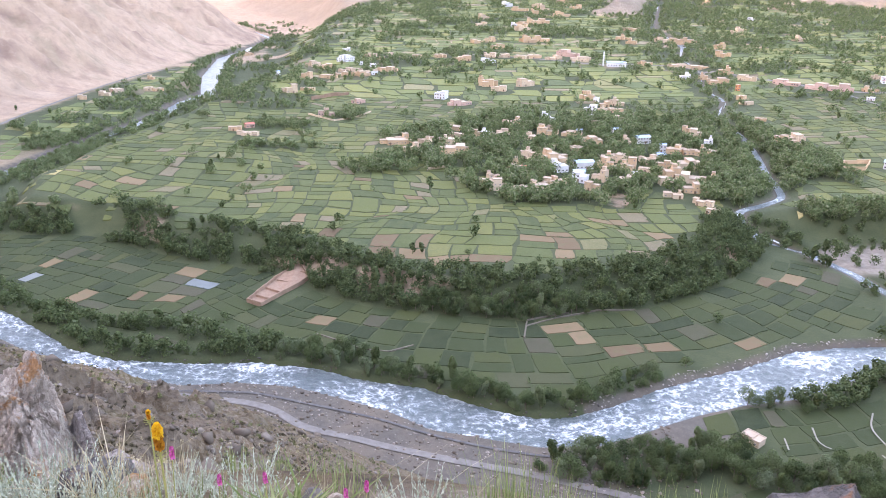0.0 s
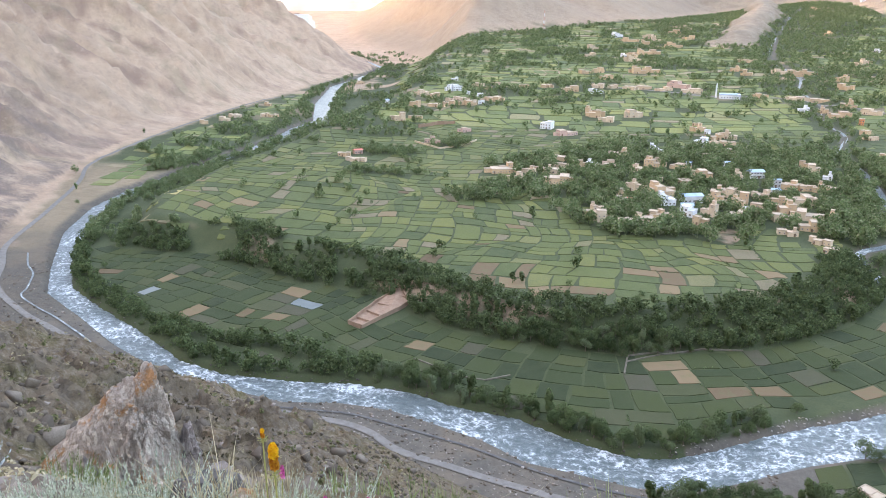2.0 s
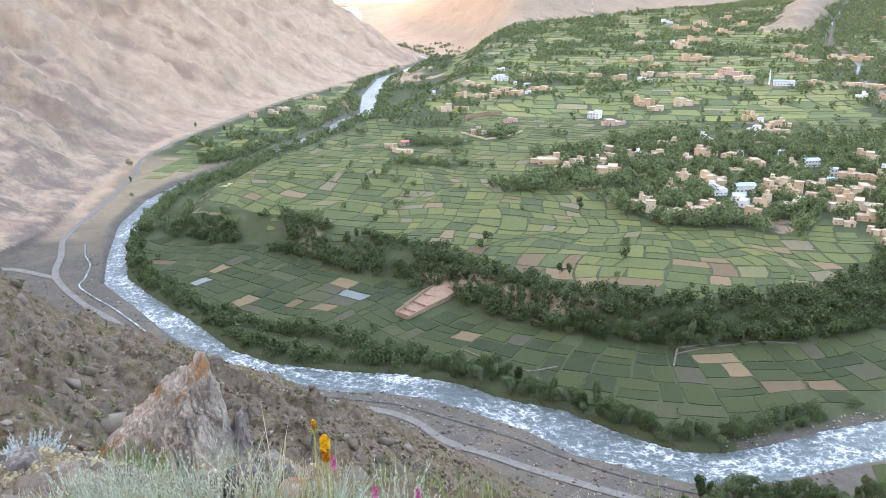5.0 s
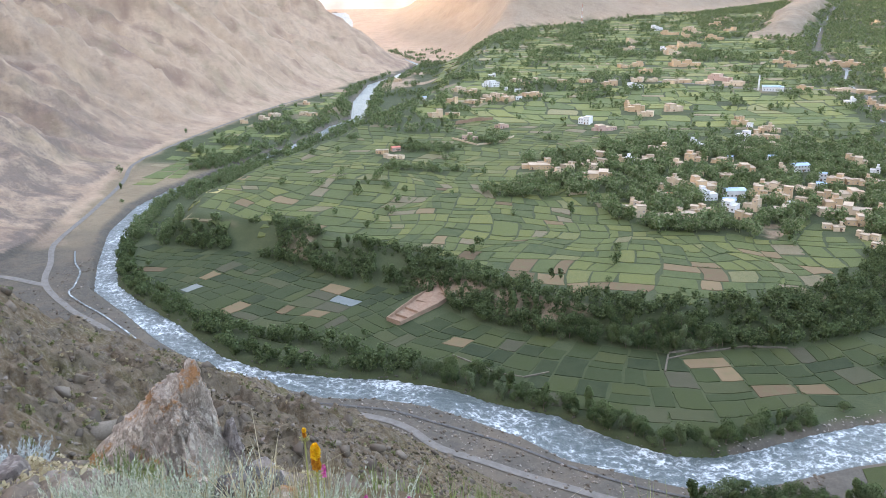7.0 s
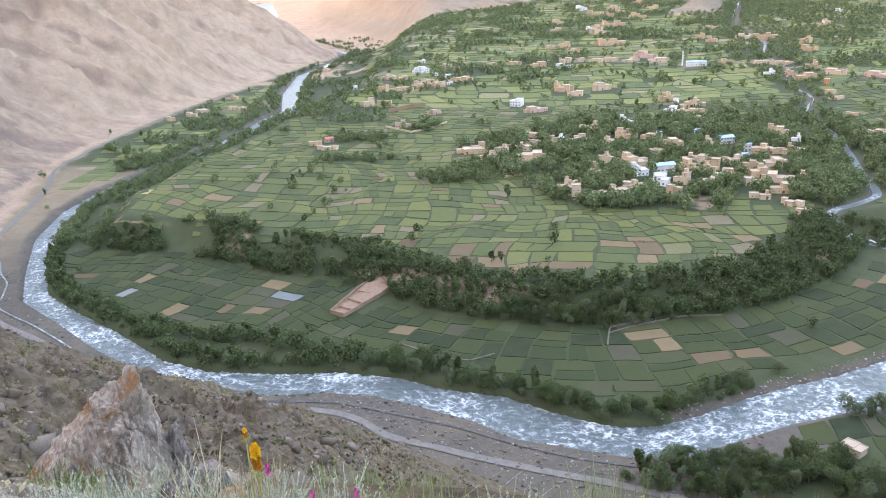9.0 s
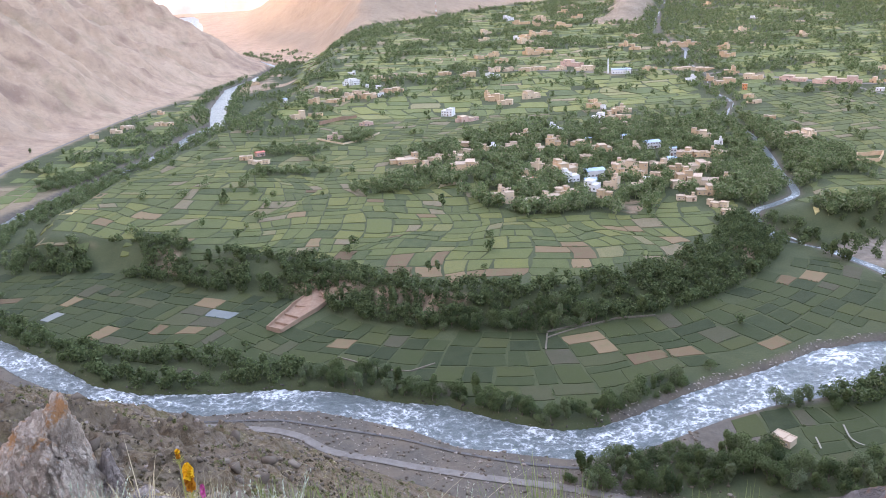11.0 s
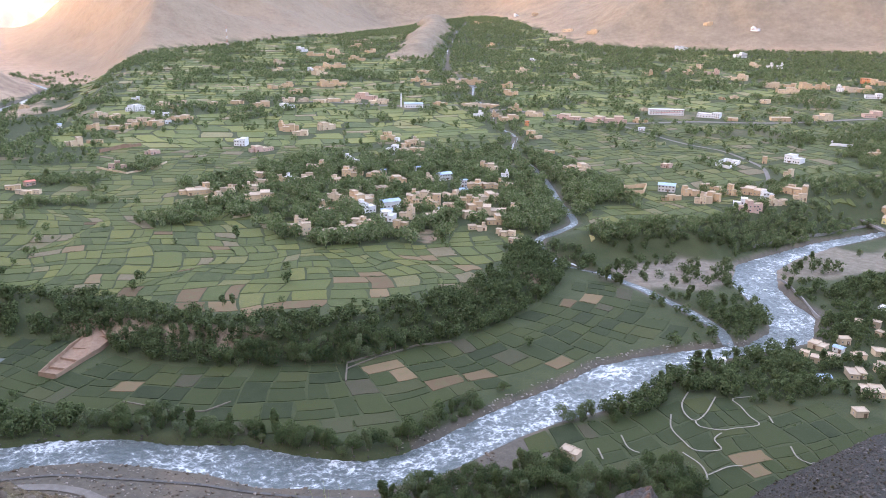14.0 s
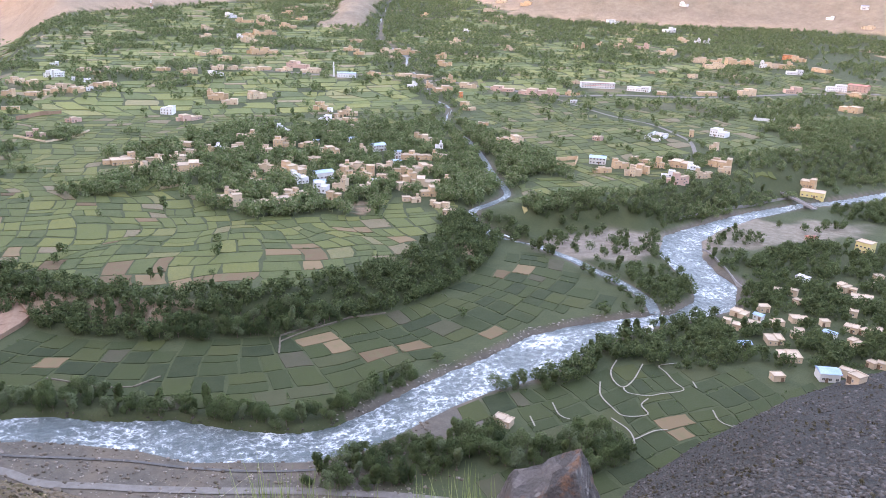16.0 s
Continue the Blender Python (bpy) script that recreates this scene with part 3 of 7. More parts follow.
ROAD_SOUTH = ((-420, 1300), (-451, 1232), (-460, 974), (-455, 815), (-446, 724), (-416, 653), (-383, 549), (-361, 476), (-337, 436),
              (-315, 400), (-279, 369), (-244, 347), (-213, 327), (-180, 306), (-140, 292), (-87, 282), (-66, 275), (-50, 262),
              (-26, 253), (1, 244), (30, 235), (60, 224), (84, 212))
road("dirt_road", ROAD_SOUTH, 1.9, MAT_DIRT, "pale dirt road along the gravel bank of the river")
road("dirt_track", ((-420, 380), (-361, 405), (-313, 399)), 2.2, MAT_DIRT, "pale dirt track joining the river road")
BAZAAR_ROAD = ((37, 1225), (159, 1180), (217, 1145), (318, 1135), (413, 1030), (478, 950), (574, 935), (673, 900), (823, 890), (940, 862))
road("bazaar_road", BAZAAR_ROAD, 4.5, MAT_DIRT, "dusty main road through the bazaar")
FARM_ROAD = ((469, 940), (484, 812), (503, 759), (500, 700), (490, 662), (449, 595))
road("farm_road", FARM_ROAD, 2.0, MAT_DIRT, "narrow pale farm road between fields")
FOOTPATHS = (
    ((193, 295), (184, 285), (180, 275), (181, 269), (189, 274), (204, 289)),
    ((181, 269), (180, 264), (187, 259), (193, 259), (205, 259), (206, 267), (208, 277), (209, 284), (221, 284)),
    ((174, 277), (168, 266), (167, 255), (168, 247), (178, 245), (180, 253), (188, 258)),
    ((162, 247), (164, 236), (159, 225), (148, 222)),
    ((163, 230), (174, 233), (181, 231)),
    ((145, 266), (143, 255), (147, 249)),
    ((214, 265), (211, 257)),
    ((206, 240), (203, 231), (207, 224)),
    ((131, 258), (129, 248)),
)
for line in FOOTPATHS:
    road("footpath", line, 0.33, MAT_PATH, "pale trodden footpath between small plots", "path", 0.85)
CANAL = ((-337, 462), (-322, 440), (-308, 424), (-297, 402), (-290, 387), (-257, 365), (-227, 343), (-200, 322), (-165, 301), (-128, 289),
         (-100, 289), (-75, 287), (-50, 279), (-30, 272), (-8, 262), (14, 253), (40, 246), (60, 246))
MAT_CANAL = make_plain("stained_canal_concrete", (0.075, 0.07, 0.062), (0.15, 0.138, 0.12), 2.0)
road("canal_bank", CANAL, 0.7, MAT_CANAL, "concrete lip of an irrigation canal beside the river", "canal")
canal = ribbon("canal", [(x, y, 0.55) for x, y in CANAL[:9]], 2.0, 3, 0.0, lambda x, y: land(x, y) + 0.42, MAT_WATER)
tagged(canal, "narrow canal of pale water beside the river road", "canal", kind="structure")


# ---- houses of the villages ----
HOUSES = {
    "village_front": (
        (31, 557, 5.3, 4.9, "m"), (41, 547, 6.5, 8.1, "m"), (39, 567, 6.7, 5.8, "m"), (49, 568, 5.9, 5, "m"), (56, 543, 10.4, 3.2, "m"),
        (73, 546, 12.1, 4, "m"), (77, 562, 5.8, 5, "m"), (84, 561, 10, 3.3, "m"), (71, 634, 7.4, 6.5, "m"), (62, 618, 6.8, 5.4, "m"),
        (65, 598, 4.4, 4, "r"), (94, 620, 15.5, 8.2, "m"), (93, 596, 11.5, 7, "w"), (113, 605, 15.3, 5.4, "b"), (102, 570, 10.2, 6.5, "w"),
        (105, 550, 4.9, 5.8, "m"), (128, 605, 7.2, 12.6, "m"), (118, 571, 7.7, 8.5, "m"),
    ),
    "village_middle": (
        (141, 626, 10.3, 6.5, "m"), (139, 601, 8.1, 6.3, "m"), (149, 606, 6.4, 9.1, "m"), (136, 567, 11.1, 5.1, "m"), (163, 683, 7.1, 6.1, "m"),
        (179, 691, 13.4, 5.7, "b"), (188, 662, 5.5, 6.5, "b"), (181, 639, 6.8, 3.9, "b"), (194, 654, 12.4, 4.5, "m"), (207, 652, 8.9, 4, "m"),
        (215, 649, 7.4, 6.4, "m"), (224, 648, 7.5, 4.5, "m"), (226, 731, 6.6, 6.6, "m"), (229, 708, 9.7, 8.6, "m"), (232, 682, 7.3, 6.3, "w"),
        (165, 623, 12.2, 4.7, "m"), (177, 608, 4.6, 6.5, "m"), (193, 607, 13, 7, "m"), (176, 586, 11.6, 6.7, "m"), (184, 569, 14, 6.1, "m"),
        (178, 543, 10.9, 6.7, "m"), (200, 572, 8.9, 4.9, "m"), (165, 531, 7, 2.5, "m"), (175, 516, 5.6, 2.4, "m"),
    ),
    "village_upper": (
        (151, 813, 11.9, 8.9, "w"), (175, 852, 10, 5, "m"), (190, 857, 12.6, 5.7, "m"), (166, 820, 7.2, 4.8, "m"), (179, 822, 9.7, 4.2, "m"),
        (171, 778, 8, 5.7, "m"), (179, 768, 5.7, 4.6, "m"), (152, 762, 5.6, 3.9, "m"), (163, 890, 7.8, 5.8, "m"), (169, 879, 5.1, 4.5, "w"),
        (104, 784, 9.1, 4.6, "w"), (60, 748, 5.4, 6.5, "m"), (69, 756, 11, 5.5, "m"), (94, 720, 13.7, 5.8, "m"), (102, 738, 5.4, 4.3, "m"),
        (114, 714, 11.5, 4.7, "m"), (80, 699, 12.2, 3.1, "m"), (50, 703, 8.2, 5.1, "m"), (58, 712, 6.2, 6.2, "m"), (40, 710, 9.3, 4.1, "w"),
    ),
    "village_west": (
        (31, 709, 4.1, 6.2, "m"), (12, 732, 10.6, 3.7, "m"), (16, 705, 9.2, 3.6, "m"), (7, 682, 9.9, 4, "m"), (12, 646, 16, 6.6, "m"),
        (-21, 654, 7.1, 6.7, "m"), (-30, 689, 5, 6.5, "m"), (-37, 675, 16.7, 3.9, "m"), (-13, 679, 8.9, 3.9, "m"), (-4, 687, 7, 3.5, "m"),
        (-2, 883, 12.7, 7.6, "w"), (21, 849, 15.9, 5.5, "p"), (55, 960, 13.8, 8.3, "m"), (48, 983, 8.5, 7, "m"), (68, 933, 13.4, 5.4, "m"),
        (104, 968, 18.1, 8.4, "m"), (311, 1030, 12.3, 5.4, "w"), (340, 1047, 9.4, 6.3, "m"), (372, 1066, 14.5, 9.7, "m"), (343, 999, 19.6, 6.8, "m"),
    ),
    "west_hamlet": (
        (-113, 785, 5.7, 8.6, "p"), (-142, 1131, 9.8, 9.8, "w"), (-128, 1137, 16.3, 9.8, "w"), (-144, 1234, 13.3, 5.3, "w"), (-168, 1088, 15.7, 7.9, "m"),
        (-150, 1071, 13.9, 7, "m"), (-166, 994, 10.1, 9.4, "m"), (-167, 900, 14.4, 10.5, "m"), (-145, 1000, 17.4, 4.3, "m"), (-126, 1017, 16.1, 5.9, "m"),
        (-116, 1056, 15.2, 4.6, "m"), (-103, 1180, 16.9, 5.1, "m"), (-77, 1198, 10.3, 4.3, "m"), (-112, 1109, 9.6, 4.8, "w"), (-92, 1096, 11, 3.9, "w"),
        (-204, 1013, 5.9, 5.9, "b"), (-175, 728, 9.7, 4.3, "r"), (-172, 696, 10.4, 2.6, "m"), (-186, 713, 4.3, 4.3, "m"), (-87, 848, 6.7, 5.5, "p"),
        (-359, 1512, 17.7, 6.7, "m"),
    ),
    "riverside_hamlet": (
        (-440, 981, 12.3, 6.2, "m"), (-426, 1012, 15.7, 6.3, "m"), (-420, 1045, 16.1, 4.8, "m"), (-391, 1069, 11.4, 4.9, "m"), (-375, 1069, 14.6, 4.1, "m"),
        (-423, 1174, 10.7, 6.3, "m"),
    ),
    "hill_village": (
        (153, 1932, 23.4, 12.4, "w"), (169, 1840, 28.9, 11.8, "m"), (214, 1914, 20.5, 12.3, "m"), (289, 2019, 24.6, 13, "m"), (310, 1907, 19.2, 8.2, "m"),
        (199, 1789, 17.9, 8.9, "m"), (226, 1852, 15.9, 9.3, "m"), (254, 1740, 32.5, 10, "m"), (150, 1511, 19.4, 13, "m"), (180, 1616, 25.4, 11.6, "m"),
        (200, 1626, 21, 10.5, "m"), (152, 1577, 15.8, 9, "m"), (137, 1578, 13.5, 6.8, "w"), (86, 1684, 19.2, 8.4, "m"), (76, 1576, 20.2, 6.7, "m"),
        (146, 1360, 21.4, 11.7, "m"), (168, 1370, 23.6, 11.8, "m"), (314, 1356, 13.9, 10.9, "m"), (352, 1520, 17.7, 5.5, "m"), (371, 1373, 18.2, 8.1, "m"),
        (395, 1378, 22.5, 12.2, "m"), (412, 1373, 18.4, 10.2, "m"), (440, 1302, 13.7, 7.8, "m"), (415, 1221, 14.7, 8.3, "m"),
    ),
    "bazaar_west": (
        (81, 1360, 17.5, 9.7, "m"), (60, 1343, 21.1, 6.7, "m"), (89, 1287, 16.5, 8.3, "m"), (68, 1145, 19.7, 6.6, "w"), (33, 1158, 21.5, 8.3, "m"),
        (94, 1196, 13.7, 6, "m"), (113, 1186, 20.4, 5.1, "m"), (137, 1191, 20.5, 5.1, "m"), (186, 1216, 31.6, 11.4, "p"), (164, 1181, 17, 6.8, "m"),
        (198, 1168, 30.4, 6.8, "m"), (328, 1120, 23.3, 5, "m"), (355, 1123, 23.5, 5, "m"), (-35, 1181, 13.5, 5.1, "m"), (-6, 1186, 15.2, 5.1, "m"),
        (383, 1023, 20.3, 7, "m"), (350, 950, 6.5, 8, "o"), (424, 990, 32.3, 6.9, "p"), (445, 961, 27.3, 9.1, "p"), (469, 949, 27.3, 9.8, "p"),
        (501, 943, 12.2, 7.6, "m"), (552, 1031, 9.2, 5.8, "m"),
    ),
    "bazaar_east": (
        (611, 959, 42.2, 7.3, "w"), (629, 929, 16, 4, "m"), (689, 910, 29.3, 4.9, "m"), (743, 894, 24.9, 11.6, "m"), (822, 899, 26.1, 9.6, "p"),
        (894, 897, 30.7, 14.4, "w"), (924, 891, 31.1, 10.1, "r"), (953, 1047, 28.2, 8.1, "w"), (480, 895, 10.2, 3.6, "w"), (791, 770, 28.4, 7.9, "m"),
    ),
    "foothill_village": (
        (828, 2047, 47, 15.7, "m"), (931, 2055, 38.4, 14.4, "m"), (1067, 1816, 29.9, 10.5, "w"), (1109, 1633, 28, 14, "w"), (1047, 1442, 12.7, 8.9, "w"),
        (1066, 1436, 12.7, 8.9, "w"), (904, 1480, 17.2, 8.6, "m"), (881, 1381, 23.3, 14, "p"), (759, 1404, 13.6, 9.1, "m"), (610, 1390, 15.1, 7.6, "m"),
        (532, 1479, 17.9, 13.4, "m"), (882, 1301, 44.7, 10.1, "m"), (881, 1199, 21.2, 14.8, "m"), (861, 1132, 26.3, 18.2, "m"), (929, 1163, 33.9, 23.3, "m"),
        (950, 1153, 12.8, 9.6, "m"), (956, 1124, 14.7, 12.6, "w"), (967, 1115, 18.9, 14.7, "m"), (1065, 1197, 15.9, 18.2, "o"), (984, 1109, 25.3, 15.8, "m"),
        (1069, 1177, 18.1, 9, "m"),
    ),
    "bridge_hamlet": (
        (298, 693, 8.7, 7.6, "m"), (306, 686, 10.9, 4.9, "m"), (310, 683, 7.6, 6.5, "m"), (355, 609, 14.3, 5.6, "b"), (344, 579, 5.9, 4.9, "m"),
        (368, 591, 11.1, 5.5, "m"), (362, 566, 8.8, 6.8, "m"), (372, 572, 7.9, 7.9, "m"), (395, 611, 6.3, 3.7, "m"), (397, 597, 5.2, 4.2, "m"),
        (401, 585, 4.6, 10.3, "m"), (404, 583, 4.6, 4.6, "m"), (420, 579, 16.6, 5.2, "m"), (385, 545, 10.7, 7.8, "w"), (389, 533, 9.6, 9.6, "p"),
        (423, 562, 9.2, 5.6, "w"), (419, 544, 9, 5, "m"), (453, 577, 6.4, 5.3, "m"), (459, 570, 10.6, 7.9, "m"), (452, 556, 6.2, 5.2, "m"),
    ),
    "compound_row": (
        (478, 692, 8.5, 4.2, "w"), (509, 689, 4.9, 8, "m"), (536, 684, 18.7, 8.7, "w"), (493, 633, 8.1, 8.1, "m"), (542, 557, 14.6, 8.4, "m"),
        (530, 537, 23, 5.5, "y"), (402, 696, 10.4, 4.6, "p"), (442, 395, 12.2, 8.7, "y"), (430, 427, 7.6, 2.7, "r"),
    ),
    "south_bank_village": (
        (273, 319, 6.4, 2.6, "m"), (286, 326, 13.2, 3.3, "m"), (294, 320, 7.3, 2.6, "b"), (273, 310, 8.2, 4.4, "m"), (283, 310, 9, 4.5, "m"),
        (306, 328, 8.8, 4.8, "m"), (298, 308, 10.4, 3.9, "m"), (313, 308, 14, 2.7, "m"), (296, 292, 7.6, 3.2, "m"), (323, 301, 6.7, 4.3, "m"),
        (280, 289, 12.3, 4.3, "m"), (262, 289, 9, 1.8, "b"), (272, 269, 14.8, 3.8, "m"), (313, 289, 9.1, 3.6, "b"), (329, 291, 10, 4.7, "m"),
        (333, 285, 11.3, 3.3, "m"),
    ),
    "south_bank_edge": (
        (341, 284, 8.1, 4, "m"), (316, 276, 10.2, 3.2, "m"), (368, 322, 16.8, 3.7, "m"), (347, 307, 6.3, 4.9, "m"), (338, 343, 6.5, 5.1, "m"),
        (330, 332, 5.6, 4.2, "m"), (332, 349, 5.1, 2.2, "m"), (360, 361, 10.7, 2.7, "w"), (371, 341, 10.5, 6, "m"), (375, 336, 3.8, 3.8, "m"),
        (409, 348, 8, 3.2, "m"), (274, 247, 13.2, 6.3, "b"), (284, 249, 8.8, 5.3, "m"), (305, 255, 6.1, 3.7, "m"), (309, 252, 6.1, 2.5, "m"),
        (117, 255, 11.1, 3.7, "m"),
    ),
    "village_lanes": (
        (176, 499, 3.1, 3.2, "m"), (166, 564, 10.4, 5.2, "m"), (105, 583, 8.7, 4.3, "b"), (146, 586, 3.6, 3.2, "w"), (58, 596, 8.8, 4.4, "m"),
        (159, 597, 6.4, 3.2, "m"), (133, 600, 7.3, 3.6, "m"), (134, 630, 9.5, 4.8, "m"), (111, 662, 3.6, 3.2, "m"), (120, 664, 3, 3.2, "m"),
        (95, 667, 5, 3.2, "m"), (136, 688, 11.4, 5.7, "m"), (644, 689, 8.4, 4.2, "m"), (124, 690, 4.1, 3.2, "m"), (314, 697, 13.6, 6.8, "m"),
    ),
    "south_bank_lanes": (
        (185, 159, 5.5, 3.2, "m"), (252, 254, 8.1, 3.6, "m"), (300, 295, 6.8, 3.4, "m"), (226, 319, 5.1, 3.2, "w"), (395, 342, 5.1, 3.2, "m"),
    ),
    "field_farms": (
        (163, 730, 8.8, 4.4, "b"), (128, 731, 5.5, 3.2, "b"), (110, 778, 4.6, 3.2, "w"), (314, 785, 8.8, 4.4, "m"), (205, 796, 6.1, 3.2, "w"),
        (884, 851, 18.1, 7, "m"), (332, 866, 6.9, 3.5, "m"), (334, 897, 9.9, 5, "m"), (-153, 914, 8.2, 4.1, "m"), (164, 926, 5.6, 3.2, "m"),
        (553, 1004, 11.9, 6, "w"), (-96, 1019, 18.2, 7, "m"), (-85, 1032, 9.2, 4.6, "w"), (-127, 1047, 6.3, 3.2, "m"), (761, 1051, 13.4, 6.7, "m"),
        (-73, 1056, 18.8, 7, "m"), (1014, 1062, 30.4, 7, "m"), (726, 1103, 7.8, 3.9, "m"), (746, 1105, 11.8, 5.9, "m"), (285, 1135, 13.9, 7, "m"),
        (-85, 1157, 10.3, 5.2, "m"), (70, 1196, 17.8, 7, "m"), (916, 1201, 20.1, 7, "m"),
    ),
    "hill_farms": (
        (840, 1401, 16.9, 7, "m"), (304, 1405, 14.9, 7, "m"), (822, 1449, 9.8, 4.9, "m"), (1029, 1469, 21.2, 7, "m"), (1566, 1509, 19.3, 7, "m"),
        (551, 1528, 14.5, 7, "m"), (1617, 1582, 16.7, 7, "b"), (1535, 1604, 16.4, 7, "w"), (627, 1684, 13.3, 6.7, "w"), (1262, 1816, 19.6, 7, "w"),
        (1181, 1889, 16.5, 7, "m"), (628, 1984, 18.5, 7, "m"), (902, 2152, 24.2, 7, "m"), (768, 2577, 19.9, 7, "m"), (990, 2638, 29.2, 7, "m"),
        (975, 2796, 13.2, 6.6, "w"),
    ),
}
MUD = [make_plain("mud_plaster", (0.53, 0.355, 0.205), (0.7, 0.5, 0.31), 0.8, mode="object"),
       make_plain("pale_mud_plaster", (0.56, 0.42, 0.275), (0.73, 0.57, 0.4), 0.8, mode="object")]
MAT_WALL = {"m": MUD[0], "w": make_plain("whitewashed_wall", (0.66, 0.65, 0.63), (0.8, 0.79, 0.77), 0.8),
            "b": make_plain("pale_plaster_wall", (0.55, 0.53, 0.5), (0.7, 0.68, 0.64), 0.8),
            "p": make_plain("pinkish_plaster", (0.5, 0.33, 0.26), (0.64, 0.45, 0.37), 0.8),
            "r": make_plain("reddish_plaster", (0.42, 0.26, 0.2), (0.56, 0.38, 0.3), 0.8),
            "o": make_plain("orange_painted_wall", (0.62, 0.22, 0.09), (0.72, 0.3, 0.14), 0.8),
            "y": make_plain("yellow_painted_wall", (0.6, 0.5, 0.2), (0.7, 0.6, 0.3), 0.8)}
ROOF_MUD = make_plain("earth_roof", (0.46, 0.35, 0.24), (0.62, 0.49, 0.355), 1.2, mode="object")
MAT_ROOF = {"m": ROOF_MUD, "w": make_plain("pale_roof", (0.55, 0.53, 0.5), (0.68, 0.66, 0.62), 1.0), "p": ROOF_MUD, "y": ROOF_MUD, "o": ROOF_MUD,
            "b": make_plain("blue_sheet_roof", (0.26, 0.38, 0.55), (0.42, 0.53, 0.68), 0.6, 0.45),
            "r": make_plain("red_sheet_roof", (0.5, 0.14, 0.09), (0.62, 0.22, 0.15), 0.6, 0.5)}
MAT_GLASS = make_plain("dark_window_glass", (0.03, 0.035, 0.04), (0.06, 0.065, 0.07), 1.0, 0.15, 0.0)
MAT_FRAME = make_plain("painted_window_frame", (0.45, 0.4, 0.34), (0.6, 0.55, 0.48), 2.0, 0.7)
MAT_WOOD = make_plain("old_door_wood", (0.14, 0.09, 0.06), (0.24, 0.16, 0.1), 3.0, 0.8)


def box(bm, x0, y0, z0, x1, y1, z1, taper=0.0):
    """A box whose sides lean in by taper at the top."""
    t = taper
    v = [bm.verts.new(p) for p in ((x0, y0, z0), (x1, y0, z0), (x1, y1, z0), (x0, y1, z0),
                                   (x0 + t, y0 + t, z1), (x1 - t, y0 + t, z1), (x1 - t, y1 - t, z1), (x0 + t, y1 - t, z1))]
    for f in ((0, 3, 2, 1), (4, 5, 6, 7), (0, 1, 5, 4), (1, 2, 6, 5), (2, 3, 7, 6), (3, 0, 4, 7)):
        bm.faces.new([v[k] for k in f])
    return v


def window_mesh(w, h):
    """A timber frame of four bars and a sill; the pane is a mesh of its own."""
    bm = bmesh.new()
    for q in ((-w / 2, 0, -w / 2 + 0.1, h), (w / 2 - 0.1, 0, w / 2, h), (-w / 2 + 0.1, h - 0.1, w / 2 - 0.1, h), (-w / 2 + 0.1, 0, w / 2 - 0.1, 0.1), (-0.03, 0.1, 0.03, h - 0.1)):
        box(bm, q[0], -0.1, q[1], q[2], 0.1, q[3])
    me = bpy.data.meshes.new("window")
    bm.to_mesh(me)
    bm.free()
    me.materials.append(MAT_FRAME)
    bm = bmesh.new()
    box(bm, -w / 2 + 0.1, -0.035, 0.1, w / 2 - 0.1, 0.06, h - 0.1)
    pane = bpy.data.meshes.new("pane")
    bm.to_mesh(pane)
    bm.free()
    pane.materials.append(MAT_GLASS)
    return me, pane


def window(kind, parent, m):
    ob = under(WINDOWS[kind][0], "window", parent, m)
    under(WINDOWS[kind][1], "pane", ob, Matrix())


WINDOWS = [window_mesh(0.9, 1.1), window_mesh(0.65, 0.85), window_mesh(1.35, 1.25)]
bm = bmesh.new()
box(bm, -0.55, -0.08, 0, 0.55, 0.08, 2.05)
box(bm, -0.68, -0.12, 0, -0.55, 0.12, 2.18)
box(bm, 0.55, -0.12, 0, 0.68, 0.12, 2.18)
box(bm, -0.55, -0.12, 2.05, 0.55, 0.12, 2.18)
DOOR = bpy.data.meshes.new("door")
bm.to_mesh(DOOR)
bm.free()
DOOR.materials.append(MAT_WOOD)
LABELS = {"m": "flat-roofed mud-plastered village house with small windows", "w": "whitewashed flat-roofed house among trees",
          "b": "pale village house under a blue sheet roof", "p": "pinkish plastered house beside green fields",
          "r": "low house with a red sheet roof", "o": "tall orange painted house above the village", "y": "yellow painted flat-roofed house near the river"}
rng = random.Random(11)


def under(mesh, name, parent, m):
    ob = new(name, mesh)
    ob.parent = parent
    ob.matrix_basis = m
    return ob


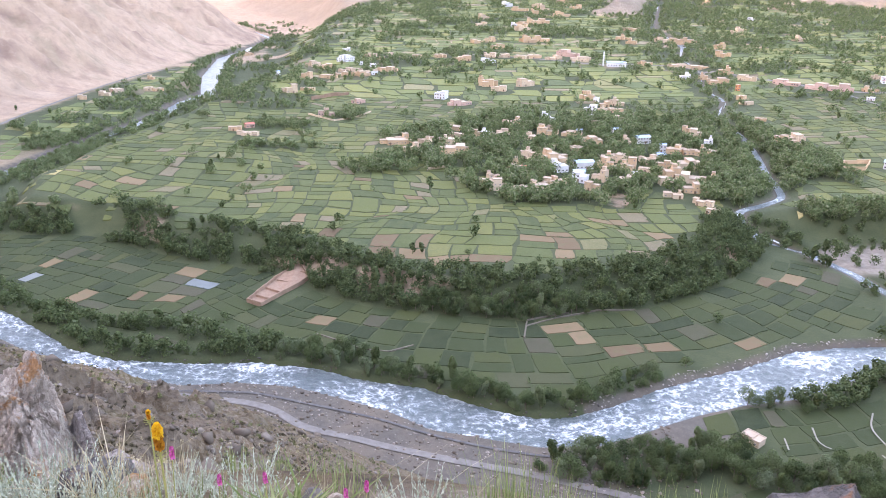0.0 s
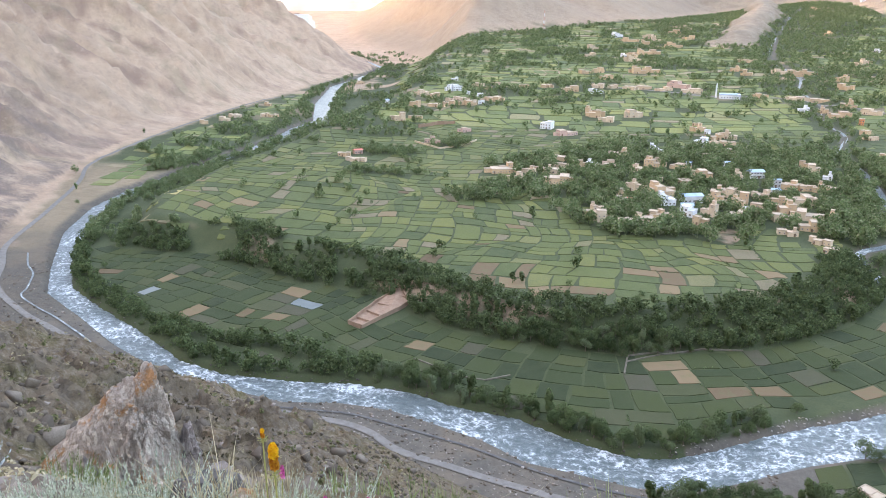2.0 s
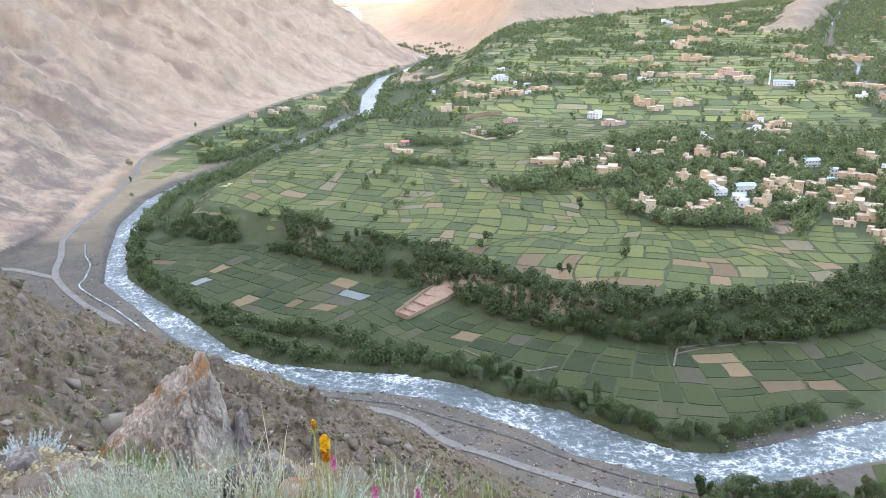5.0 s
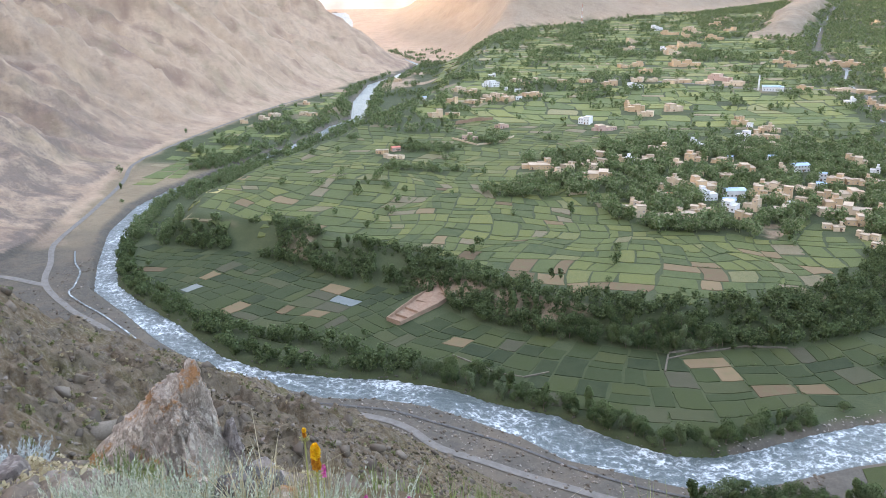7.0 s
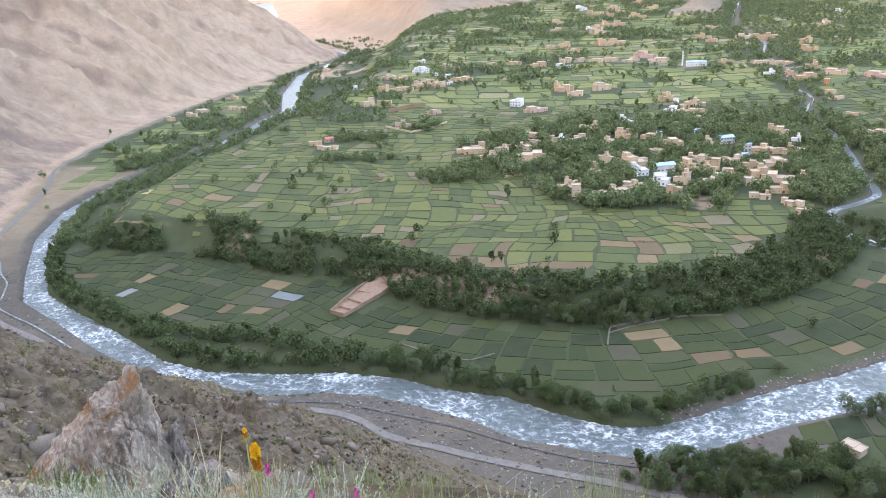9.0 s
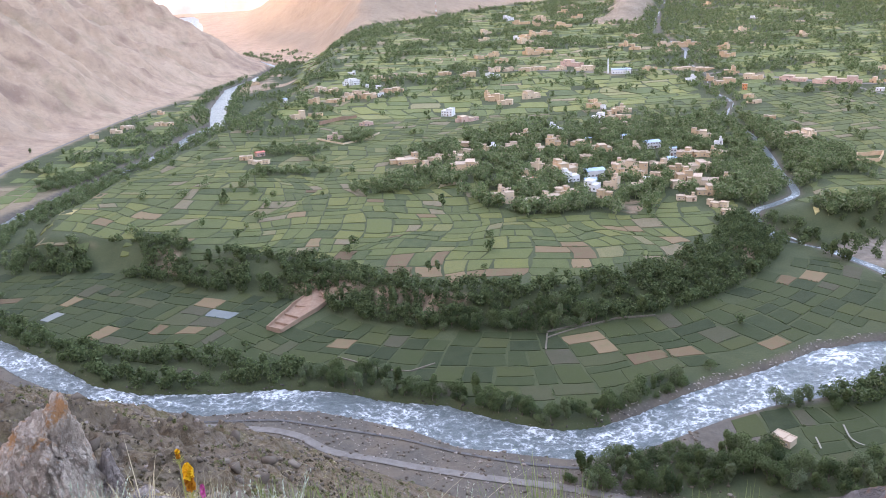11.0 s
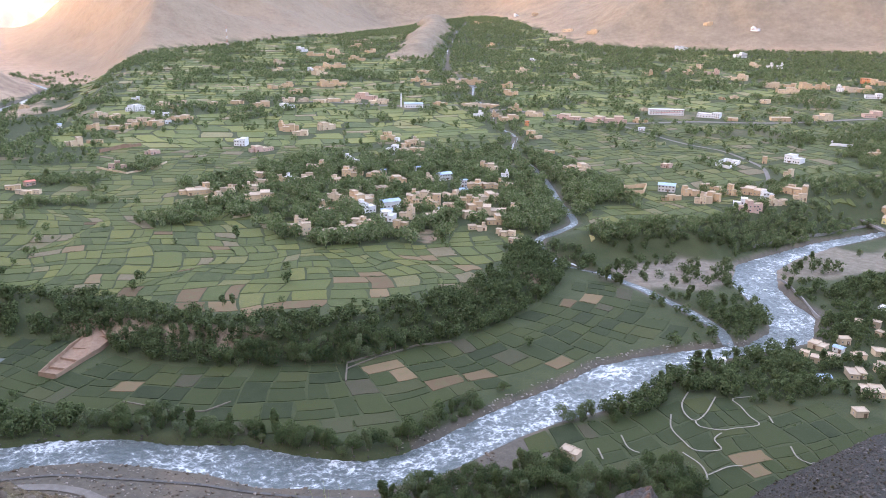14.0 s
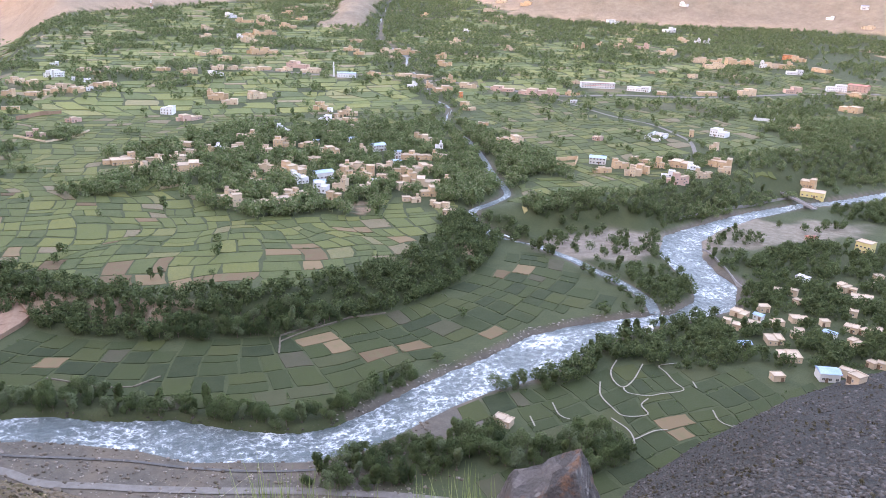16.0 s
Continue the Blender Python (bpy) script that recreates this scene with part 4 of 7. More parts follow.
def house(x, y, w, h, style, group):
    """A flat-roofed house of one to three blocks with parapets, windows and a door."""
    tall = group.startswith(("village", "hill", "foothill", "bridge"))
    if not tall:
        small = 0.68 if group.startswith("south") else 0.85
        w, h = w * small, h * small
    w, h = min(max(w, 4.0), 30.0), min(max(h, 2.8), 9.0)
    d = min(max(w * rng.uniform(0.6, 0.95), 4.0), 13.0)
    yaw = math.atan2(-x, y) + radians(rng.uniform(-32, 32))
    c, s = math.cos(yaw), math.sin(yaw)
    x, y = x - s * d / 2, y + c * d / 2
    zs = [ground_z(x + a, y + b) for a in (-w / 3, w / 3) for b in (-d / 3, d / 3)]
    z = float(np.mean(zs))
    top = new("house")
    top.matrix_basis = pose(x, y, z, 0, 0, math.degrees(yaw))
    tagged(top, LABELS[style], "house", group.replace("_", " ") + " houses")
    blocks = [(-w / 2, -d / 2, w / 2, d / 2, h)]
    if w > 6.5 and style in "mpw":
        cut = rng.uniform(0.35, 0.65) * w - w / 2
        low = h * rng.uniform(0.5, 0.8) if h > 4.5 else h * rng.uniform(0.82, 0.95)
        pair = [(-w / 2, -d / 2, cut, d / 2, h), (cut + 0.02, -d / 2 + rng.uniform(-1.2, 1.0), w / 2, d / 2 - 0.3, low)]
        if rng.random() < 0.5:
            pair = [(-b[2], b[1], -b[0], b[3], b[4]) for b in pair]
        blocks = pair
        if tall and rng.random() < 0.5:
            b = pair[0]
            q = rng.uniform(0.3, 0.5)
            blocks.append((b[0] + 0.3, b[1] + (b[3] - b[1]) * q, b[0] + (b[2] - b[0]) * 0.62, b[3] - 0.3, b[4] + 2.3))
    if style in "mp" and group.startswith(("village", "hill", "foothill", "bazaar_west", "west", "bridge", "field")):
        for side in rng.sample((-1, 1), rng.choice((1, 1, 2))):
            aw, ad, y0 = rng.uniform(3.4, 6.0), rng.uniform(3.4, 5.5), rng.uniform(-d / 2, d / 2 - 1)
            x0 = side * (w / 2 + 0.15) if side > 0 else -w / 2 - 0.15 - aw
            blocks.append((x0, y0, x0 + aw, y0 + ad, rng.uniform(2.9, max(3.4, h * 0.85))))
    main = 3 if len(blocks) > 2 and blocks[2][0] > -w / 2 and blocks[2][2] < w / 2 else 2
    wall_mat = MAT_WALL[style]
    if style == "m" and (rng.random() < 0.45 or group.startswith("south")):
        wall_mat = MUD[1]
    for n, (x0, y0, x1, y1, hb) in enumerate(blocks):
        base = h - 0.02 if n == 2 and main == 3 else -2.5
        bm = bmesh.new()
        box(bm, x0, y0, base, x1, y1, hb, 0.1)
        part("wall", bm, wall_mat, top)
        bm = bmesh.new()
        pitched = style in "br" and n == 0
        o = 0.35 if pitched else 0.12
        if pitched:
            rise = min(1.3, (y1 - y0) * 0.16)
            ym = (y0 + y1) / 2
            v = [bm.verts.new(p) for p in ((x0 - o, y0 - o, hb - 0.05), (x1 + o, y0 - o, hb - 0.05), (x1 + o, ym, hb + rise), (x0 - o, ym, hb + rise),
                                           (x1 + o, y1 + o, hb - 0.05), (x0 - o, y1 + o, hb - 0.05), (x1 + o, ym, hb - 0.06), (x0 - o, ym, hb - 0.06))]
            for f in ((0, 1, 2, 3), (3, 2, 4, 5), (0, 3, 5, 7), (1, 6, 4, 2), (0, 7, 6, 1), (7, 5, 4, 6)):
                bm.faces.new([v[k] for k in f])
        else:
            box(bm, x0 - o, y0 - o, hb + 0.003, x1 + o, y1 + o, hb + 0.16)
            for q in ((x0 - o, y0 - o, x1 + o, y0 + 0.22), (x0 - o, y1 - 0.22, x1 + o, y1 + o), (x0 - o, y0 + 0.22, x0 + 0.22, y1 - 0.22), (x1 - 0.22, y0 + 0.22, x1 + o, y1 - 0.22)):
                box(bm, q[0], q[1], hb + 0.16, q[2], q[3], hb + 0.42)
        part("roof", bm, MAT_ROOF[style], top)
        storeys = max(1, int((hb - max(base, 0) + 0.4) / 2.9))
        width = x1 - x0
        many = max(1, min(5, int(width / 2.3)))
        for st in range(storeys):
            for k in range(many):
                if rng.random() < (0.35 if y < 780 else 0.6) and style in "mp":
                    continue
                wx = x0 + width * (k + 0.5) / many
                wz = max(base, 0) + 2.9 * st + 0.95
                if wz + 1.6 > hb:
                    continue
                window(rng.choice((0, 1, 1)) if style == "m" else (2 if width / many > 2.5 else 0), top, pose(wx, y0 + 0.1 * wz / max(hb, 1), wz))
            if y1 - y0 > 4 and n < 2 and rng.random() < 0.6:
                side = (x1 - 0.05) if x < 60 + y * 0.2 else (x0 + 0.05)
                window(1, top, pose(side, (y0 + y1) / 2, max(base, 0) + 2.9 * st + 0.95, 0, 0, 90))
        if n == 0:
            under(DOOR, "door", top, pose(x0 + width * (0.5 + rng.choice((-1, 1)) * 0.5 / many) if many > 1 else x0 + width * 0.22, y0 + 0.02, 0))
    return top


HOUSE_AT = []
for group, rows in HOUSES.items():
    for x, y, w, h, style in rows:
        house(x, y, w, h, style, group)
        HOUSE_AT.append((x, y, max(w, 5) * 0.62))
HOUSE_AT = np.array(HOUSE_AT)


def mud_wall(line, h, thick, material, label):
    """A free-standing wall of stretches butted end to end along a line."""
    top = new("mud_wall")
    x0, y0 = line[0]
    z0 = ground_z(x0, y0)
    top.matrix_basis = pose(x0, y0, z0)
    tagged(top, label, "wall")
    for (ax, ay), (bx, by) in zip(line[:-1], line[1:]):
        n = max(1, int(math.hypot(bx - ax, by - ay) / 8))
        for k in range(n):
            p0 = Vector((ax + (bx - ax) * k / n, ay + (by - ay) * k / n))
            p1 = Vector((ax + (bx - ax) * (k + 1) / n, ay + (by - ay) * (k + 1) / n))
            d = (p1 - p0).normalized()
            s = Vector((-d.y, d.x)) * thick / 2
            hz = h * rng.uniform(0.85, 1.12)
            bm = bmesh.new()
            rows = []
            for p in (p0, p1):
                g = ground_z(p.x, p.y) - z0
                rows.append([bm.verts.new((p.x + q.x * t - x0, p.y + q.y * t - y0, g + zz)) for q, t, zz in ((s, 1, -1.0), (s, 0.8, hz), (s, -0.8, hz), (s, -1, -1.0))])
            for i in range(3):
                bm.faces.new((rows[0][i], rows[1][i], rows[1][i + 1], rows[0][i + 1]))
            bm.faces.new(rows[0][::-1])
            bm.faces.new(rows[1])
            bmesh.ops.recalc_face_normals(bm, faces=bm.faces)
            part("wall_stretch", bm, material, top)
    return top


MAT_BRICK = make_plain("pinkish_earth_wall", (0.25, 0.155, 0.1), (0.36, 0.24, 0.16), 1.5)
mud_wall(((-10, 598), (8, 607)), 2.2, 0.6, MUD[1], "pale mud wall at a field's edge")
mud_wall(((8, 612), (2, 636)), 2.2, 0.6, MUD[1], "pale mud wall beside a farmhouse")
mud_wall(((-140, 863), (-122, 884), (-103, 894)), 4.0, 0.7, MAT_BRICK, "curved pinkish mud wall round a field")
mud_wall(((-132, 790), (-103, 763), (-89, 775)), 1.8, 0.6, MUD[1], "low mud wall below the watch tower")
mud_wall(((-85, 778), (-71, 807)), 1.8, 0.6, MUD[1], "low mud wall between green plots")
mud_wall(((-105, 1036), (-68, 1090)), 3.0, 0.7, MUD[1], "pale mud wall below the hamlet")
mud_wall(((638, 755), (655, 741), (693, 777), (681, 795), (638, 755)), 3.0, 0.8, MAT_WALL["w"], "square white-walled compound in the fields")
mud_wall(((455, 692), (460, 676), (484, 694), (478, 709), (455, 692)), 3.2, 0.8, MAT_WALL["w"], "white-walled farm compound")
mud_wall(((312, 606), (332, 607), (346, 628), (324, 626), (312, 606)), 3.6, 0.8, MUD[0], "tall mud compound wall near the brook")
mud_wall(((364, 499), (420, 515), (512, 540)), 2.0, 0.8, MAT_CONCRETE, "pale stone embankment wall along the river")
mud_wall(((345, 438), (330, 392), (321, 367), (324, 352)), 1.4, 0.8, MAT_CONCRETE, "curved concrete embankment at the river bend")
MAT_RUBBLE = make_plain("pale_rubble_wall", (0.1, 0.085, 0.06), (0.21, 0.175, 0.13), 2.5)
mud_wall(((-57, 342), (-43, 334), (-35, 328), (-22, 326), (-11, 332)), 0.6, 1.0, MAT_RUBBLE, "low crumbling stone wall between terrace fields")
mud_wall(((43, 352), (61, 363), (81, 372), (101, 374)), 0.6, 1.0, MAT_RUBBLE, "low pale stone wall at the foot of the wooded bank")
mud_wall(((41, 340), (44, 358), (66, 368)), 0.6, 1.0, MAT_RUBBLE, "low earthen wall round a weedy plot")
# the long roofless ruin on the lower terrace
RUIN = ((-98, 376), (-90, 372), (-80, 390), (-71, 405), (-79, 421), (-90, 404), (-98, 376))
mud_wall(RUIN, 2.3, 0.7, MAT_BRICK, "long roofless pinkish mud-brick ruin in the fields")
for a, b in (((-95, 383), (-87, 379)), ((-92, 393), (-83, 387)), ((-88, 403), (-76, 398)), ((-83, 413), (-73, 409))):
    mud_wall((a, b), 1.7, 0.5, MAT_BRICK, "broken cross wall inside the pinkish ruin")
part_floor = bmesh.new()
ring = [part_floor.verts.new((x, y, ground_z(x, y) + 0.45)) for x, y in RUIN[:-1]]
part_floor.faces.new(ring)
tagged(part("ruin_floor", part_floor, MAT_BRICK), "bare pinkish earth floor inside the ruin", "floor", kind="structure")


def mosque(x, y):
    top = new("mosque")
    z = ground_z(x, y)
    top.matrix_basis = pose(x, y, z, 0, 0, -8)
    tagged(top, "pale mosque with a blue roof and one white minaret", "mosque")
    bm = bmesh.new()
    box(bm, -13, -6, -2, 13, 8, 5.5)
    part("wall", bm, MAT_WALL["w"], top)
    bm = bmesh.new()
    box(bm, -13.6, -6.6, 5.503, 13.6, 8.6, 5.9)
    box(bm, -10, -3.5, 5.9, 10, 5.5, 6.6, 0.8)
    part("roof", bm, MAT_ROOF["b"], top)
    for k in range(7):
        window(2, top, pose(-10.5 + 3.5 * k, -6.0, 1.2))
    bm = bmesh.new()
    for z0, z1, r0, r1 in ((-2, 14, 1.15, 0.95), (14, 14.6, 1.7, 1.7), (14.6, 17.5, 0.8, 0.75), (17.5, 20.2, 0.95, 0.05)):
        bmesh.ops.create_cone(bm, cap_ends=True, segments=12, radius1=r0, radius2=r1, depth=z1 - z0, matrix=Matrix.Translation((-18, 1, (z0 + z1) / 2)))
    part("minaret", bm, MAT_WALL["w"], top)


mosque(243, 1131)
HOUSE_AT = np.vstack([HOUSE_AT, [[243, 1131, 22], [570, 1000, 34]]])


def school(x, y):
    top = new("school")
    top.matrix_basis = pose(x, y, ground_z(x, y), 0, 0, -20)
    tagged(top, "long two-storey white school with red bands", "school")
    bm = bmesh.new()
    box(bm, -23, -6, -2, 23, 6, 7.2)
    part("wall", bm, MAT_WALL["w"], top)
    for z in (3.3, 6.5):
        bm = bmesh.new()
        box(bm, -23.1, -6.15, z, 23.1, -6.0, z + 0.55)
        part("band", bm, MAT_ROOF["r"], top, "red painted band")
    bm = bmesh.new()
    box(bm, -24, -7, 7.203, 24, 7, 7.6)
    part("roof", bm, MAT_ROOF["w"], top)
    for z in (1.0, 4.4):
        for k in range(13):
            window(2, top, pose(-21 + 3.5 * k, -6.0, z))


school(570, 998)


def mast(x, y):
    """Lattice mast: four legs and rungs, banded red and white."""
    top = new("radio_mast")
    top.matrix_basis = pose(x, y, ground_z(x, y))
    tagged(top, "tall red and white lattice radio mast", "mast")
    for k in range(6):
        bm = bmesh.new()
        z0, z1 = k * 8.0, (k + 1) * 8.0
        a, b = 2.2 - k * 0.32, 2.2 - (k + 1) * 0.32
        for sx in (-1, 1):
            for sy in (-1, 1):
                v = [bm.verts.new((sx * r + ox, sy * r + oy, z)) for z, r in ((z0, a), (z1, b)) for ox, oy in ((-0.2, -0.2), (0.2, -0.2), (0.2, 0.2), (-0.2, 0.2))]
                for f in ((0, 1, 5, 4), (1, 2, 6, 5), (2, 3, 7, 6), (3, 0, 4, 7)):
                    bm.faces.new([v[i] for i in f])
        for z in (z0 + 2, z0 + 6):
            r = a + (b - a) * (z - z0) / 8
            for q in ((-r, -r, r, -r + 0.2), (-r, r - 0.2, r, r), (-r, -r, -r + 0.2, r), (r - 0.2, -r, r, r)):
                box(bm, q[0], q[1], z, q[2], q[3], z + 0.25)
        part("mast_section", bm, MAT_ROOF["r"] if k % 2 else MAT_WALL["w"], top)


mast(-20, 2060)


def bridge():
    a, b = Vector((507, 545)), Vector((496, 500))
    top = new("bridge")
    mid = (a + b) / 2
    d = b - a
    top.matrix_basis = pose(mid.x, mid.y, 6.0, 0, 0, math.degrees(math.atan2(d.y, d.x)))
    tagged(top, "narrow concrete road bridge over the river", "bridge")
    L = d.length / 2 + 4
    bm = bmesh.new()
    box(bm, -L, -2.2, -0.7, L, 2.2, 0)
    part("deck", bm, MAT_CONCRETE, top)
    for s in (-1, 1):
        bm = bmesh.new()
        box(bm, -L, s * 2.0 - 0.12, 0.003, L, s * 2.0 + 0.12, 0.9)
        part("railing", bm, MAT_CONCRETE, top)
    for x in (-14, 14):
        bm = bmesh.new()
        box(bm, x - 0.8, -2, -9, x + 0.8, 2, -0.703)
        part("pier", bm, MAT_CONCRETE, top)


bridge()


# ---- trees ----
HEDGE = ((-196, 365), (-157, 349), (-118, 342), (-82, 332), (-61, 325), (-37, 320), (-19, 307))
# ellipses of orchard and wood: x, y, radius x, radius y, share
WOODS = (
    (130, 650, 150, 130, 0.5), (195, 560, 36, 40, 0.62), (70, 530, 30, 14, 0.8), (115, 530, 22, 18, 0.35), (170, 800, 110, 90, 0.4), (0, 700, 55, 30, 0.55),
    (80, 238, 40, 15, 0.9), (140, 224, 20, 14, 0.85), (128, 288, 16, 8, 0.9), (245, 297, 42, 22, 0.95), (310, 320, 80, 65, 0.92), (205, 305, 30, 10, 0.9),
    (375, 450, 34, 22, 0.3), (440, 455, 50, 16, 0.2), (340, 402, 18, 40, 0.55), (100, 243, 14, 10, 0.95), (117, 231, 16, 8, 0.95), (146, 232, 14, 14, 0.95), (286, 392, 10, 24, 0.5), (270, 398, 12, 10, 0.6), (400, 385, 70, 34, 0.7), (335, 508, 85, 17, 0.92), (405, 535, 50, 22, 0.85), (440, 540, 70, 16, 0.6), (470, 590, 110, 26, 0.45),
    (296, 668, 25, 105, 0.85), (-200, 905, 70, 110, 0.5), (-372, 750, 22, 34, 0.75), (-415, 800, 20, 14, 0.7), (-385, 860, 30, 26, 0.7), (-380, 960, 28, 40, 0.75), (-420, 1030, 20, 14, 0.6), (-360, 1090, 16, 60, 0.7), (-150, 740, 40, 14, 0.7), (-60, 600, 22, 16, 0.7), (-130, 660, 40, 8, 0.7), (-95, 790, 18, 30, 0.5),
    (560, 470, 60, 30, 0.6), (690, 650, 120, 75, 0.75), (600, 590, 60, 30, 0.6), (900, 1250, 240, 60, 0.4), (1230, 1480, 150, 100, 0.5), (1050, 1560, 120, 50, 0.4), (640, 1560, 130, 90, 0.4), (560, 1800, 70, 190, 0.5), (470, 1350, 60, 90, 0.55), (720, 2350, 60, 240, 0.6), (880, 2900, 130, 120, 0.4), (800, 800, 110, 50, 0.4), (285, 455, 60, 30, 0.16), (-5, 575, 12, 8, 0.0),
)


def tree_share(x, y, p=None):
    """How likely a tree is at a place, from 0 to 1."""
    if p is None:
        _, p = land(x, y, True)
    n1, n2 = fbm(x / 45, y / 45, 3, 81), fbm(x / 17, y / 17, 2, 83)
    sd, dr, db, r = p["sd"], p["dr"], p["db"], p["r"]
    s = np.zeros_like(x)
    main = (x > -305) & (x < 215) & (y < 500)
    s = np.where(main & (sd > -4) & (sd < 30 + 4 * n2) & (n2 > np.where(x < -90, -0.3, -1.0)), 0.97, s)
    west = (x < -200) & (y > 500) & (y < 2300) & (sd < 20) & (p["foot"] < -34)
    s = np.maximum(s, west * np.where((p["sr"] < 0) & (y < 740), 0.02, 1.0) * np.where((dr < np.where(y < 700, 13, 24)) & (n1 > -0.3), 0.7, np.where(n1 > 0.22, 0.6, 0.02)))
    s = np.maximum(s, ((p["sr"] > 0) & (dr > 1) & (dr < 11 + 6 * n1) & (n2 > -0.75) & (x < 95)) * 0.92)
    s = np.maximum(s, ((p["sr"] > 0) & (dr > 2) & (dr < 9) & (x >= 95)) * np.where(n1 > 0.1, 0.6, 0.06))
    s = np.maximum(s, ((p["sr"] < 0) & (dr > 2) & (dr < 15 + 5 * n1) & (x > 148) & (x < 275) & (y < 360)) * 0.9)
    s = np.maximum(s, (along(HEDGE, x, y)[0] < 5) * 0.85)
    s = np.maximum(s, ((db > 4) & (db < 17 + 6 * n1) & (y > 560)) * np.where(n2 > -0.1, 0.5, 0.05))
    s = np.maximum(s, ((db > 1) & (db < 9) & (y <= 500)) * 0.3)
    for cx, cy, rx, ry, share in WOODS:
        q = np.hypot((x - cx) / rx, (y - cy) / ry) + 0.45 * n1 + 0.12 * n2
        s = np.where(q < 1, np.maximum(s, share * np.where(n2 > -0.35, 1, 0.35)) if share > 0 else s, s)
    fan_wood = (p["up"] > 0.5) & (r > 980) & (p["back"] < -10)
    leafy = 0.18 * smooth(1250, 1650, r) + 0.2 * smooth(-650, -250, p["back"]) * (x > 250) + 0.16 * ((x < 40) & (y > 1000))
    s = np.maximum(s, fan_wood * np.where(n1 > 0.26 - leafy, 0.62, 0.05))
    s = np.maximum(s, ((p["up"] > 0.5) & (y > 560) & (fbm(x / 9, y / 40, 2, 85) > 0.5)) * 0.22)
    s = np.maximum(s, (fan_wood & (db < 30 + 0.05 * (y - 900)) & (db > 5)) * 0.4)
    s = np.maximum(s, ((p["up"] > 0.5) & (n2 > 0.4)) * 0.08)
    s = np.maximum(s, ((sd < -6) & (dr > 12) & (n2 > 0.5)) * 0.04)
    s = np.where((p["tongue"] > 0.3) & (y > 1780), 0.0, s)
    s = np.where((dr < 1) | (p["west"] > 6) | (p["back"] > 5) | (db < 1.0), 0, s)
    s = np.where(p["hill"], 0, s)
    # yards, open ground by the village and the ruin stay clear
    for cx, cy, rr in ((122, 526, 11), (-84, 396, 16), (272, 540, 26), (285, 565, 18), (405, 450, 14), (198, 252, 24)):
        s = np.where(np.hypot(x - cx, y - cy) < rr, 0, s)
    return s


def scattered(x0, x1, y0, y1, step, seed):
    g = np.random.default_rng(seed)
    x, y = np.meshgrid(np.arange(x0, x1, step), np.arange(y0, y1, step))
    x, y = x.reshape(-1), y.reshape(-1)
    x, y = x + g.uniform(-0.45, 0.45, x.size) * step, y + g.uniform(-0.45, 0.45, x.size) * step
    az = np.degrees(np.arctan2(-x, y))
    keep = (np.abs(az) < 58)
    x, y = x[keep], y[keep]
    keep = g.random(x.size) < tree_share(x, y)
    x, y = x[keep], y[keep]
    for hx, hy, hr in HOUSE_AT:
        c, s = hx / math.hypot(hx, hy), hy / math.hypot(hx, hy)
        far = np.hypot(x - hx - c * hr * 0.7, y - hy - s * hr * 0.7) > hr + 1.4
        front = np.hypot(x - hx + c * 3.5, y - hy + s * 3.5) > hr + 1.0
        apart = np.hypot(x - hx + c * 8.0, y - hy + s * 8.0) > hr * (0.9 if 500 < hy < 780 else 0.0)
        keep = far & ((front & apart) | (y < 375))
        x, y = x[keep], y[keep]
    return x, y, g


def through_light(n, colour, share=0.4):
    """Leaves let part of the light through."""
    n.done(colour)
    glow = n.add("ShaderNodeBsdfTranslucent", Color=colour)
    mix = n.add("ShaderNodeMixShader", Fac=share)
    n.t.links.new(n.b.outputs[0], mix.inputs[1])
    n.t.links.new(glow.outputs[0], mix.inputs[2])
    n.t.links.new(mix.outputs[0], n.t.nodes["Material Output"].inputs["Surface"])
    return n.mat


def leaf_mat(name, stops, islands):
    n = Nodes(name, 0.9)
    n.b.inputs["Specular IOR Level"].default_value = 0.06
    src = n.island() if islands else n.random()
    tone = n.ramp(src, *stops)
    lump = n.noise(0.35, 4)
    c = n.mix(n.ramp(lump, (0.3, 0.0), (0.7, 0.5)), tone, (0.155, 0.19, 0.07))
    return through_light(n, c)


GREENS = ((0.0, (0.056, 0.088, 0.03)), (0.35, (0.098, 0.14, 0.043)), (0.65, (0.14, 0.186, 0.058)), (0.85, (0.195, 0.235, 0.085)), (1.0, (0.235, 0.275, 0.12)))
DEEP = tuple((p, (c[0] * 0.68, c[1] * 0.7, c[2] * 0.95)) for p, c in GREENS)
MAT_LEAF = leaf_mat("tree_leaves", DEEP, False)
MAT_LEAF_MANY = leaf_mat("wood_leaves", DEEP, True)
# leaf colour of orchard and distant trees, lightened to stand in for haze
MAT_LEAF_FAR = leaf_mat("haze_paled_leaves", tuple((p, (min(c[0] * 1.5, 0.27), min(c[1] * 1.42, 0.29), min(c[2] * 2.0, 0.17))) for p, c in GREENS), True)
MAT_BARK = make_plain("grey_brown_bark", (0.12, 0.09, 0.065), (0.22, 0.175, 0.13), 5.0)


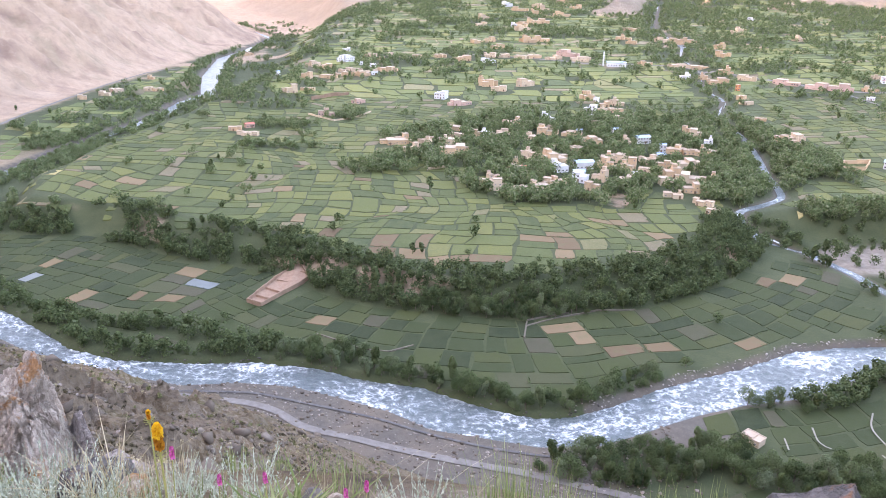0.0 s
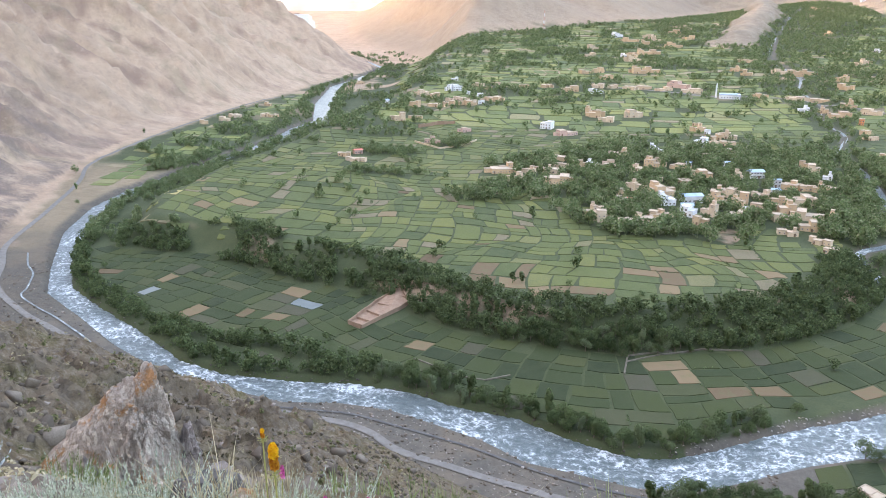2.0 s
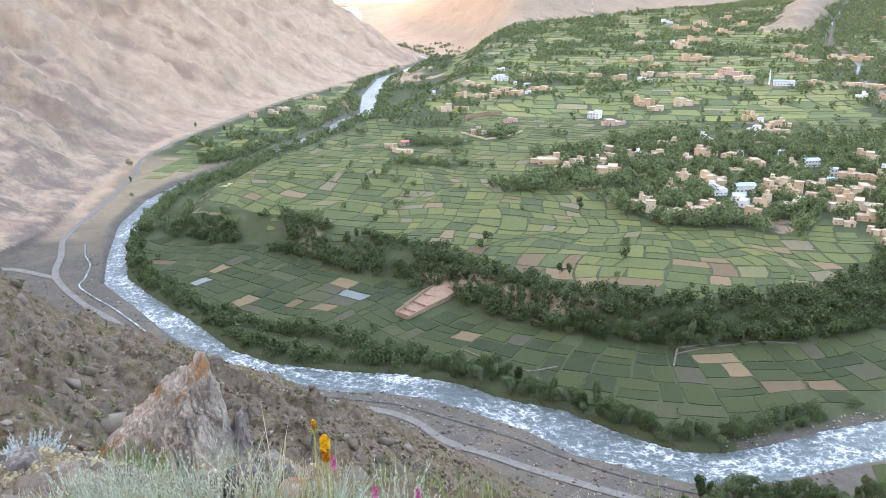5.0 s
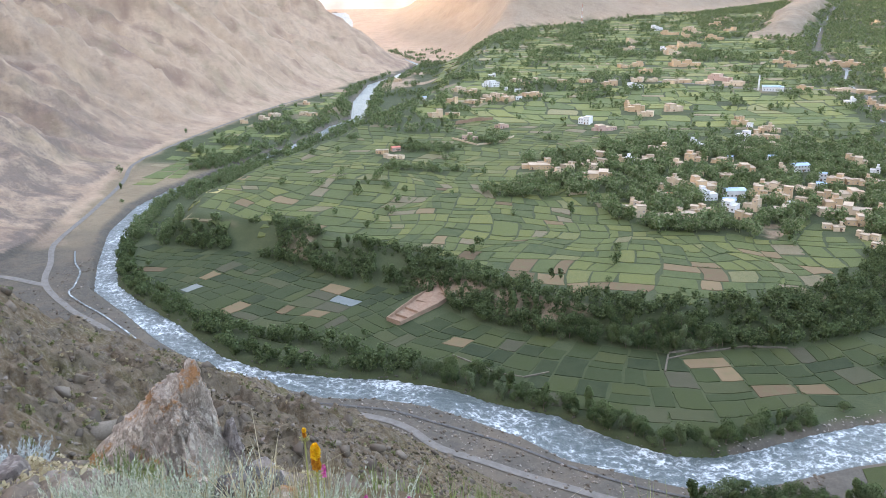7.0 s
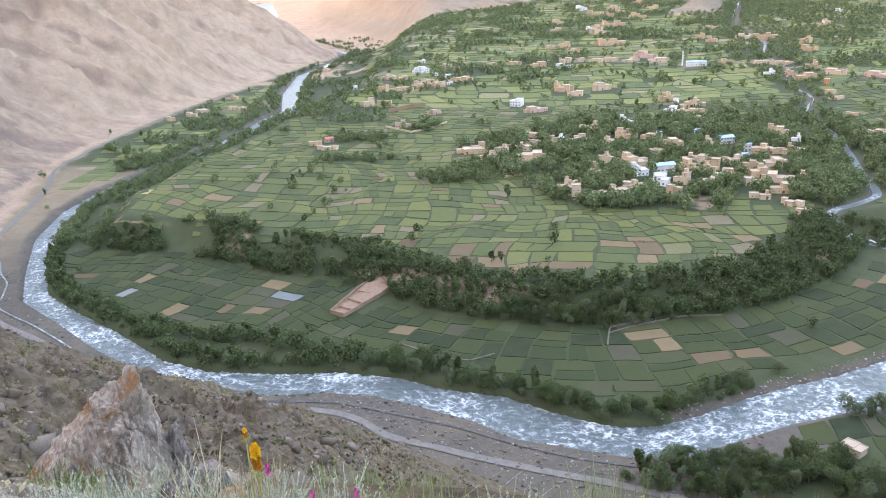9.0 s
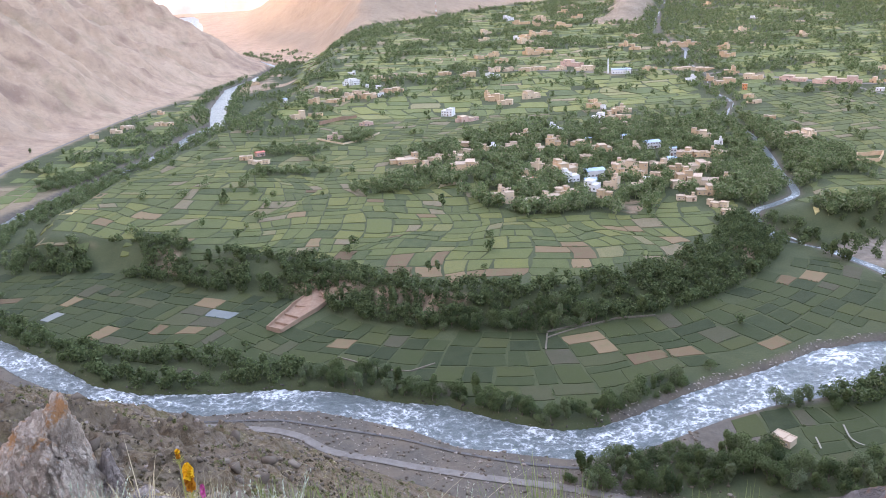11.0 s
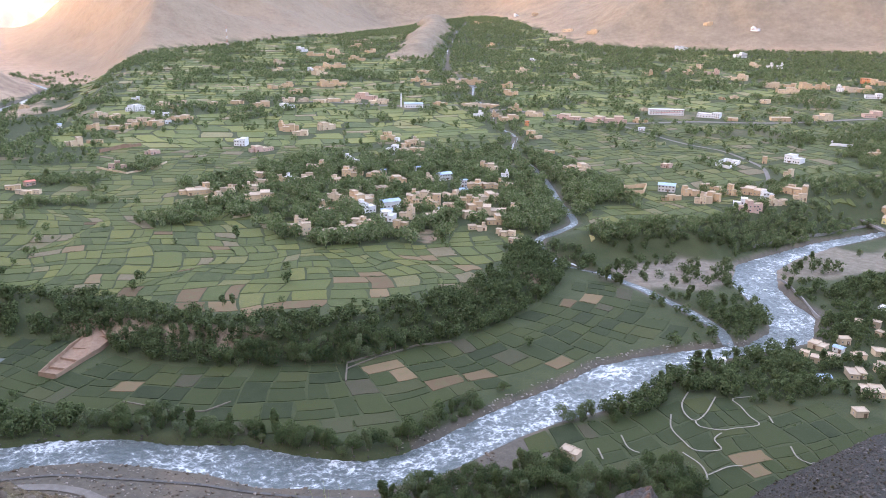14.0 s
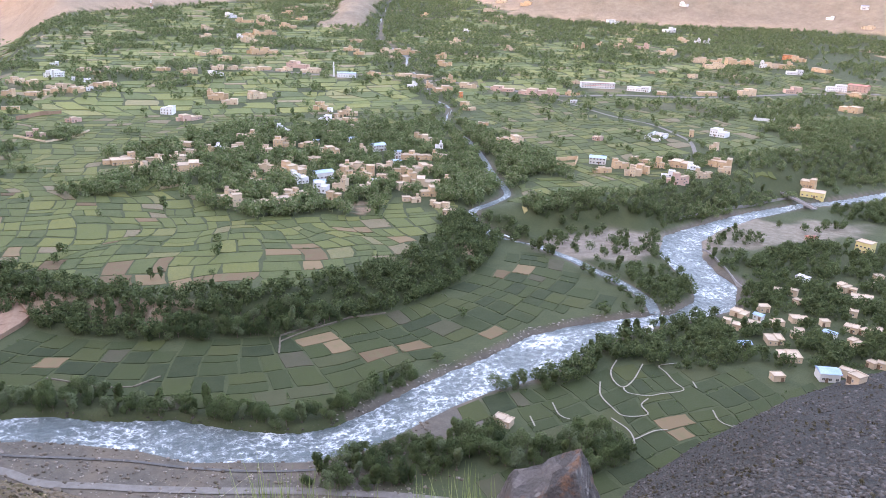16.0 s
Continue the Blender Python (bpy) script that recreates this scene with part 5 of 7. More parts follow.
def crown_arrays(kind, count, size, seed):
    """Leaf clumps of a crown one metre high: vertices and faces. Clumps sit in lobes, so that the outline stays uneven."""
    g = np.random.default_rng(seed)
    tall = {"round": 0.46, "spreading": 0.58, "poplar": 0.19, "bush": 0.55}[kind]
    low = {"round": 0.12, "spreading": 0.16, "poplar": 0.08, "bush": 0.0}[kind]
    lobes = []
    for k in range(6 if kind != "poplar" else 5):
        a = g.uniform(0, 6.283)
        q = g.uniform(0.2, 0.62) * tall
        zc = low + (1 - low) * (0.22 + 0.62 * (k + g.uniform(0, 0.6)) / 6)
        pinch = 1.0 if kind == "poplar" else (1.15 - 0.75 * abs(zc - 0.55))
        lobes.append((math.cos(a) * q * pinch, math.sin(a) * q * pinch, zc, tall * g.uniform(0.42, 0.68)))
    lobes.append((0, 0, low + (1 - low) * 0.55, tall * 0.7))
    verts, faces = [], []
    for k in range(count):
        lx, ly, lz, lr = lobes[g.integers(len(lobes))]
        d = g.normal(size=3)
        d /= np.linalg.norm(d)
        c = np.array([lx, ly, lz]) + d * np.array([lr, lr, lr * (1.5 if kind == "poplar" else 0.85)]) * g.uniform(0.55, 1.0) ** 0.5
        c[2] = min(max(c[2], low * 0.8 + 0.02), 1.0)
        n = d * 1.0 + g.normal(size=3) * 0.4 + np.array([0, 0, 0.4])
        n /= np.linalg.norm(n)
        u = np.cross(n, g.normal(size=3))
        u /= np.linalg.norm(u)
        w = np.cross(n, u)
        s = size * g.uniform(0.6, 1.3)
        b = len(verts)
        verts += [c - u * s * 0.9, c + w * s * 0.55 + n * s * 0.25, c + u * s * g.uniform(0.7, 1.0), c - w * s * 0.6 + n * s * 0.1]
        faces.append((b, b + 1, b + 2, b + 3))
    return np.array(verts), np.array(faces)


def trunk_mesh(kind, seed):
    g = random.Random(seed)
    bm = bmesh.new()

    def limb(p, q, r0, r1):
        d = (q - p)
        m = Matrix.Translation((p + q) / 2) @ d.to_track_quat("Z", "Y").to_matrix().to_4x4()
        bmesh.ops.create_cone(bm, cap_ends=True, segments=6, radius1=r0, radius2=r1, depth=d.length, matrix=m)

    fork = Vector((g.uniform(-0.02, 0.02), g.uniform(-0.02, 0.02), 0.3 if kind != "bush" else 0.08))
    limb(Vector((0, 0, -0.06)), fork, 0.028, 0.02)
    limb(fork, Vector((0, 0, 0.82)), 0.02, 0.005)
    for k in range(4):
        a = k * 1.57 + g.uniform(-0.4, 0.4)
        reach = 0.1 if kind == "poplar" else 0.26
        limb(fork * g.uniform(0.75, 1.0), Vector((math.cos(a) * reach, math.sin(a) * reach, g.uniform(0.5, 0.68))), 0.014, 0.004)
    me = bpy.data.meshes.new("trunk")
    bm.to_mesh(me)
    bm.free()
    me.materials.append(MAT_BARK)
    return me


def crown_mesh(kind, seed, count, size):
    v, f = crown_arrays(kind, count, size, seed)
    return quick_mesh("crown", v, f, MAT_LEAF)


TREE_KINDS = ("round", "spreading", "round", "poplar", "bush", "round")
TREE_LABEL = {"round": "leafy green broadleaf tree on the valley floor", "spreading": "wide dark green fruit tree near the river",
              "poplar": "slim upright poplar with dense green leaves", "bush": "low rounded green bush beside the water"}
tree_models = []
for k, kind in enumerate(TREE_KINDS):
    tree = new("tree")
    tagged(tree, TREE_LABEL[kind], "tree" if kind != "bush" else "bush", "trees of the valley")
    under(trunk_mesh(kind, k), "trunk", tree, Matrix())
    under(crown_mesh(kind, 40 + k, 1000, 0.043), "crown", tree, Matrix())
    tree_models.append(tree)

tx, ty, tg = scattered(-470, 1000, 205, 800, 4.3, 21)
kinds = tg.integers(0, len(TREE_KINDS), tx.size)
kinds = np.where((np.array(TREE_KINDS)[kinds] == "poplar") & (tg.random(tx.size) < 0.6), 0, kinds)
heights = tg.uniform(4.5, 8.6, tx.size) * np.where(np.array(TREE_KINDS)[kinds] == "poplar", 1.45, 1.0) * np.where(np.array(TREE_KINDS)[kinds] == "bush", 0.55, 1.0)
heights = heights * np.where(np.hypot(tx - 60, ty - 400) < 190, 1.05, 1.0) * np.where((ty > 500) & (tx > -60) & (tx < 300), 1.38, 1.0)
tz = ground_zs(tx, ty)
order = np.argsort(np.hypot(tx - 30, (ty - 240) * 0.9))
single, rest = order[:300], order[300:]
used = set()
for i in single:
    k = int(kinds[i])
    m = Matrix.LocRotScale((tx[i], ty[i], tz[i]), Euler((0, 0, tg.uniform(0, 6.28))), None)
    ob = tree_models[k]
    if k in used:
        ob = copy_thing(ob, m)
    used.add(k)
    ob.matrix_basis = m @ Matrix.Diagonal((heights[i], heights[i], heights[i], 1))
for k, ob in enumerate(tree_models):
    if k not in used:
        ob.matrix_basis = Matrix.LocRotScale((40 + 4 * k, 300, ground_z(40 + 4 * k, 300)), None, Vector((6, 6, 6)))


def wood(name, x, y, z, h, kinds, counts, size, label, seed, leaves):
    """Many trees that nobody could count, joined as one."""
    g = np.random.default_rng(seed)
    vs, fs, base = [], [], 0
    models = [[crown_arrays(kind, counts, size, 100 + 7 * k + v) for v in range(3)] for k, kind in enumerate(TREE_KINDS)]
    for i in range(x.size):
        v, f = models[kinds[i]][g.integers(3)]
        a = g.uniform(0, 6.283)
        c, s = math.cos(a), math.sin(a)
        sc = h[i] * np.array([g.uniform(0.85, 1.2), g.uniform(0.85, 1.2), 1.0])
        p = v * sc
        vs.append(np.stack([p[:, 0] * c - p[:, 1] * s + x[i], p[:, 0] * s + p[:, 1] * c + y[i], p[:, 2] + z[i]], -1))
        # a slim trunk of three sides below the crown
        t = 0.025 * h[i]
        vs.append(np.array([[x[i] + t, y[i], z[i] - 0.5], [x[i] - t, y[i] + t, z[i] - 0.5], [x[i] - t, y[i] - t, z[i] - 0.5], [x[i], y[i], z[i] + 0.6 * h[i]]]))
        fs.append(f + base)
        base += len(v)
        fs.append(np.array([[base, base + 1, base + 3, base + 3], [base + 1, base + 2, base + 3, base + 3], [base + 2, base, base + 3, base + 3]]))
        base += 4
    v, f = np.vstack(vs), np.vstack(fs)
    return tagged(new(name, quick_mesh(name, v, f, leaves)), label, "trees", kind="stuff")


near_wood, orchard = rest[ty[rest] < 500], rest[ty[rest] >= 500]
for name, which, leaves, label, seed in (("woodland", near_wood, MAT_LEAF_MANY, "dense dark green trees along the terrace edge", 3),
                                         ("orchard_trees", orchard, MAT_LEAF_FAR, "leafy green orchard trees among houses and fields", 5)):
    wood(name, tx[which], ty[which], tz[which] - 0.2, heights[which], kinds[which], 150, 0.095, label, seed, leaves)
fx, fy, fg = scattered(-560, 1500, 800, 3150, 8.5, 22)
fk = fg.integers(0, len(TREE_KINDS), fx.size)
wood("far_woodland", fx, fy, ground_zs(fx, fy) - 0.3, fg.uniform(5.5, 10.5, fx.size), fk, 55, 0.15, "distant poplars and other trees on the fan, greens paled for haze", 4, MAT_LEAF_FAR)


# ---- the brow under the camera: rocks, flowers, grasses ----
def make_stone(name, pale, dark, lichen, share):
    n = Nodes(name, 0.9)
    a, b, c = n.noise(1.6, 6, 0.6), n.noise(9.0, 6, 0.7), n.noise(38.0, 4, 0.7)
    col = n.mix(0.5, n.ramp(a, (0.3, dark), (0.7, pale)), n.ramp(b, (0.3, dark), (0.7, pale)))
    col = n.mix(n.ramp(c, (0.3, 0.35), (0.55, 0.0)), col, tuple(v * 0.45 for v in dark))
    flake = n.add("ShaderNodeTexVoronoi", Scale=1.0)
    squeeze = n.add("ShaderNodeMapping", Vector=n.pos())
    squeeze.inputs["Scale"].default_value, squeeze.inputs["Rotation"].default_value = (13.0, 13.0, 4.5), (0.25, 0.2, 0.0)
    n.t.links.new(squeeze.outputs["Vector"], flake.inputs["Vector"])
    tone = n.add("ShaderNodeSeparateColor", Color=flake.outputs["Color"]).outputs[0]
    col = n.mix(n.ramp(tone, (0.0, 0.6), (0.45, 0.0)), col, tuple(v * 0.8 for v in dark))
    col = n.mix(n.ramp(tone, (0.6, 0.0), (1.0, 0.6)), col, tuple(min(v * 1.2, 0.9) for v in pale))
    patch = n.math("ADD", n.math("MULTIPLY", n.noise(1.1, 3), 0.65), n.math("MULTIPLY", n.noise(7.0, 4, 0.7), 0.35))
    col = n.mix(n.ramp(patch, (share, 0.0), (share + 0.07, 0.85)), col, lichen)
    spots = n.add("ShaderNodeTexVoronoi", Scale=9.0)
    n.t.links.new(n.pos(), spots.inputs["Vector"])
    col = n.mix(n.ramp(spots.outputs["Distance"], (0.1, 0.6), (0.2, 0.0)), col, (0.55, 0.5, 0.44))
    bent = n.add("ShaderNodeMix")
    bent.data_type = "VECTOR"
    bent.inputs[0].default_value = 0.5
    wander = n.add("ShaderNodeTexNoise", Scale=2.5, Detail=4.0)
    n.t.links.new(n.pos(), wander.inputs["Vector"])
    n.t.links.new(n.pos(), bent.inputs[4])
    n.t.links.new(wander.outputs["Color"], bent.inputs[5])
    cracks = n.add("ShaderNodeTexVoronoi", Scale=3.4)
    cracks.feature = "DISTANCE_TO_EDGE"
    n.t.links.new(bent.outputs[1], cracks.inputs["Vector"])
    open_crack = n.math("MULTIPLY", n.ramp(cracks.outputs["Distance"], (0.0, 0.55), (0.03, 0.0)), n.ramp(n.noise(1.7, 4), (0.5, 0.0), (0.6, 1.0)))
    col = n.mix(open_crack, col, tuple(v * 0.45 for v in dark))
    col = n.mix(n.ramp(n.noise(5.5, 6, 0.75), (0.34, 0.5), (0.44, 0.0)), col, tuple(v * 0.75 for v in dark))
    relief = n.math("SUBTRACT", n.math("ADD", n.mix(0.5, b, c), n.math("MULTIPLY", tone, 0.5)), n.math("MULTIPLY", open_crack, 0.4))
    n.bump(relief, 1.0, 0.2)
    return n.done(col)


MAT_ROCK = make_stone("lichened_rock", (0.82, 0.67, 0.53), (0.38, 0.29, 0.215), (0.5, 0.22, 0.065), 0.52)
MAT_SHARD = make_stone("pale_pink_rock", (0.5, 0.42, 0.36), (0.24, 0.19, 0.16), (0.3, 0.24, 0.2), 0.6)
MAT_GREY = make_stone("grey_rock", (0.27, 0.24, 0.215), (0.11, 0.097, 0.088), (0.42, 0.19, 0.085), 0.59)


def rock_mesh(name, planes, detail, rough, seed, material, strata=0.0, limit=9.0, blocks=0.0):
    """A rock cut by planes (normal x, y, z, distance), then roughened and split by upright seams."""
    bm = bmesh.new()
    bmesh.ops.create_icosphere(bm, subdivisions=detail, radius=1.0)
    n = np.array([p[:3] for p in planes], float)
    n /= np.linalg.norm(n, axis=1)[:, None]
    d = np.array([p[3] for p in planes], float)
    off = Vector((seed * 3.1, seed * 1.7, seed))
    for v in bm.verts:
        c = np.array(v.co)
        dots = n @ c
        r = min(limit, np.min(np.where(dots > 0.05, d / np.maximum(dots, 0.05), 9.0)))
        p = v.co * r
        k = noise.fractal(p * 1.3 + off, 1.0, 2.0, 5) * rough + (abs(noise.noise(p * 5 + off)) * 0.4 + noise.noise(p * 13 + off) * 0.22 + abs(noise.noise(p * 24 + off)) * 0.12) * rough
        if strata:
            k -= strata * max(0.0, noise.noise(Vector((p.x * 4.2 + p.z * 0.7, p.y * 3.0, p.z * 0.5)) + off)) ** 0.6
        if blocks:
            q = Vector((p.x * 2.6 + p.z * 0.5, p.y * 2.6, p.z * 1.5)) + off
            dist, near = noise.voronoi(q)
            k += blocks * noise.noise(near[0] * 5.3) - blocks * 0.5 * max(0.0, 1 - (dist[1] - dist[0]) / 0.14)
            dist, near = noise.voronoi(Vector((p.x * 8 + p.z * 1.4, p.y * 8, p.z * 2.6)) + off)
            k += blocks * 0.5 * noise.noise(near[0] * 3.7) - blocks * 0.3 * max(0.0, 1 - (dist[1] - dist[0]) / 0.18)
        v.co = p + v.co * k
    me = bpy.data.meshes.new(name)
    bm.to_mesh(me)
    bm.free()
    me.materials.append(material)
    return me


def boulder_mesh(seed, material, flat=0.7):
    g = random.Random(seed)
    planes = []
    for k in range(9):
        v = Vector((g.gauss(0, 1), g.gauss(0, 1), g.gauss(0, 1))).normalized()
        planes.append((v.x, v.y, v.z, g.uniform(0.6, 1.0)))
    planes += [(0, 0, 1, flat), (0, 0, -1, 0.7)]
    return rock_mesh("rock", planes, 5, 0.14, seed, material, 0.0, 1.25)


# the tall crag: apex to one side, a steep face to the river
crag_at = (-17.5 * math.sin(radians(31.6)), 17.5 * math.cos(radians(31.6)))
crag_z = ground_z(*crag_at)
crag = new("crag")
crag.matrix_basis = pose(crag_at[0], crag_at[1], crag_z + 1.25, 0, 0, 30.6)
tagged(crag, "pointed rock crag with orange lichen on the grassy brow", "rock")
under(rock_mesh("crag_body", ((-0.568, -0.1, 0.823, 0.7), (-0.789, -0.12, 0.615, 0.76), (0.967, -0.05, 0.255, 0.6), (0.98, 0.05, 0.2, 0.5), (0.1, -0.88, 0.46, 0.5), (-0.66, -0.7, 0.28, 0.62),
                              (0.7, -0.7, 0.2, 0.5), (0, 0.9, 0.4, 0.8), (0, 0, -1, 3.2)), 6, 0.1, 2, MAT_ROCK, 0.12, 3.4, 0.2), "crag_body", crag, pose(0.44, 0, 0.85))
for name, x, y, z, tilt, planes, seed, mat in (
        ("slab", 1.3, -0.25, -0.3, 3, ((-0.95, -0.1, 0.15, 0.2), (0.95, 0, 0.2, 0.22), (0, -0.95, 0.25, 0.35), (0, 0.9, 0.3, 0.5), (0, 0, -1, 1.6), (-0.45, 0, 0.9, 0.72)), 7, MAT_SHARD),
        ("slab", -0.32, -0.95, -0.35, -5, ((-0.97, 0, 0.1, 0.15), (0.95, 0, 0.15, 0.15), (0, -0.95, 0.25, 0.22), (0, 0.9, 0.3, 0.5), (0, 0, -1, 1.3), (-0.5, 0, 0.86, 1.0)), 9, MAT_ROCK),
        ("slab", -0.72, -0.6, -0.5, -14, ((-0.95, 0, 0.25, 0.22), (0.95, 0, 0.15, 0.16), (0, -0.95, 0.25, 0.25), (0, 0.9, 0.3, 0.5), (0, 0, -1, 1.2), (-0.6, 0, 0.8, 0.8)), 11, MAT_SHARD),
        ("slab", 0.62, -0.85, -0.75, 6, ((-0.93, 0, 0.2, 0.3), (0.95, 0, 0.2, 0.24), (0.1, -0.9, 0.4, 0.3), (0, 0.9, 0.3, 0.4), (0, 0, -1, 1.0), (0.2, 0, 0.97, 0.55)), 13, MAT_ROCK),
        ("slab", 0.98, -0.95, -1.2, -4, ((-0.93, 0, 0.2, 0.13), (0.95, 0, 0.2, 0.15), (0.1, -0.9, 0.4, 0.2), (0, 0.9, 0.3, 0.3), (0, 0, -1, 0.7), (0.5, 0, 0.8, 0.5)), 15, MAT_SHARD)):
    under(rock_mesh(name, planes, 5, 0.06, seed, mat, 0.07, 9.0, 0.09), name, crag, pose(x, y, z, 0, tilt, 0))
rock_at = (3.62 * math.sin(radians(30.4)) + 0.06, 3.62 * math.cos(radians(30.4)))
stone = new("rock", rock_mesh("rock", ((-0.6, -0.05, 0.8, 0.17), (-0.95, -0.1, 0.25, 0.27), (0.95, -0.1, 0.3, 0.12), (0, -0.93, 0.36, 0.17), (0, 0.9, 0.4, 0.2), (0.5, -0.8, 0.3, 0.19), (0, 0, -1, 1.1)), 6, 0.03, 4, MAT_GREY, 0.03))
stone.matrix_basis = pose(rock_at[0], rock_at[1], 167.45, 0, 0, -31)
tagged(stone, "sharp grey rock with an orange lichened tip", "rock")


def blade_mesh(name, count, length, spread, width, seed, material, droop=0.5, upright=0.6):
    """A tuft of curved blades, four segments each."""
    g = random.Random(seed)
    verts, faces = [], []
    for k in range(count):
        a = g.uniform(0, 6.283)
        lean = g.uniform(0.05, 1.0) * (1 - upright) * 1.4
        L = length * g.uniform(0.55, 1.1)
        bx, by = math.cos(a) * spread * g.random() ** 0.5, math.sin(a) * spread * g.random() ** 0.5
        a2 = a + g.uniform(-0.9, 0.9)
        dx, dy = math.cos(a2), math.sin(a2)
        sx, sy = -dy * width / 2, dx * width / 2
        b = len(verts)
        for q in range(5):
            t = q / 4
            out = L * (lean * t + droop * 0.5 * t * t * lean)
            up = L * t * (1 - 0.35 * droop * lean * t)
            w = (1 - t) ** 0.6 + 0.08
            verts += [(bx + dx * out - sx * w, by + dy * out - sy * w, up - 0.05), (bx + dx * out + sx * w, by + dy * out + sy * w, up - 0.05)]
        faces += [(b + 2 * q, b + 2 * q + 1, b + 2 * q + 3, b + 2 * q + 2) for q in range(4)]
    me = bpy.data.meshes.new(name)
    me.from_pydata(verts, [], faces)
    me.materials.append(material)
    return me


def stems_mesh(name, stems, length, spread, leaf, seed, material, leaves=16):
    """Upright stems closely set with small leaves, as of sage."""
    g = random.Random(seed)
    verts, faces = [], []

    def quad(p, u, w, s):
        b = len(verts)
        verts.extend([p - u * s * 0.2, p + w * s * 0.22 + u * s * 0.4, p + u * s, p - w * s * 0.22 + u * s * 0.4])
        faces.append((b, b + 1, b + 2, b + 3))

    for k in range(stems):
        a = g.uniform(0, 6.283)
        q = spread * g.random() ** 0.5
        p0 = Vector((math.cos(a) * q, math.sin(a) * q, -0.03))
        tip = p0 + Vector((math.cos(a) * q * 0.55 + g.gauss(0, 0.05), math.sin(a) * q * 0.55 + g.gauss(0, 0.05), length * g.uniform(0.6, 1.08)))
        d = (tip - p0).normalized()
        side = d.cross(Vector((g.gauss(0, 1), g.gauss(0, 1), 0.1))).normalized()
        b = len(verts)
        verts.extend([p0 - side * 0.004, p0 + side * 0.004, tip])
        faces.append((b, b + 1, b + 2))
        for j in range(leaves):
            t = 0.12 + 0.88 * j / leaves
            out = Vector((g.gauss(0, 1), g.gauss(0, 1), g.gauss(0.7, 0.6))).normalized()
            quad(p0.lerp(tip, t), (out * 0.7 + d * 0.5).normalized(), d.cross(out).normalized(), leaf * g.uniform(0.7, 1.2) * (1.15 - 0.5 * t))
    me = bpy.data.meshes.new(name)
    me.from_pydata(verts, [], faces)
    me.materials.append(material)
    return me


def herb(name, stops, rough=0.8):
    n = Nodes(name, rough)
    return through_light(n, n.ramp(n.island(), *stops), 0.35)


MAT_STRAW = herb("dry_grass", ((0.0, (0.3, 0.235, 0.125)), (0.5, (0.42, 0.345, 0.2)), (1.0, (0.55, 0.47, 0.3))))
MAT_GRASS = herb("green_grass", ((0.0, (0.12, 0.165, 0.05)), (0.6, (0.21, 0.255, 0.085)), (1.0, (0.34, 0.35, 0.16))))
MAT_SAGE = herb("grey_green_sage", ((0.0, (0.3, 0.33, 0.23)), (0.6, (0.42, 0.45, 0.33)), (1.0, (0.55, 0.57, 0.44))))
MAT_SILVER = herb("silver_leaves", ((0.0, (0.32, 0.36, 0.34)), (1.0, (0.55, 0.58, 0.55))))
MAT_SHRUB = herb("dull_green_shrub", ((0.0, (0.101, 0.111, 0.042)), (0.6, (0.176, 0.182, 0.072)), (1.0, (0.27, 0.247, 0.12))))
MAT_YELLOW = herb("yellow_petals", ((0.0, (0.75, 0.38, 0.01)), (0.5, (0.85, 0.52, 0.015)), (1.0, (0.9, 0.62, 0.04))), 0.5)
MAT_AMBER = herb("faded_amber_petals", ((0.0, (0.42, 0.15, 0.012)), (1.0, (0.62, 0.29, 0.025))), 0.6)
MAT_PINK = herb("pink_petals", ((0.0, (0.45, 0.05, 0.2)), (1.0, (0.7, 0.16, 0.38))), 0.5)
MAT_STEM = make_plain("flower_stem", (0.26, 0.26, 0.07), (0.4, 0.37, 0.12), 20.0, 0.6)


def petals(z0, z1, radius, count, size, seed, material, top=0.35):
    """A spike of small open flowers round a stem between two heights."""
    g = random.Random(seed)
    verts, faces = [], []
    for k in range(count):
        t = (k + g.random()) / count
        a = k * 2.39996
        r = radius * (1 - (1 - top) * max(0.0, (t - 0.6) / 0.4) ** 2) * g.uniform(0.8, 1.1)
        c = Vector((math.cos(a) * r, math.sin(a) * r, z0 + (z1 - z0) * t))
        out = Vector((math.cos(a), math.sin(a), 0.45)).normalized()
        u = out.cross(Vector((0, 0, 1))).normalized()
        w = out.cross(u)
        b = len(verts)
        verts.append(c - out * r * 0.5)
        for j in range(6):
            q = j * 1.0472 + g.uniform(-0.15, 0.15)
            verts.append(c + (u * math.cos(q) + w * math.sin(q)) * size * g.uniform(0.7, 1.1) + out * size * 0.3)
        faces += [(b, b + 1 + j, b + 1 + (j + 1) % 6) for j in range(6)]
    bm = bmesh.new()
    vs = [bm.verts.new(v) for v in verts]
    for f in faces:
        bm.faces.new([vs[k] for k in f])
    return bm


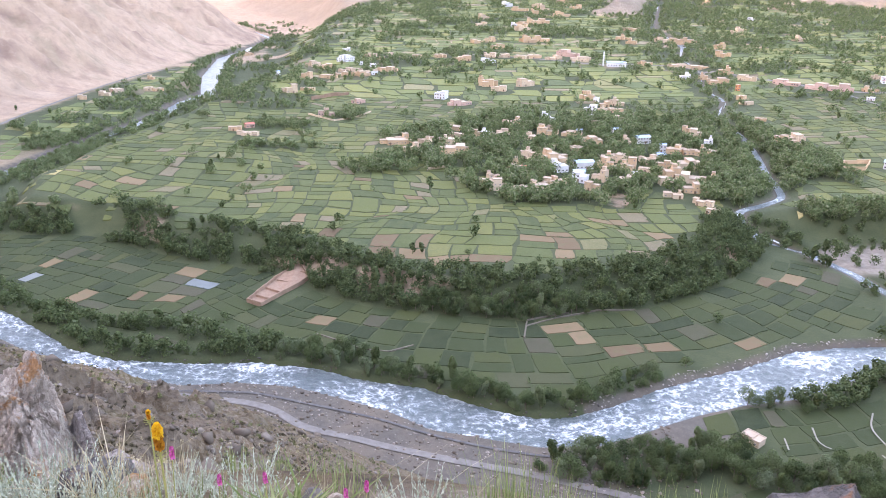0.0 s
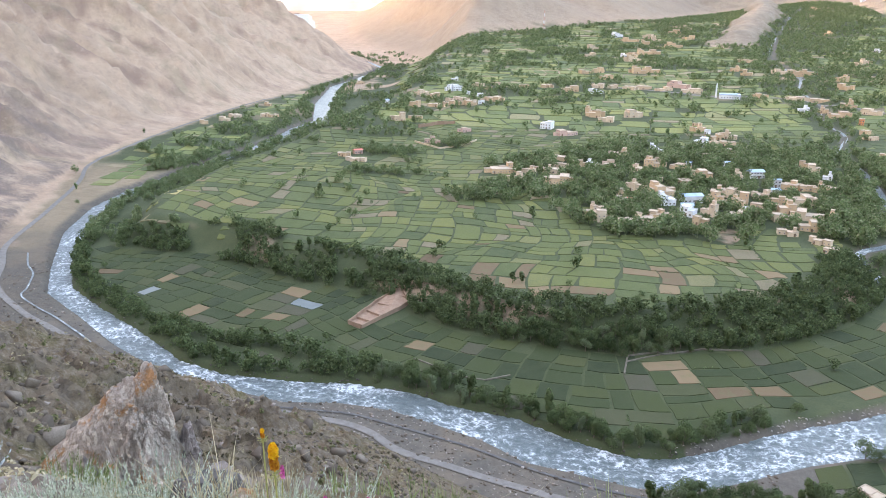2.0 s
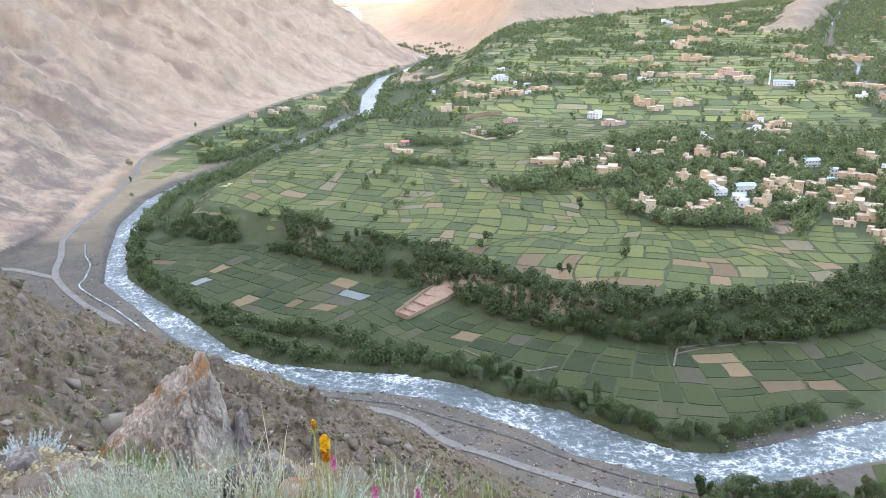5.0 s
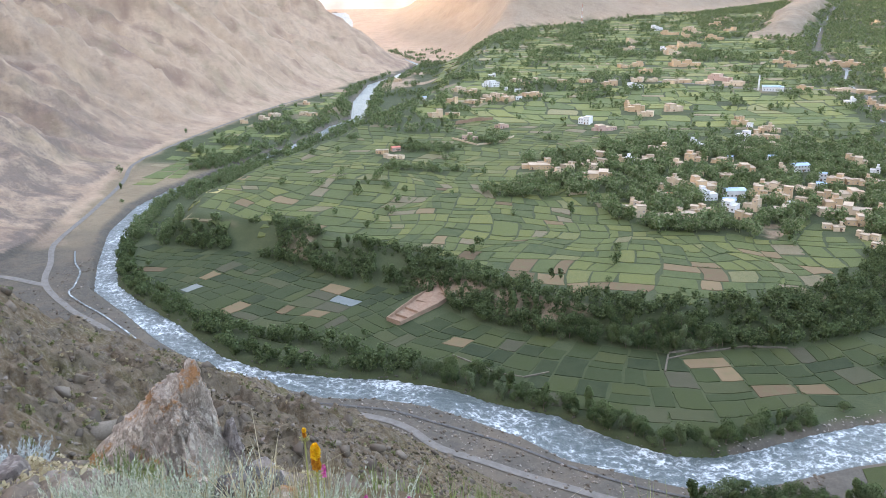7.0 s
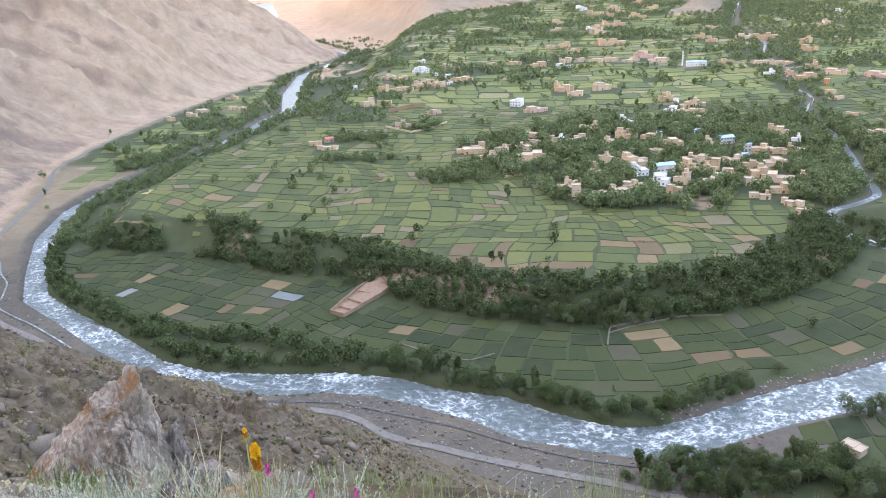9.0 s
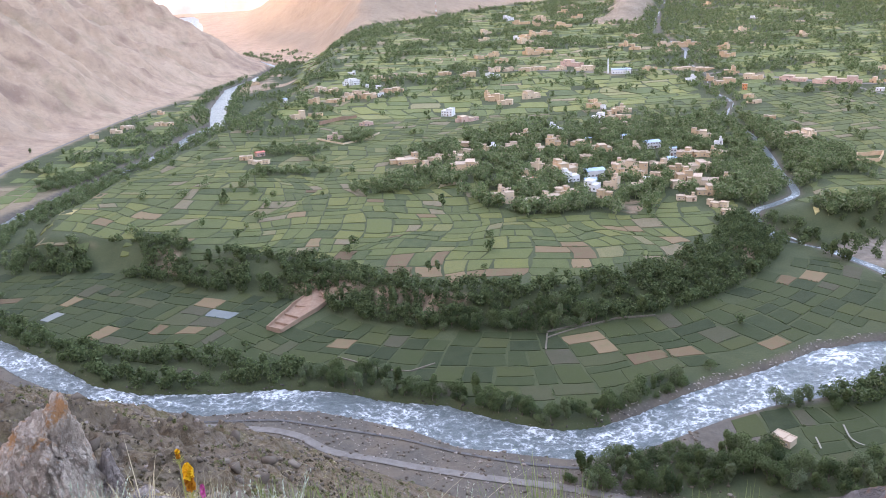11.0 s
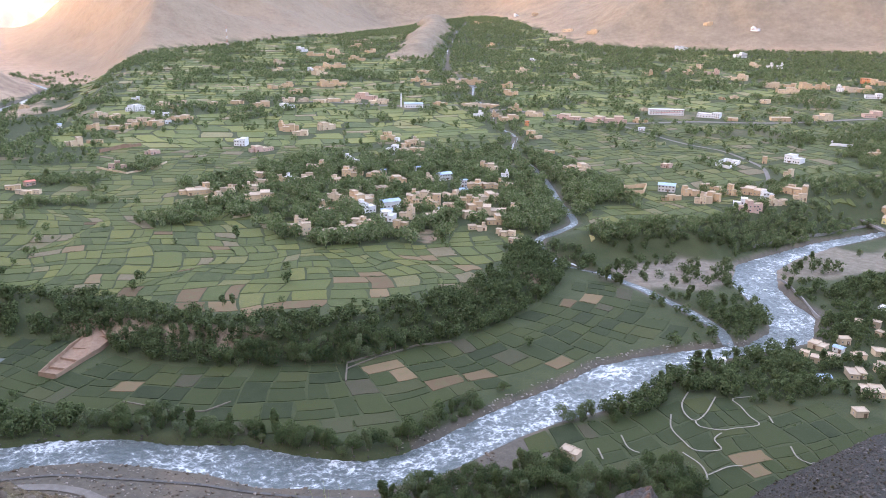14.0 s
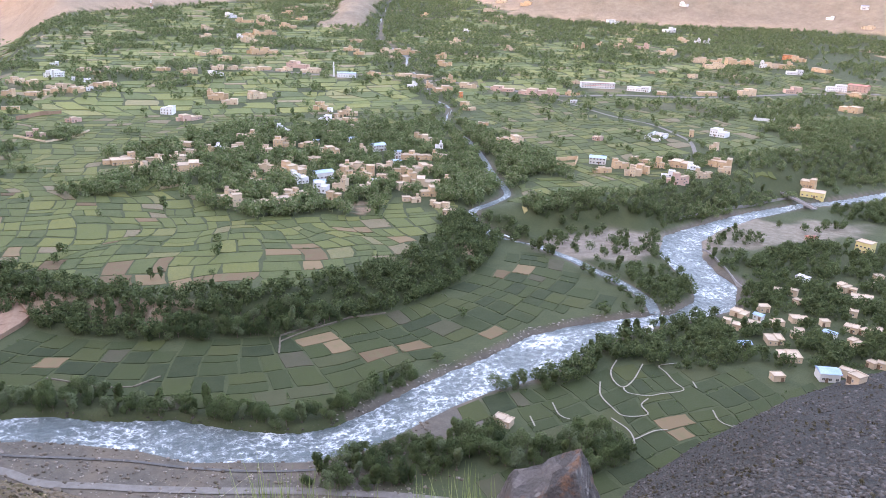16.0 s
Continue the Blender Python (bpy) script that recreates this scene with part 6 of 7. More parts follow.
def spike_flower(x, y, top_z, spike, radius, yellow_share, label):
    """A foxtail spike: fresh yellow above, faded amber below, on a bare stem."""
    z = ground_z(x, y)
    flower = new("flower")
    flower.matrix_basis = pose(x, y, z, 1.5, -1, 20)
    tagged(flower, label, "flower")
    h = top_z - z
    bm = bmesh.new()
    bmesh.ops.create_cone(bm, cap_ends=True, segments=8, radius1=0.0045, radius2=0.0035, depth=h + 0.1, matrix=Matrix.Translation((0, 0, h / 2 - 0.05)))
    part("stem", bm, MAT_STEM, flower)
    mid = h - spike * yellow_share
    part("blossom", petals(mid, h, radius, 95, radius * 0.5, 3, MAT_YELLOW), MAT_YELLOW, flower, "fresh yellow blossom")
    part("faded_blossom", petals(h - spike, mid, radius * 0.95, 75, radius * 0.42, 4, MAT_AMBER, 1.0), MAT_AMBER, flower, "faded amber lower blossom")
    bm = bmesh.new()
    for k in range(22):
        a, zz = k * 2.4, h - spike * (1.0 + 0.5 * k / 22)
        m = Matrix.Translation((math.cos(a) * 0.012, math.sin(a) * 0.012, zz)) @ Euler((0, 1.1, a)).to_matrix().to_4x4()
        bmesh.ops.create_cone(bm, cap_ends=True, segments=4, radius1=0.0016, radius2=0.001, depth=0.03, matrix=m)
    part("bract_ring", bm, MAT_STEM, flower)


spike_flower(-0.967, 2.44, 168.475, 0.105, 0.0145, 0.5, "yellow foxtail flower spike on a tall bare stem")
spike_flower(-1.262, 3.09, 168.13, 0.045, 0.008, 0.35, "small orange budding flower spike behind a taller one")


def pink_flower(x, y, h):
    z = ground_z(x, y)
    flower = new("flower")
    flower.matrix_basis = pose(x, y, z, rng.uniform(-4, 4), rng.uniform(-4, 4), 0)
    tagged(flower, "slender pink flower spike among dry grass", "flower", "pink flowers")
    bm = bmesh.new()
    bmesh.ops.create_cone(bm, cap_ends=True, segments=6, radius1=0.004, radius2=0.002, depth=h + 0.1, matrix=Matrix.Translation((0, 0, h / 2 - 0.05)))
    part("stem", bm, MAT_STEM, flower)
    part("blossom", petals(h - 0.06, h, 0.008, 30, 0.007, 6, MAT_PINK), MAT_PINK, flower, "pink blossom")


for x, y, h in ((-1.2, 3.05, 0.75), (-0.34, 3.18, 0.6), (-0.84, 3.4, 0.5), (-0.43, 3.32, 0.5), (-1.08, 3.3, 0.55)):
    pink_flower(x, y, h)


def plant(name, meshes, places, label, category, group, size=(0.8, 1.2)):
    """Set plants of one kind at places, turned and sized at random."""
    for k, (x, y) in enumerate(places):
        ob = new(name, meshes[k % len(meshes)])
        s = rng.uniform(*size)
        ob.matrix_basis = Matrix.LocRotScale((x, y, ground_z(x, y)), Euler((rng.uniform(-0.1, 0.1), rng.uniform(-0.1, 0.1), rng.uniform(0, 6.28))), Vector((s, s, s)))
        tagged(ob, label, category, group)


SAGE = [stems_mesh("sage_bush", 150, 0.48, 0.42, 0.04, k, MAT_SAGE, 20) for k in range(2)]
plant("sage_bush", SAGE, ((-3.05, 4.45), (-3.5, 4.7), (-2.62, 4.5), (-3.3, 4.2)), "grey-green sage bush in front of the crag", "bush", "sage bushes", (0.6, 0.85))
SAGE_SMALL = [stems_mesh("sage_plant", 60, 0.3, 0.22, 0.03, 5 + k, MAT_SAGE, 14) for k in range(2)]
plant("sage_plant", SAGE_SMALL, ((-1.95, 3.98), (-1.6, 4.1), (-2.2, 4.1), (-1.25, 4.3), (-4.4, 5.2), (-1.75, 4.7), (-0.1, 4.3), (-4.1, 4.3), (2.1, 4.2), (-2.6, 3.7)),
      "small blue-green sage plant on stony soil", "plant", "small sage plants", (0.6, 1.1))
SILVER = [stems_mesh("silver_plant", 90, 0.5, 0.5, 0.1, 9, MAT_SILVER, 14)]
plant("silver_plant", SILVER, ((-11.9, 13.2), (-12.6, 13.0)), "silvery white-leaved plant on a stony slope", "plant", "silver plants", (0.7, 1.1))
GREENBUSH = [stems_mesh("green_bush", 120, 0.5, 0.45, 0.06, 12, MAT_GRASS, 18)]
plant("green_bush", GREENBUSH, ((-9.0, 12.6), (-8.4, 12.4)), "yellowish green bush beside the crag", "bush", "green bushes", (0.7, 1.3))
PALE = [blade_mesh("grass_tuft", 90, 0.55, 0.3, 0.007, 20 + k, MAT_GRASS, 0.4, 0.8) for k in range(2)]
plant("grass_tuft", PALE, ((0.56, 4.16), (0.35, 4.2), (0.8, 4.25), (0.5, 4.4), (1.0, 4.3), (2.0, 4.8), (2.3, 4.7), (1.75, 4.9)), "tall pale green grass tuft on the brow", "grass", "grass tufts", (0.75, 1.05))
LEAFY = [blade_mesh("leafy_tuft", 26, 0.38, 0.1, 0.026, 31, MAT_GRASS, 0.9, 0.35)]
plant("leafy_tuft", LEAFY, ((-0.88, 3.9), (-0.78, 3.95), (-0.98, 3.85)), "bright green broad-bladed tuft", "plant", "leafy tufts", (0.8, 1.1))
ARCH = [blade_mesh("arching_grass", 34, 0.62, 0.08, 0.010, 33, MAT_STRAW, 1.0, 0.2)]
plant("arching_grass", ARCH, ((-2.32, 4.48), (-2.2, 4.6), (-7.6, 14.2)), "arching yellow grass clump beside a rock", "grass", "arching grasses", (0.8, 1.0))
DRY = [blade_mesh("dry_grass", 44, 0.34, 0.16, 0.005, 40 + k, MAT_STRAW, 0.6, 0.75) for k in range(3)]
places = []
while len(places) < 95:
    az, r = radians(rng.uniform(-44, 44)), rng.uniform(2.6, 6.4)
    if az < radians(20) and (rng.random() < 0.6 or r > 4.4):
        continue
    places.append((-math.sin(az) * r, math.cos(az) * r))
plant("dry_grass", DRY, places, "thin dry straw-coloured grass tuft", "grass", "dry grass tufts", (0.6, 1.15))
FINE = [blade_mesh("green_grass", 40, 0.26, 0.16, 0.006, 50 + k, MAT_GRASS, 0.6, 0.7) for k in range(2)]
places = []
while len(places) < 40:
    az, r = radians(rng.uniform(6, 44)), rng.uniform(2.8, 6.2)
    places.append((-math.sin(az) * r, math.cos(az) * r))
plant("green_grass", FINE, places, "short green grass tuft on the brow", "grass", "green grass tufts", (0.6, 1.1))
STALK = [blade_mesh("seed_stalk", 3, 0.85, 0.03, 0.006, 60 + k, MAT_STRAW, 1.4, 0.55) for k in range(3)]
plant("seed_stalk", STALK, ((-0.48, 3.58), (-1.05, 3.3), (-1.6, 4.4), (-0.2, 3.9), (-0.62, 3.7), (2.55, 3.6), (0.1, 4.1)), "bent pale seed stalk of dry grass", "grass", "seed stalks", (0.8, 1.05))
BOULDERS = [boulder_mesh(70 + k, (MAT_SHARD, MAT_GREY, MAT_ROCK)[k % 3]) for k in range(6)]
for x, y, s in ((-1.44, 4.21, 0.07), (-0.58, 4.1, 0.13), (-2.06, 4.6, 0.12), (-2.5, 4.9, 0.22), (-5.9, 10.4, 0.26), (-6.4, 10.9, 0.2), (-5.2, 9.6, 0.18), (-9.9, 10.6, 0.4), (-0.75, 4.3, 0.1),
                (-10.9, 16.5, 0.4), (-13.5, 15.8, 0.35), (-6.9, 14.9, 0.45), (-4.6, 9.2, 0.3), (-11.8, 12.1, 0.35)):
    ob = new("boulder", BOULDERS[int(abs(x * 10)) % 6])
    ob.matrix_basis = Matrix.LocRotScale((x, y, ground_z(x, y) + s * 0.25), Euler((rng.uniform(0, 0.4), rng.uniform(0, 0.4), rng.uniform(0, 6))), Vector((s, s * rng.uniform(0.7, 1.2), s)))
    tagged(ob, "rough pale boulder half sunk in the slope", "rock", "boulders on the brow")


def hull(g, squash=0.6):
    """A small angular stone: vertices and triangles."""
    h = g.normal(size=(10, 3))
    h /= np.linalg.norm(h, axis=1)[:, None]
    h = h * g.uniform(0.6, 1.0, (10, 1)) * np.array([1, 1, squash])
    bm = bmesh.new()
    for v in h:
        bm.verts.new(v)
    bmesh.ops.convex_hull(bm, input=bm.verts)
    bmesh.ops.triangulate(bm, faces=bm.faces)
    bm.verts.index_update()
    out = np.array([v.co[:] for v in bm.verts]), np.array([[v.index for v in f.verts] for f in bm.faces])
    bm.free()
    return out


def strewn(name, count, r0, r1, az0, az1, size, material, label, category, seed, shrubs=False, squash=0.6):
    """Stones or low shrubs strewn over the hillside, past counting."""
    g = np.random.default_rng(seed)
    r = np.exp(g.uniform(math.log(r0), math.log(r1), count))
    az = np.radians(g.uniform(az0, az1, count))
    x, y = -np.sin(az) * r, np.cos(az) * r
    z, p = land(x, y, True)
    keep = p["hill"]
    if shrubs:
        keep &= fbm(x / 14, y / 14, 2, seed) > -0.15
    models = []
    for k in range(5):
        if shrubs:
            models.append(crown_arrays("bush", 38, 0.2, seed + k))
        else:
            models.append(hull(g, squash))
    vs, fs, base = [], [], 0
    for i in np.nonzero(keep)[0]:
        v, f = models[g.integers(5)]
        s = size[0] * 0.5 + (size[1] - size[0] * 0.5) * g.random() ** 2.2
        s = s * (0.35 + 0.65 * min(1.0, r[i] / 60))
        a = g.uniform(0, 6.283)
        q = v * s
        vs.append(np.stack([q[:, 0] * math.cos(a) - q[:, 1] * math.sin(a) + x[i], q[:, 0] * math.sin(a) + q[:, 1] * math.cos(a) + y[i], q[:, 2] + z[i]], -1))
        fs.append(f + base)
        base += len(v)
    me = quick_mesh(name, np.vstack(vs), np.vstack(fs), material)
    return tagged(new(name, me), label, category, kind="stuff")


def along_river(name, count, line, sign, d0, d1, size, material, label, seed, x0=-999, x1=999):
    """Stones along one bank of the river."""
    g = np.random.default_rng(seed)
    x, y = g.uniform(-380, 420, count * 40), g.uniform(200, 520, count * 40)
    d, s, w = along(line, x, y)
    keep = (s * sign > 0) & (d - w > d0) & (d - w < d1) & (x > x0) & (x < x1)
    x, y = x[keep][:count], y[keep][:count]
    z, p = land(x, y, True)
    vs, fs, base = [], [], 0
    models = [hull(g) for k in range(6)]
    for i in np.nonzero(~p["hill"])[0]:
        v, f = models[g.integers(6)]
        s = size[0] + (size[1] - size[0]) * g.random() ** 3
        vs.append(v * s + np.array([x[i], y[i], z[i] + 0.1 * s]))
        fs.append(f + base)
        base += len(v)
    me = quick_mesh(name, np.vstack(vs), np.vstack(fs), material)
    return tagged(new(name, me), label, "stones", kind="stuff")


def scree_mat(name, k):
    n = Nodes(name, 0.95)
    stops = ((0.0, (0.1, 0.078, 0.056)), (0.5, (0.16, 0.125, 0.09)), (0.85, (0.22, 0.175, 0.13)), (1.0, (0.33, 0.27, 0.22)))
    tone = n.ramp(n.island(), *[(p, tuple(0.5 * (v + c[1]) * k if k < 1 else v for v in c)) for p, c in stops])
    return n.done(n.mix(n.ramp(n.noise(6.0, 5, 0.7), (0.35, 0.5), (0.6, 0.0)), tone, (0.085, 0.066, 0.048)))


MAT_SCREE, MAT_SPUR = scree_mat("scree_stone", 1.0), scree_mat("grey_scree_stone", 0.62)
MAT_TUSSOCK = herb("dark_dry_tussock", ((0.0, (0.05, 0.042, 0.022)), (0.6, (0.085, 0.07, 0.035)), (1.0, (0.15, 0.12, 0.06))))
strewn("scree", 17000, 9, 330, 3, 56, (0.15, 0.9), MAT_SCREE, "loose brown stones on the steep hillside", "stones", 81)
strewn("scree", 34000, 60, 330, -58, -28, (0.12, 0.8), MAT_SPUR, "loose grey stones on the bare spur", "stones", 82)
strewn("outcrop", 520, 45, 280, 8, 56, (0.6, 2.3), MAT_SCREE, "brown rock outcrops on the hillside", "rocks", 83, squash=0.9)
strewn("low_shrubs", 7500, 19, 330, 3, 56, (0.3, 1.2), MAT_SHRUB, "low dull green cushion shrubs on the slope", "shrubs", 84, True)
strewn("low_shrubs", 3400, 60, 330, -58, -28, (0.3, 1.0), MAT_TUSSOCK, "low dull shrubs on the bare spur", "shrubs", 85, True)
strewn("tussocks", 6500, 45, 230, -4, 32, (0.3, 0.75), MAT_TUSSOCK, "dark dry tussocks dotted over the hillside", "tussocks", 90, True)
strewn("yellow_grass", 5200, 12, 260, 8, 56, (0.3, 0.8), MAT_STRAW, "dry yellow grass clumps on the slope", "grass", 86, True)
along_river("river_stones", 2600, RIVER, -1, 0.5, 42, (0.25, 1.3), MAT_SCREE, "grey and brown stones on the gravel bank", 87, -320, 90)
along_river("bank_stones", 1800, RIVER, 1, -0.8, 1.8, (0.3, 1.1), MAT_SPUR, "dark wet stones along the terrace bank", 91, -340, 70)
MAT_PALE = make_plain("pale_bank_stone", (0.24, 0.2, 0.16), (0.42, 0.36, 0.3), 0.8)
along_river("bank_stones", 900, RIVER, -1, 1, 36, (0.3, 1.1), MAT_PALE, "pale boulders on the gravel bank", 88, -200, 70)
along_river("bank_stones", 1500, RIVER, 1, -1.0, 4.5, (0.25, 1.1), MAT_PALE, "pale boulders along the eroded bank", 89, 55, 260)


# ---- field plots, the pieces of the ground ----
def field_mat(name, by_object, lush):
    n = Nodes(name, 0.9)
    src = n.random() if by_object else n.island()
    # scales the crop colours: raised for haze far off, lowered for shade below
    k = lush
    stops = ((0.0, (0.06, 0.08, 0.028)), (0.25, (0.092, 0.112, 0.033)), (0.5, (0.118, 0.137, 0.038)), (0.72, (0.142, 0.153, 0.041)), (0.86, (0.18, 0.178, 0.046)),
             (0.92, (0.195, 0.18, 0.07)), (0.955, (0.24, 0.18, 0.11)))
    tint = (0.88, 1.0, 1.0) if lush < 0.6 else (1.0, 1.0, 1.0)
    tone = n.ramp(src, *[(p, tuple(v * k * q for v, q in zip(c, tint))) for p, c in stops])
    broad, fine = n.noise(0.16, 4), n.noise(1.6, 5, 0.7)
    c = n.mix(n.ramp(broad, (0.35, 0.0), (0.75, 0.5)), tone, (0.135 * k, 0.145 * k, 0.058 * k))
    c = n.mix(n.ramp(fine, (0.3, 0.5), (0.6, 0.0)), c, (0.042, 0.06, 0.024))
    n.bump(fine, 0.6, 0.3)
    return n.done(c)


def soil_mat():
    n = Nodes("fallow_soil", 0.95)
    tone = n.ramp(n.random(), (0.0, (0.095, 0.063, 0.031)), (0.5, (0.158, 0.107, 0.053)), (1.0, (0.225, 0.156, 0.079)))
    fine, broad = n.noise(2.0, 5, 0.65), n.noise(0.2, 4)
    c = n.mix(n.ramp(fine, (0.3, 0.4), (0.65, 0.0)), tone, (0.17, 0.12, 0.08))
    c = n.mix(n.ramp(broad, (0.52, 0.0), (0.75, 0.45)), c, (0.12, 0.13, 0.055))
    n.bump(fine, 0.5, 0.2)
    return n.done(c)


# lower and south plots: a deeper green crop, darkened further in colour for shade
MAT_LUSH, MAT_LUSHES = field_mat("lush_shaded_crop", True, 0.4), field_mat("lush_shaded_crops", False, 0.4)
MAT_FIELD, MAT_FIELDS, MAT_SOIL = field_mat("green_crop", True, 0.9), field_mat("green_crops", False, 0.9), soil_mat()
# plots far up the fan: haze is put into the crop colour as lightening
MAT_FAR_FIELDS = field_mat("haze_paled_crops", False, 1.3)
MAT_POND = make_plain("still_pond", (0.05, 0.066, 0.06), (0.1, 0.12, 0.11), 0.5, 0.3, 0.02)
MAT_RIPE = make_plain("ripe_grain", (0.3, 0.24, 0.09), (0.42, 0.34, 0.15), 1.0)
FALLOW = (
    (-263, 437), (-226, 428), (-190, 383), (-162, 386), (-140, 383), (-136, 431), (-186, 490), (-56, 354), (-116, 544), (-105, 603), (-54, 573),
    (-27, 436), (-13, 433), (-49, 416), (-20, 418), (-6, 412), (9, 412), (33, 402), (72, 429), (61, 453), (-91, 473), (-71, 455), (-19, 529),
    (-39, 490), (87, 326), (102, 337), (69, 349), (54, 348), (116, 486), (139, 456), (-218, 546), (-250, 537), (-277, 614), (188, 419), (206, 420),
    (151, 346), (193, 237), (180, 227), (106, 484), (66, 456), (70, 440),
)
RIPE = ((233, 508), (-290, 566))
POND = ((-220, 410), (-132, 404))


def split(x0, y0, x1, y1, area, g, out):
    w, h = x1 - x0, y1 - y0
    if w * h < area * g.uniform(0.7, 1.7) and max(w, h) < 3.2 * min(w, h):
        out.append((x0, y0, x1, y1))
        return
    t = g.uniform(0.36, 0.64)
    if w > h * g.uniform(0.7, 1.35):
        split(x0, y0, x0 + w * t, y1, area, g, out)
        split(x0 + w * t, y0, x1, y1, area, g, out)
    else:
        split(x0, y0, x1, y0 + h * t, area, g, out)
        split(x0, y0 + h * t, x1, y1, area, g, out)


def upper_map(u, v):
    """From the plan of the upper terrace to the ground: rows bend with the old fan."""
    x = u + 20 * vnoise(u / 75, v / 75, 91) + 8 * vnoise(u / 28, v / 28, 92)
    y = v + 18 * vnoise(u / 85 + 5, v / 70, 93) + 7 * vnoise(u / 30, v / 26, 94) + 0.00035 * (u - 60) ** 2 - 20
    return x, y


SCARP_FOOT = spline([(x, y, 0) for x, y in SCARP[10:25]], 4.0)[:, :2]
SCARP_LEN = np.r_[0, np.cumsum(np.hypot(*np.diff(SCARP_FOOT, axis=0).T))]


def lower_map(u, v):
    """From the plan of the lower terrace to the ground: u runs along the scarp's foot, v away from it."""
    s = np.clip(u, 0, SCARP_LEN[-1])
    px, py = np.interp(s, SCARP_LEN, SCARP_FOOT[:, 0]), np.interp(s, SCARP_LEN, SCARP_FOOT[:, 1])
    e = 34.0
    qx, qy = np.interp(s + e, SCARP_LEN, SCARP_FOOT[:, 0]) - np.interp(s - e, SCARP_LEN, SCARP_FOOT[:, 0]), np.interp(s + e, SCARP_LEN, SCARP_FOOT[:, 1]) - np.interp(s - e, SCARP_LEN, SCARP_FOOT[:, 1])
    q = np.hypot(qx, qy) + 1e-6
    x = px + qy / q * v + 3.0 * vnoise(u / 30, v / 30, 95)
    y = py - qx / q * v + 3.0 * vnoise(u / 30, v / 30, 96)
    return x, y


def south_map(u, v):
    return u + 5 * vnoise(u / 30, v / 30, 97), v + 0.25 * (u - 190) + 5 * vnoise(u / 30, v / 30, 98)


def south_map_far(u, v):
    return u + 9 * vnoise(u / 60, v / 60, 197), v + 9 * vnoise(u / 60, v / 60, 198)


def plots(cells, mapping, gap):
    """Outlines of the plots, eight corners each, with a bank left round each one."""
    c = np.array(cells)
    g = np.random.default_rng(len(c))
    gx, gy = (np.minimum(gap * g.uniform(0.3, 1.7, len(c)), 0.2 * (c[:, q + 2] - c[:, q])) for q in (0, 1))
    x0, y0, x1, y1 = c[:, 0] + gx, c[:, 1] + gy, c[:, 2] - gx, c[:, 3] - gy
    xm, ym = (x0 + x1) / 2, (y0 + y1) / 2
    u = np.stack([x0, xm, x1, x1, x1, xm, x0, x0], -1)
    v = np.stack([y0, y0, y0, ym, y1, y1, y1, ym], -1)
    # corners draw in unevenly towards the middle of the plot
    pull = 0.16 * g.random(u.shape) ** 2
    u, v = u + (xm[:, None] - u) * pull, v + (ym[:, None] - v) * 0.16 * g.random(u.shape) ** 2
    return mapping(u, v)


def plot_mesh(x, y, z):
    verts = [(a, b, c) for a, b, c in zip(x, y, z)] + [(a, b, c - 1.2) for a, b, c in zip(x, y, z)]
    faces = [tuple(range(8))] + [(k, k + 8, (k + 1) % 8 + 8, (k + 1) % 8) for k in range(8)]
    return verts, faces


EDGES = []


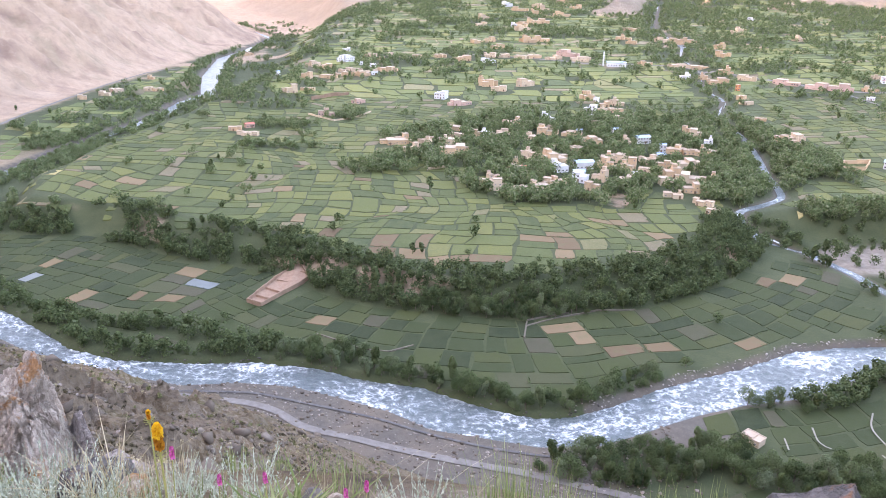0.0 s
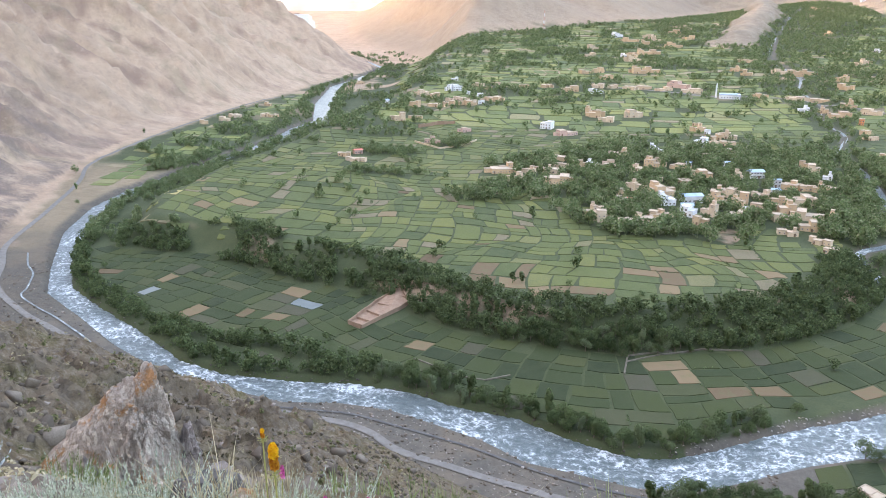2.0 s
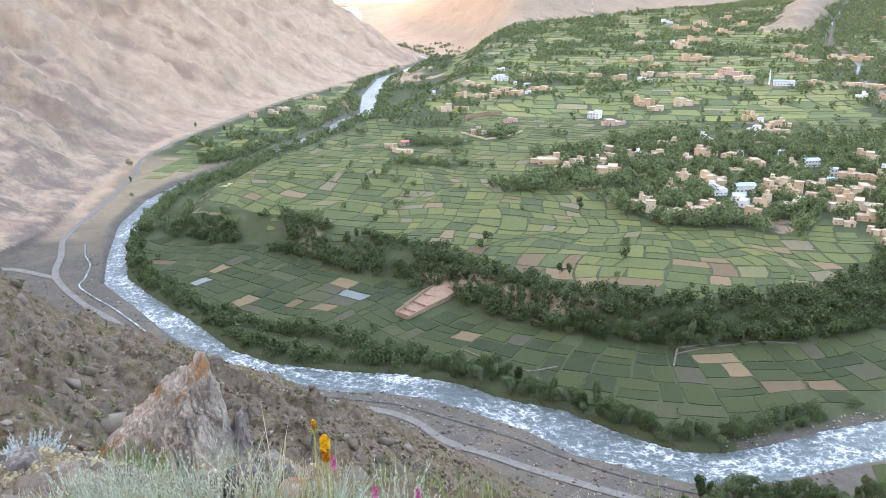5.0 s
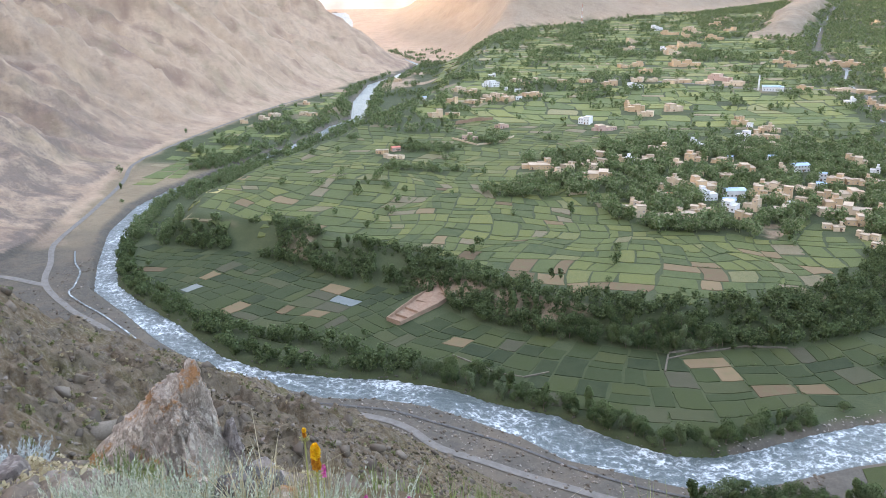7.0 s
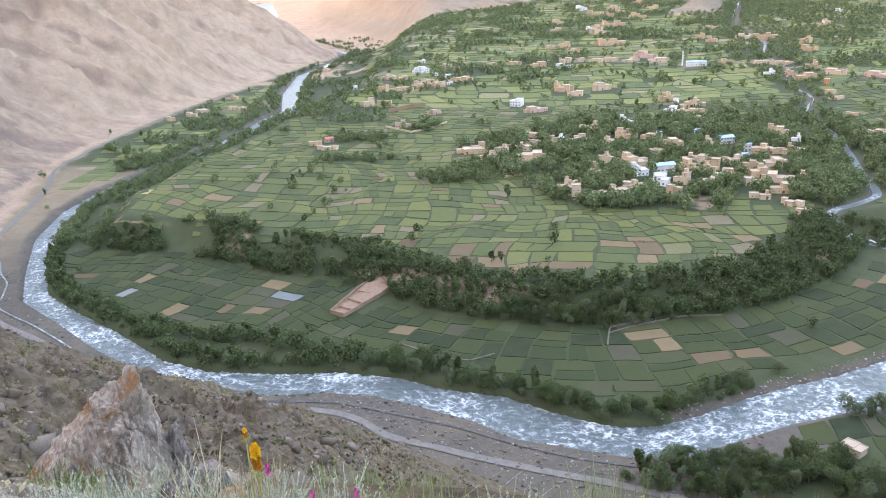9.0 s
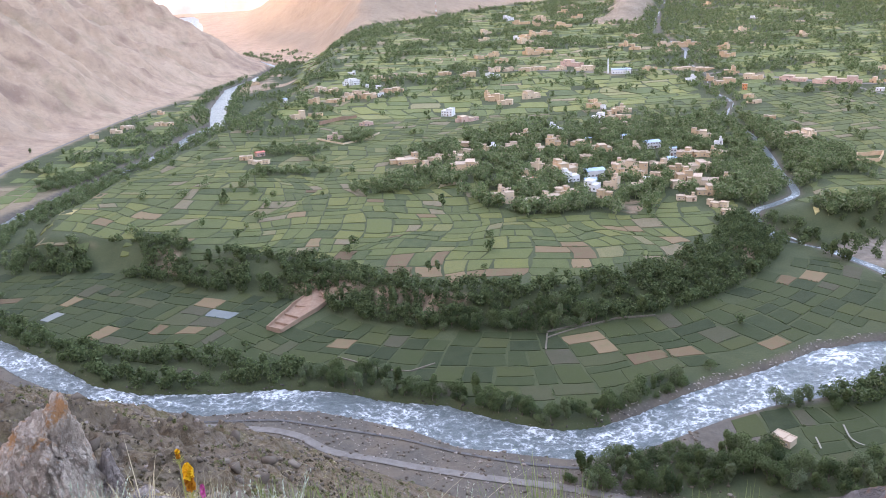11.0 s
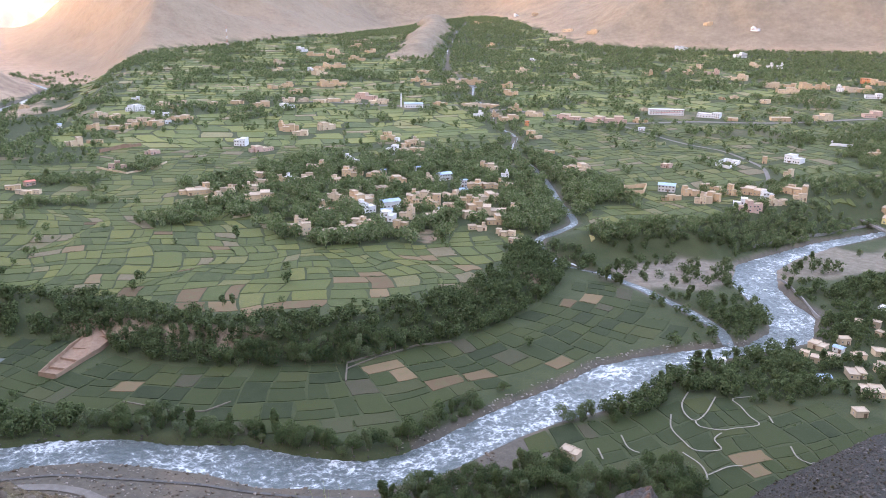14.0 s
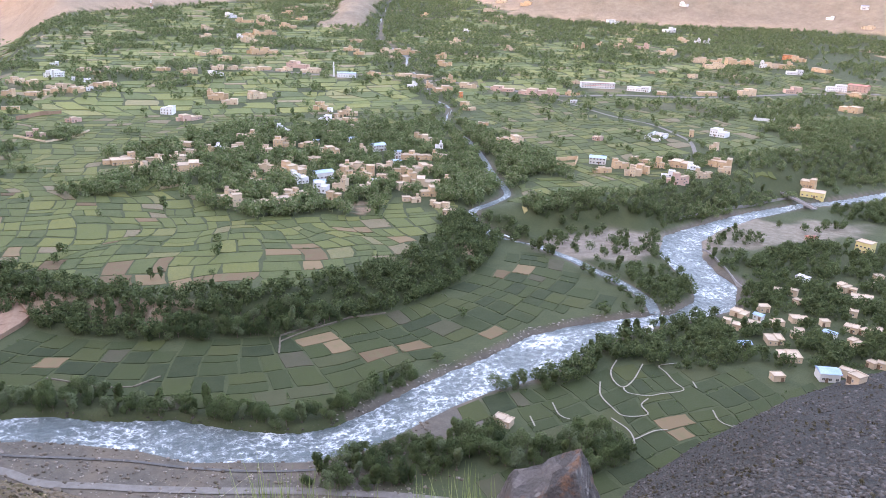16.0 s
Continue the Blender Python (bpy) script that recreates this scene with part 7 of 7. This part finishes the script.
def lay_fields():
    g = random.Random(5)
    sets = []
    cells = []
    split(-330, 340, 1000, 900, 215, g, cells)
    sets.append((cells, upper_map, "upper", 0.24))
    cells = []
    split(0, 2, float(SCARP_LEN[-1]), 125, 175, g, cells)
    sets.append((cells, lower_map, "lower", 0.18))
    cells = []
    split(90, 190, 330, 330, 190, g, cells)
    sets.append((cells, south_map, "south", 0.35))
    cells = []
    split(-470, 640, -290, 1500, 420, g, cells)
    sets.append((cells, south_map_far, "west", 0.6))
    cells = []
    split(-330, 900, 1300, 2300, 900, g, cells)
    sets.append((cells, upper_map, "far", 0.3))
    near, many = [], []
    for cells, mapping, where, gap in sets:
        x, y = plots(cells, mapping, gap)
        cx, cy = x.mean(1), y.mean(1)
        _, p = land(x, y, True)
        share = tree_share(x, y, p).mean(1)
        ok = (share < (0.36 if where != "far" else 0.5)) & (p["back"].max(1) < 5) & (p["west"].max(1) < 1) & ~p["hill"].any(1)
        if where in ("upper", "far"):
            ok &= (p["sd"].min(1) > 11) & (p["db"].min(1) > 6) & (p["dr"].min(1) > 12)
        elif where == "west":
            ok &= (p["dr"].min(1) > 8) & (p["sr"].max(1) < 0) & (p["foot"].max(1) < -30)
        else:
            ok &= (p["dr"].min(1) > 3.5) & (p["sd"].max(1) < 6) & ((p["sr"].min(1) > 0) if where == "lower" else (p["sr"].max(1) < 0))
            ok &= (p["db"].min(1) > 4) & (np.hypot((cx - 275) / 1.3, cy - 448) > 38)
        for line in (BAZAAR_ROAD, FARM_ROAD, ROAD_SOUTH):
            ok &= along(line, cx, cy)[0] > 11
        for hx, hy, hr in HOUSE_AT:
            ok &= np.hypot(cx - hx, cy - hy) > hr + 4.5
        ok &= (p["tongue"].max(1) < 0.25) | (cy < 1760)
        ok &= np.hypot(cx - 122, cy - 526) > 14
        ok &= np.hypot((cx + 84) / 1.0, (cy - 396) / 1.5) > 15
        zz = ground_zs(x, y)
        z = zz + 0.22 + 0.3 * (zz.mean(1, keepdims=True) - zz)
        for i in np.nonzero(ok)[0]:
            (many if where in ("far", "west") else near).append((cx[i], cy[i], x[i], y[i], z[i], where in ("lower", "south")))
    EDGES.extend((q[2], q[3], float(q[4].mean())) for q in near + many[:600])
    near.sort(key=lambda q: q[1] + 0.15 * abs(q[0] - 20))
    centres = np.array([(q[0], q[1]) for q in near])
    special = {}
    for places, mat in ((FALLOW, MAT_SOIL), (RIPE, MAT_RIPE), (POND, MAT_POND)):
        for px, py in places:
            i = int(np.argmin(np.hypot(centres[:, 0] - px, centres[:, 1] - py)))
            special.setdefault(i, mat)
    joined = {0: ([], []), 1: ([], []), 2: ([], [])}
    for i, (cx, cy, x, y, z, lush) in enumerate(near + many):
        if i < 300 or i in special:
            v, f = plot_mesh(x - cx, y - cy, z - z.mean())
            me = bpy.data.meshes.new("field_plot")
            me.from_pydata(v, [], f)
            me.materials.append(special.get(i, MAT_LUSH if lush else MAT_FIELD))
            ob = new("field_plot", me)
            ob.matrix_basis = pose(cx, cy, float(z.mean()))
            ob.parent = ground
        else:
            v, f = plot_mesh(x, y, z)
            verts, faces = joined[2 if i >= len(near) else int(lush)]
            faces += [tuple(k + len(verts) for k in q) for q in f]
            verts += v
    for tone, (verts, faces) in joined.items():
        if verts:
            me = bpy.data.meshes.new("field_plots")
            me.from_pydata(verts, [], faces)
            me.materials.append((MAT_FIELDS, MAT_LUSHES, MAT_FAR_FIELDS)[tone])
            tagged(new("field_plots", me), "small green terraced crop plots with grassy banks", "fields", kind="stuff")


lay_fields()


# low growth on the banks between the plots
def bank_growth():
    g = np.random.default_rng(9)
    models = [crown_arrays("bush", 12, 0.3, 300 + k) for k in range(4)]
    vs, fs, base = [], [], 0
    for x, y, z in EDGES:
        side = g.integers(4)
        if g.random() < 0.45:
            continue
        a, b = 2 * side, (2 * side + 2) % 8
        for k in range(g.integers(2, 9)):
            t = g.random()
            px, py = x[a] + (x[b] - x[a]) * t + g.normal() * 0.4, y[a] + (y[b] - y[a]) * t + g.normal() * 0.4
            v, f = models[g.integers(4)]
            s = g.uniform(0.35, 1.1)
            vs.append(v * s + np.array([px, py, z - 0.25]))
            fs.append(f + base)
            base += len(v)
    me = quick_mesh("bank_bushes", np.vstack(vs), np.vstack(fs), MAT_LEAF_MANY)
    tagged(new("bank_bushes", me), "low green bushes on the banks between plots", "bushes", kind="stuff")


bank_growth()
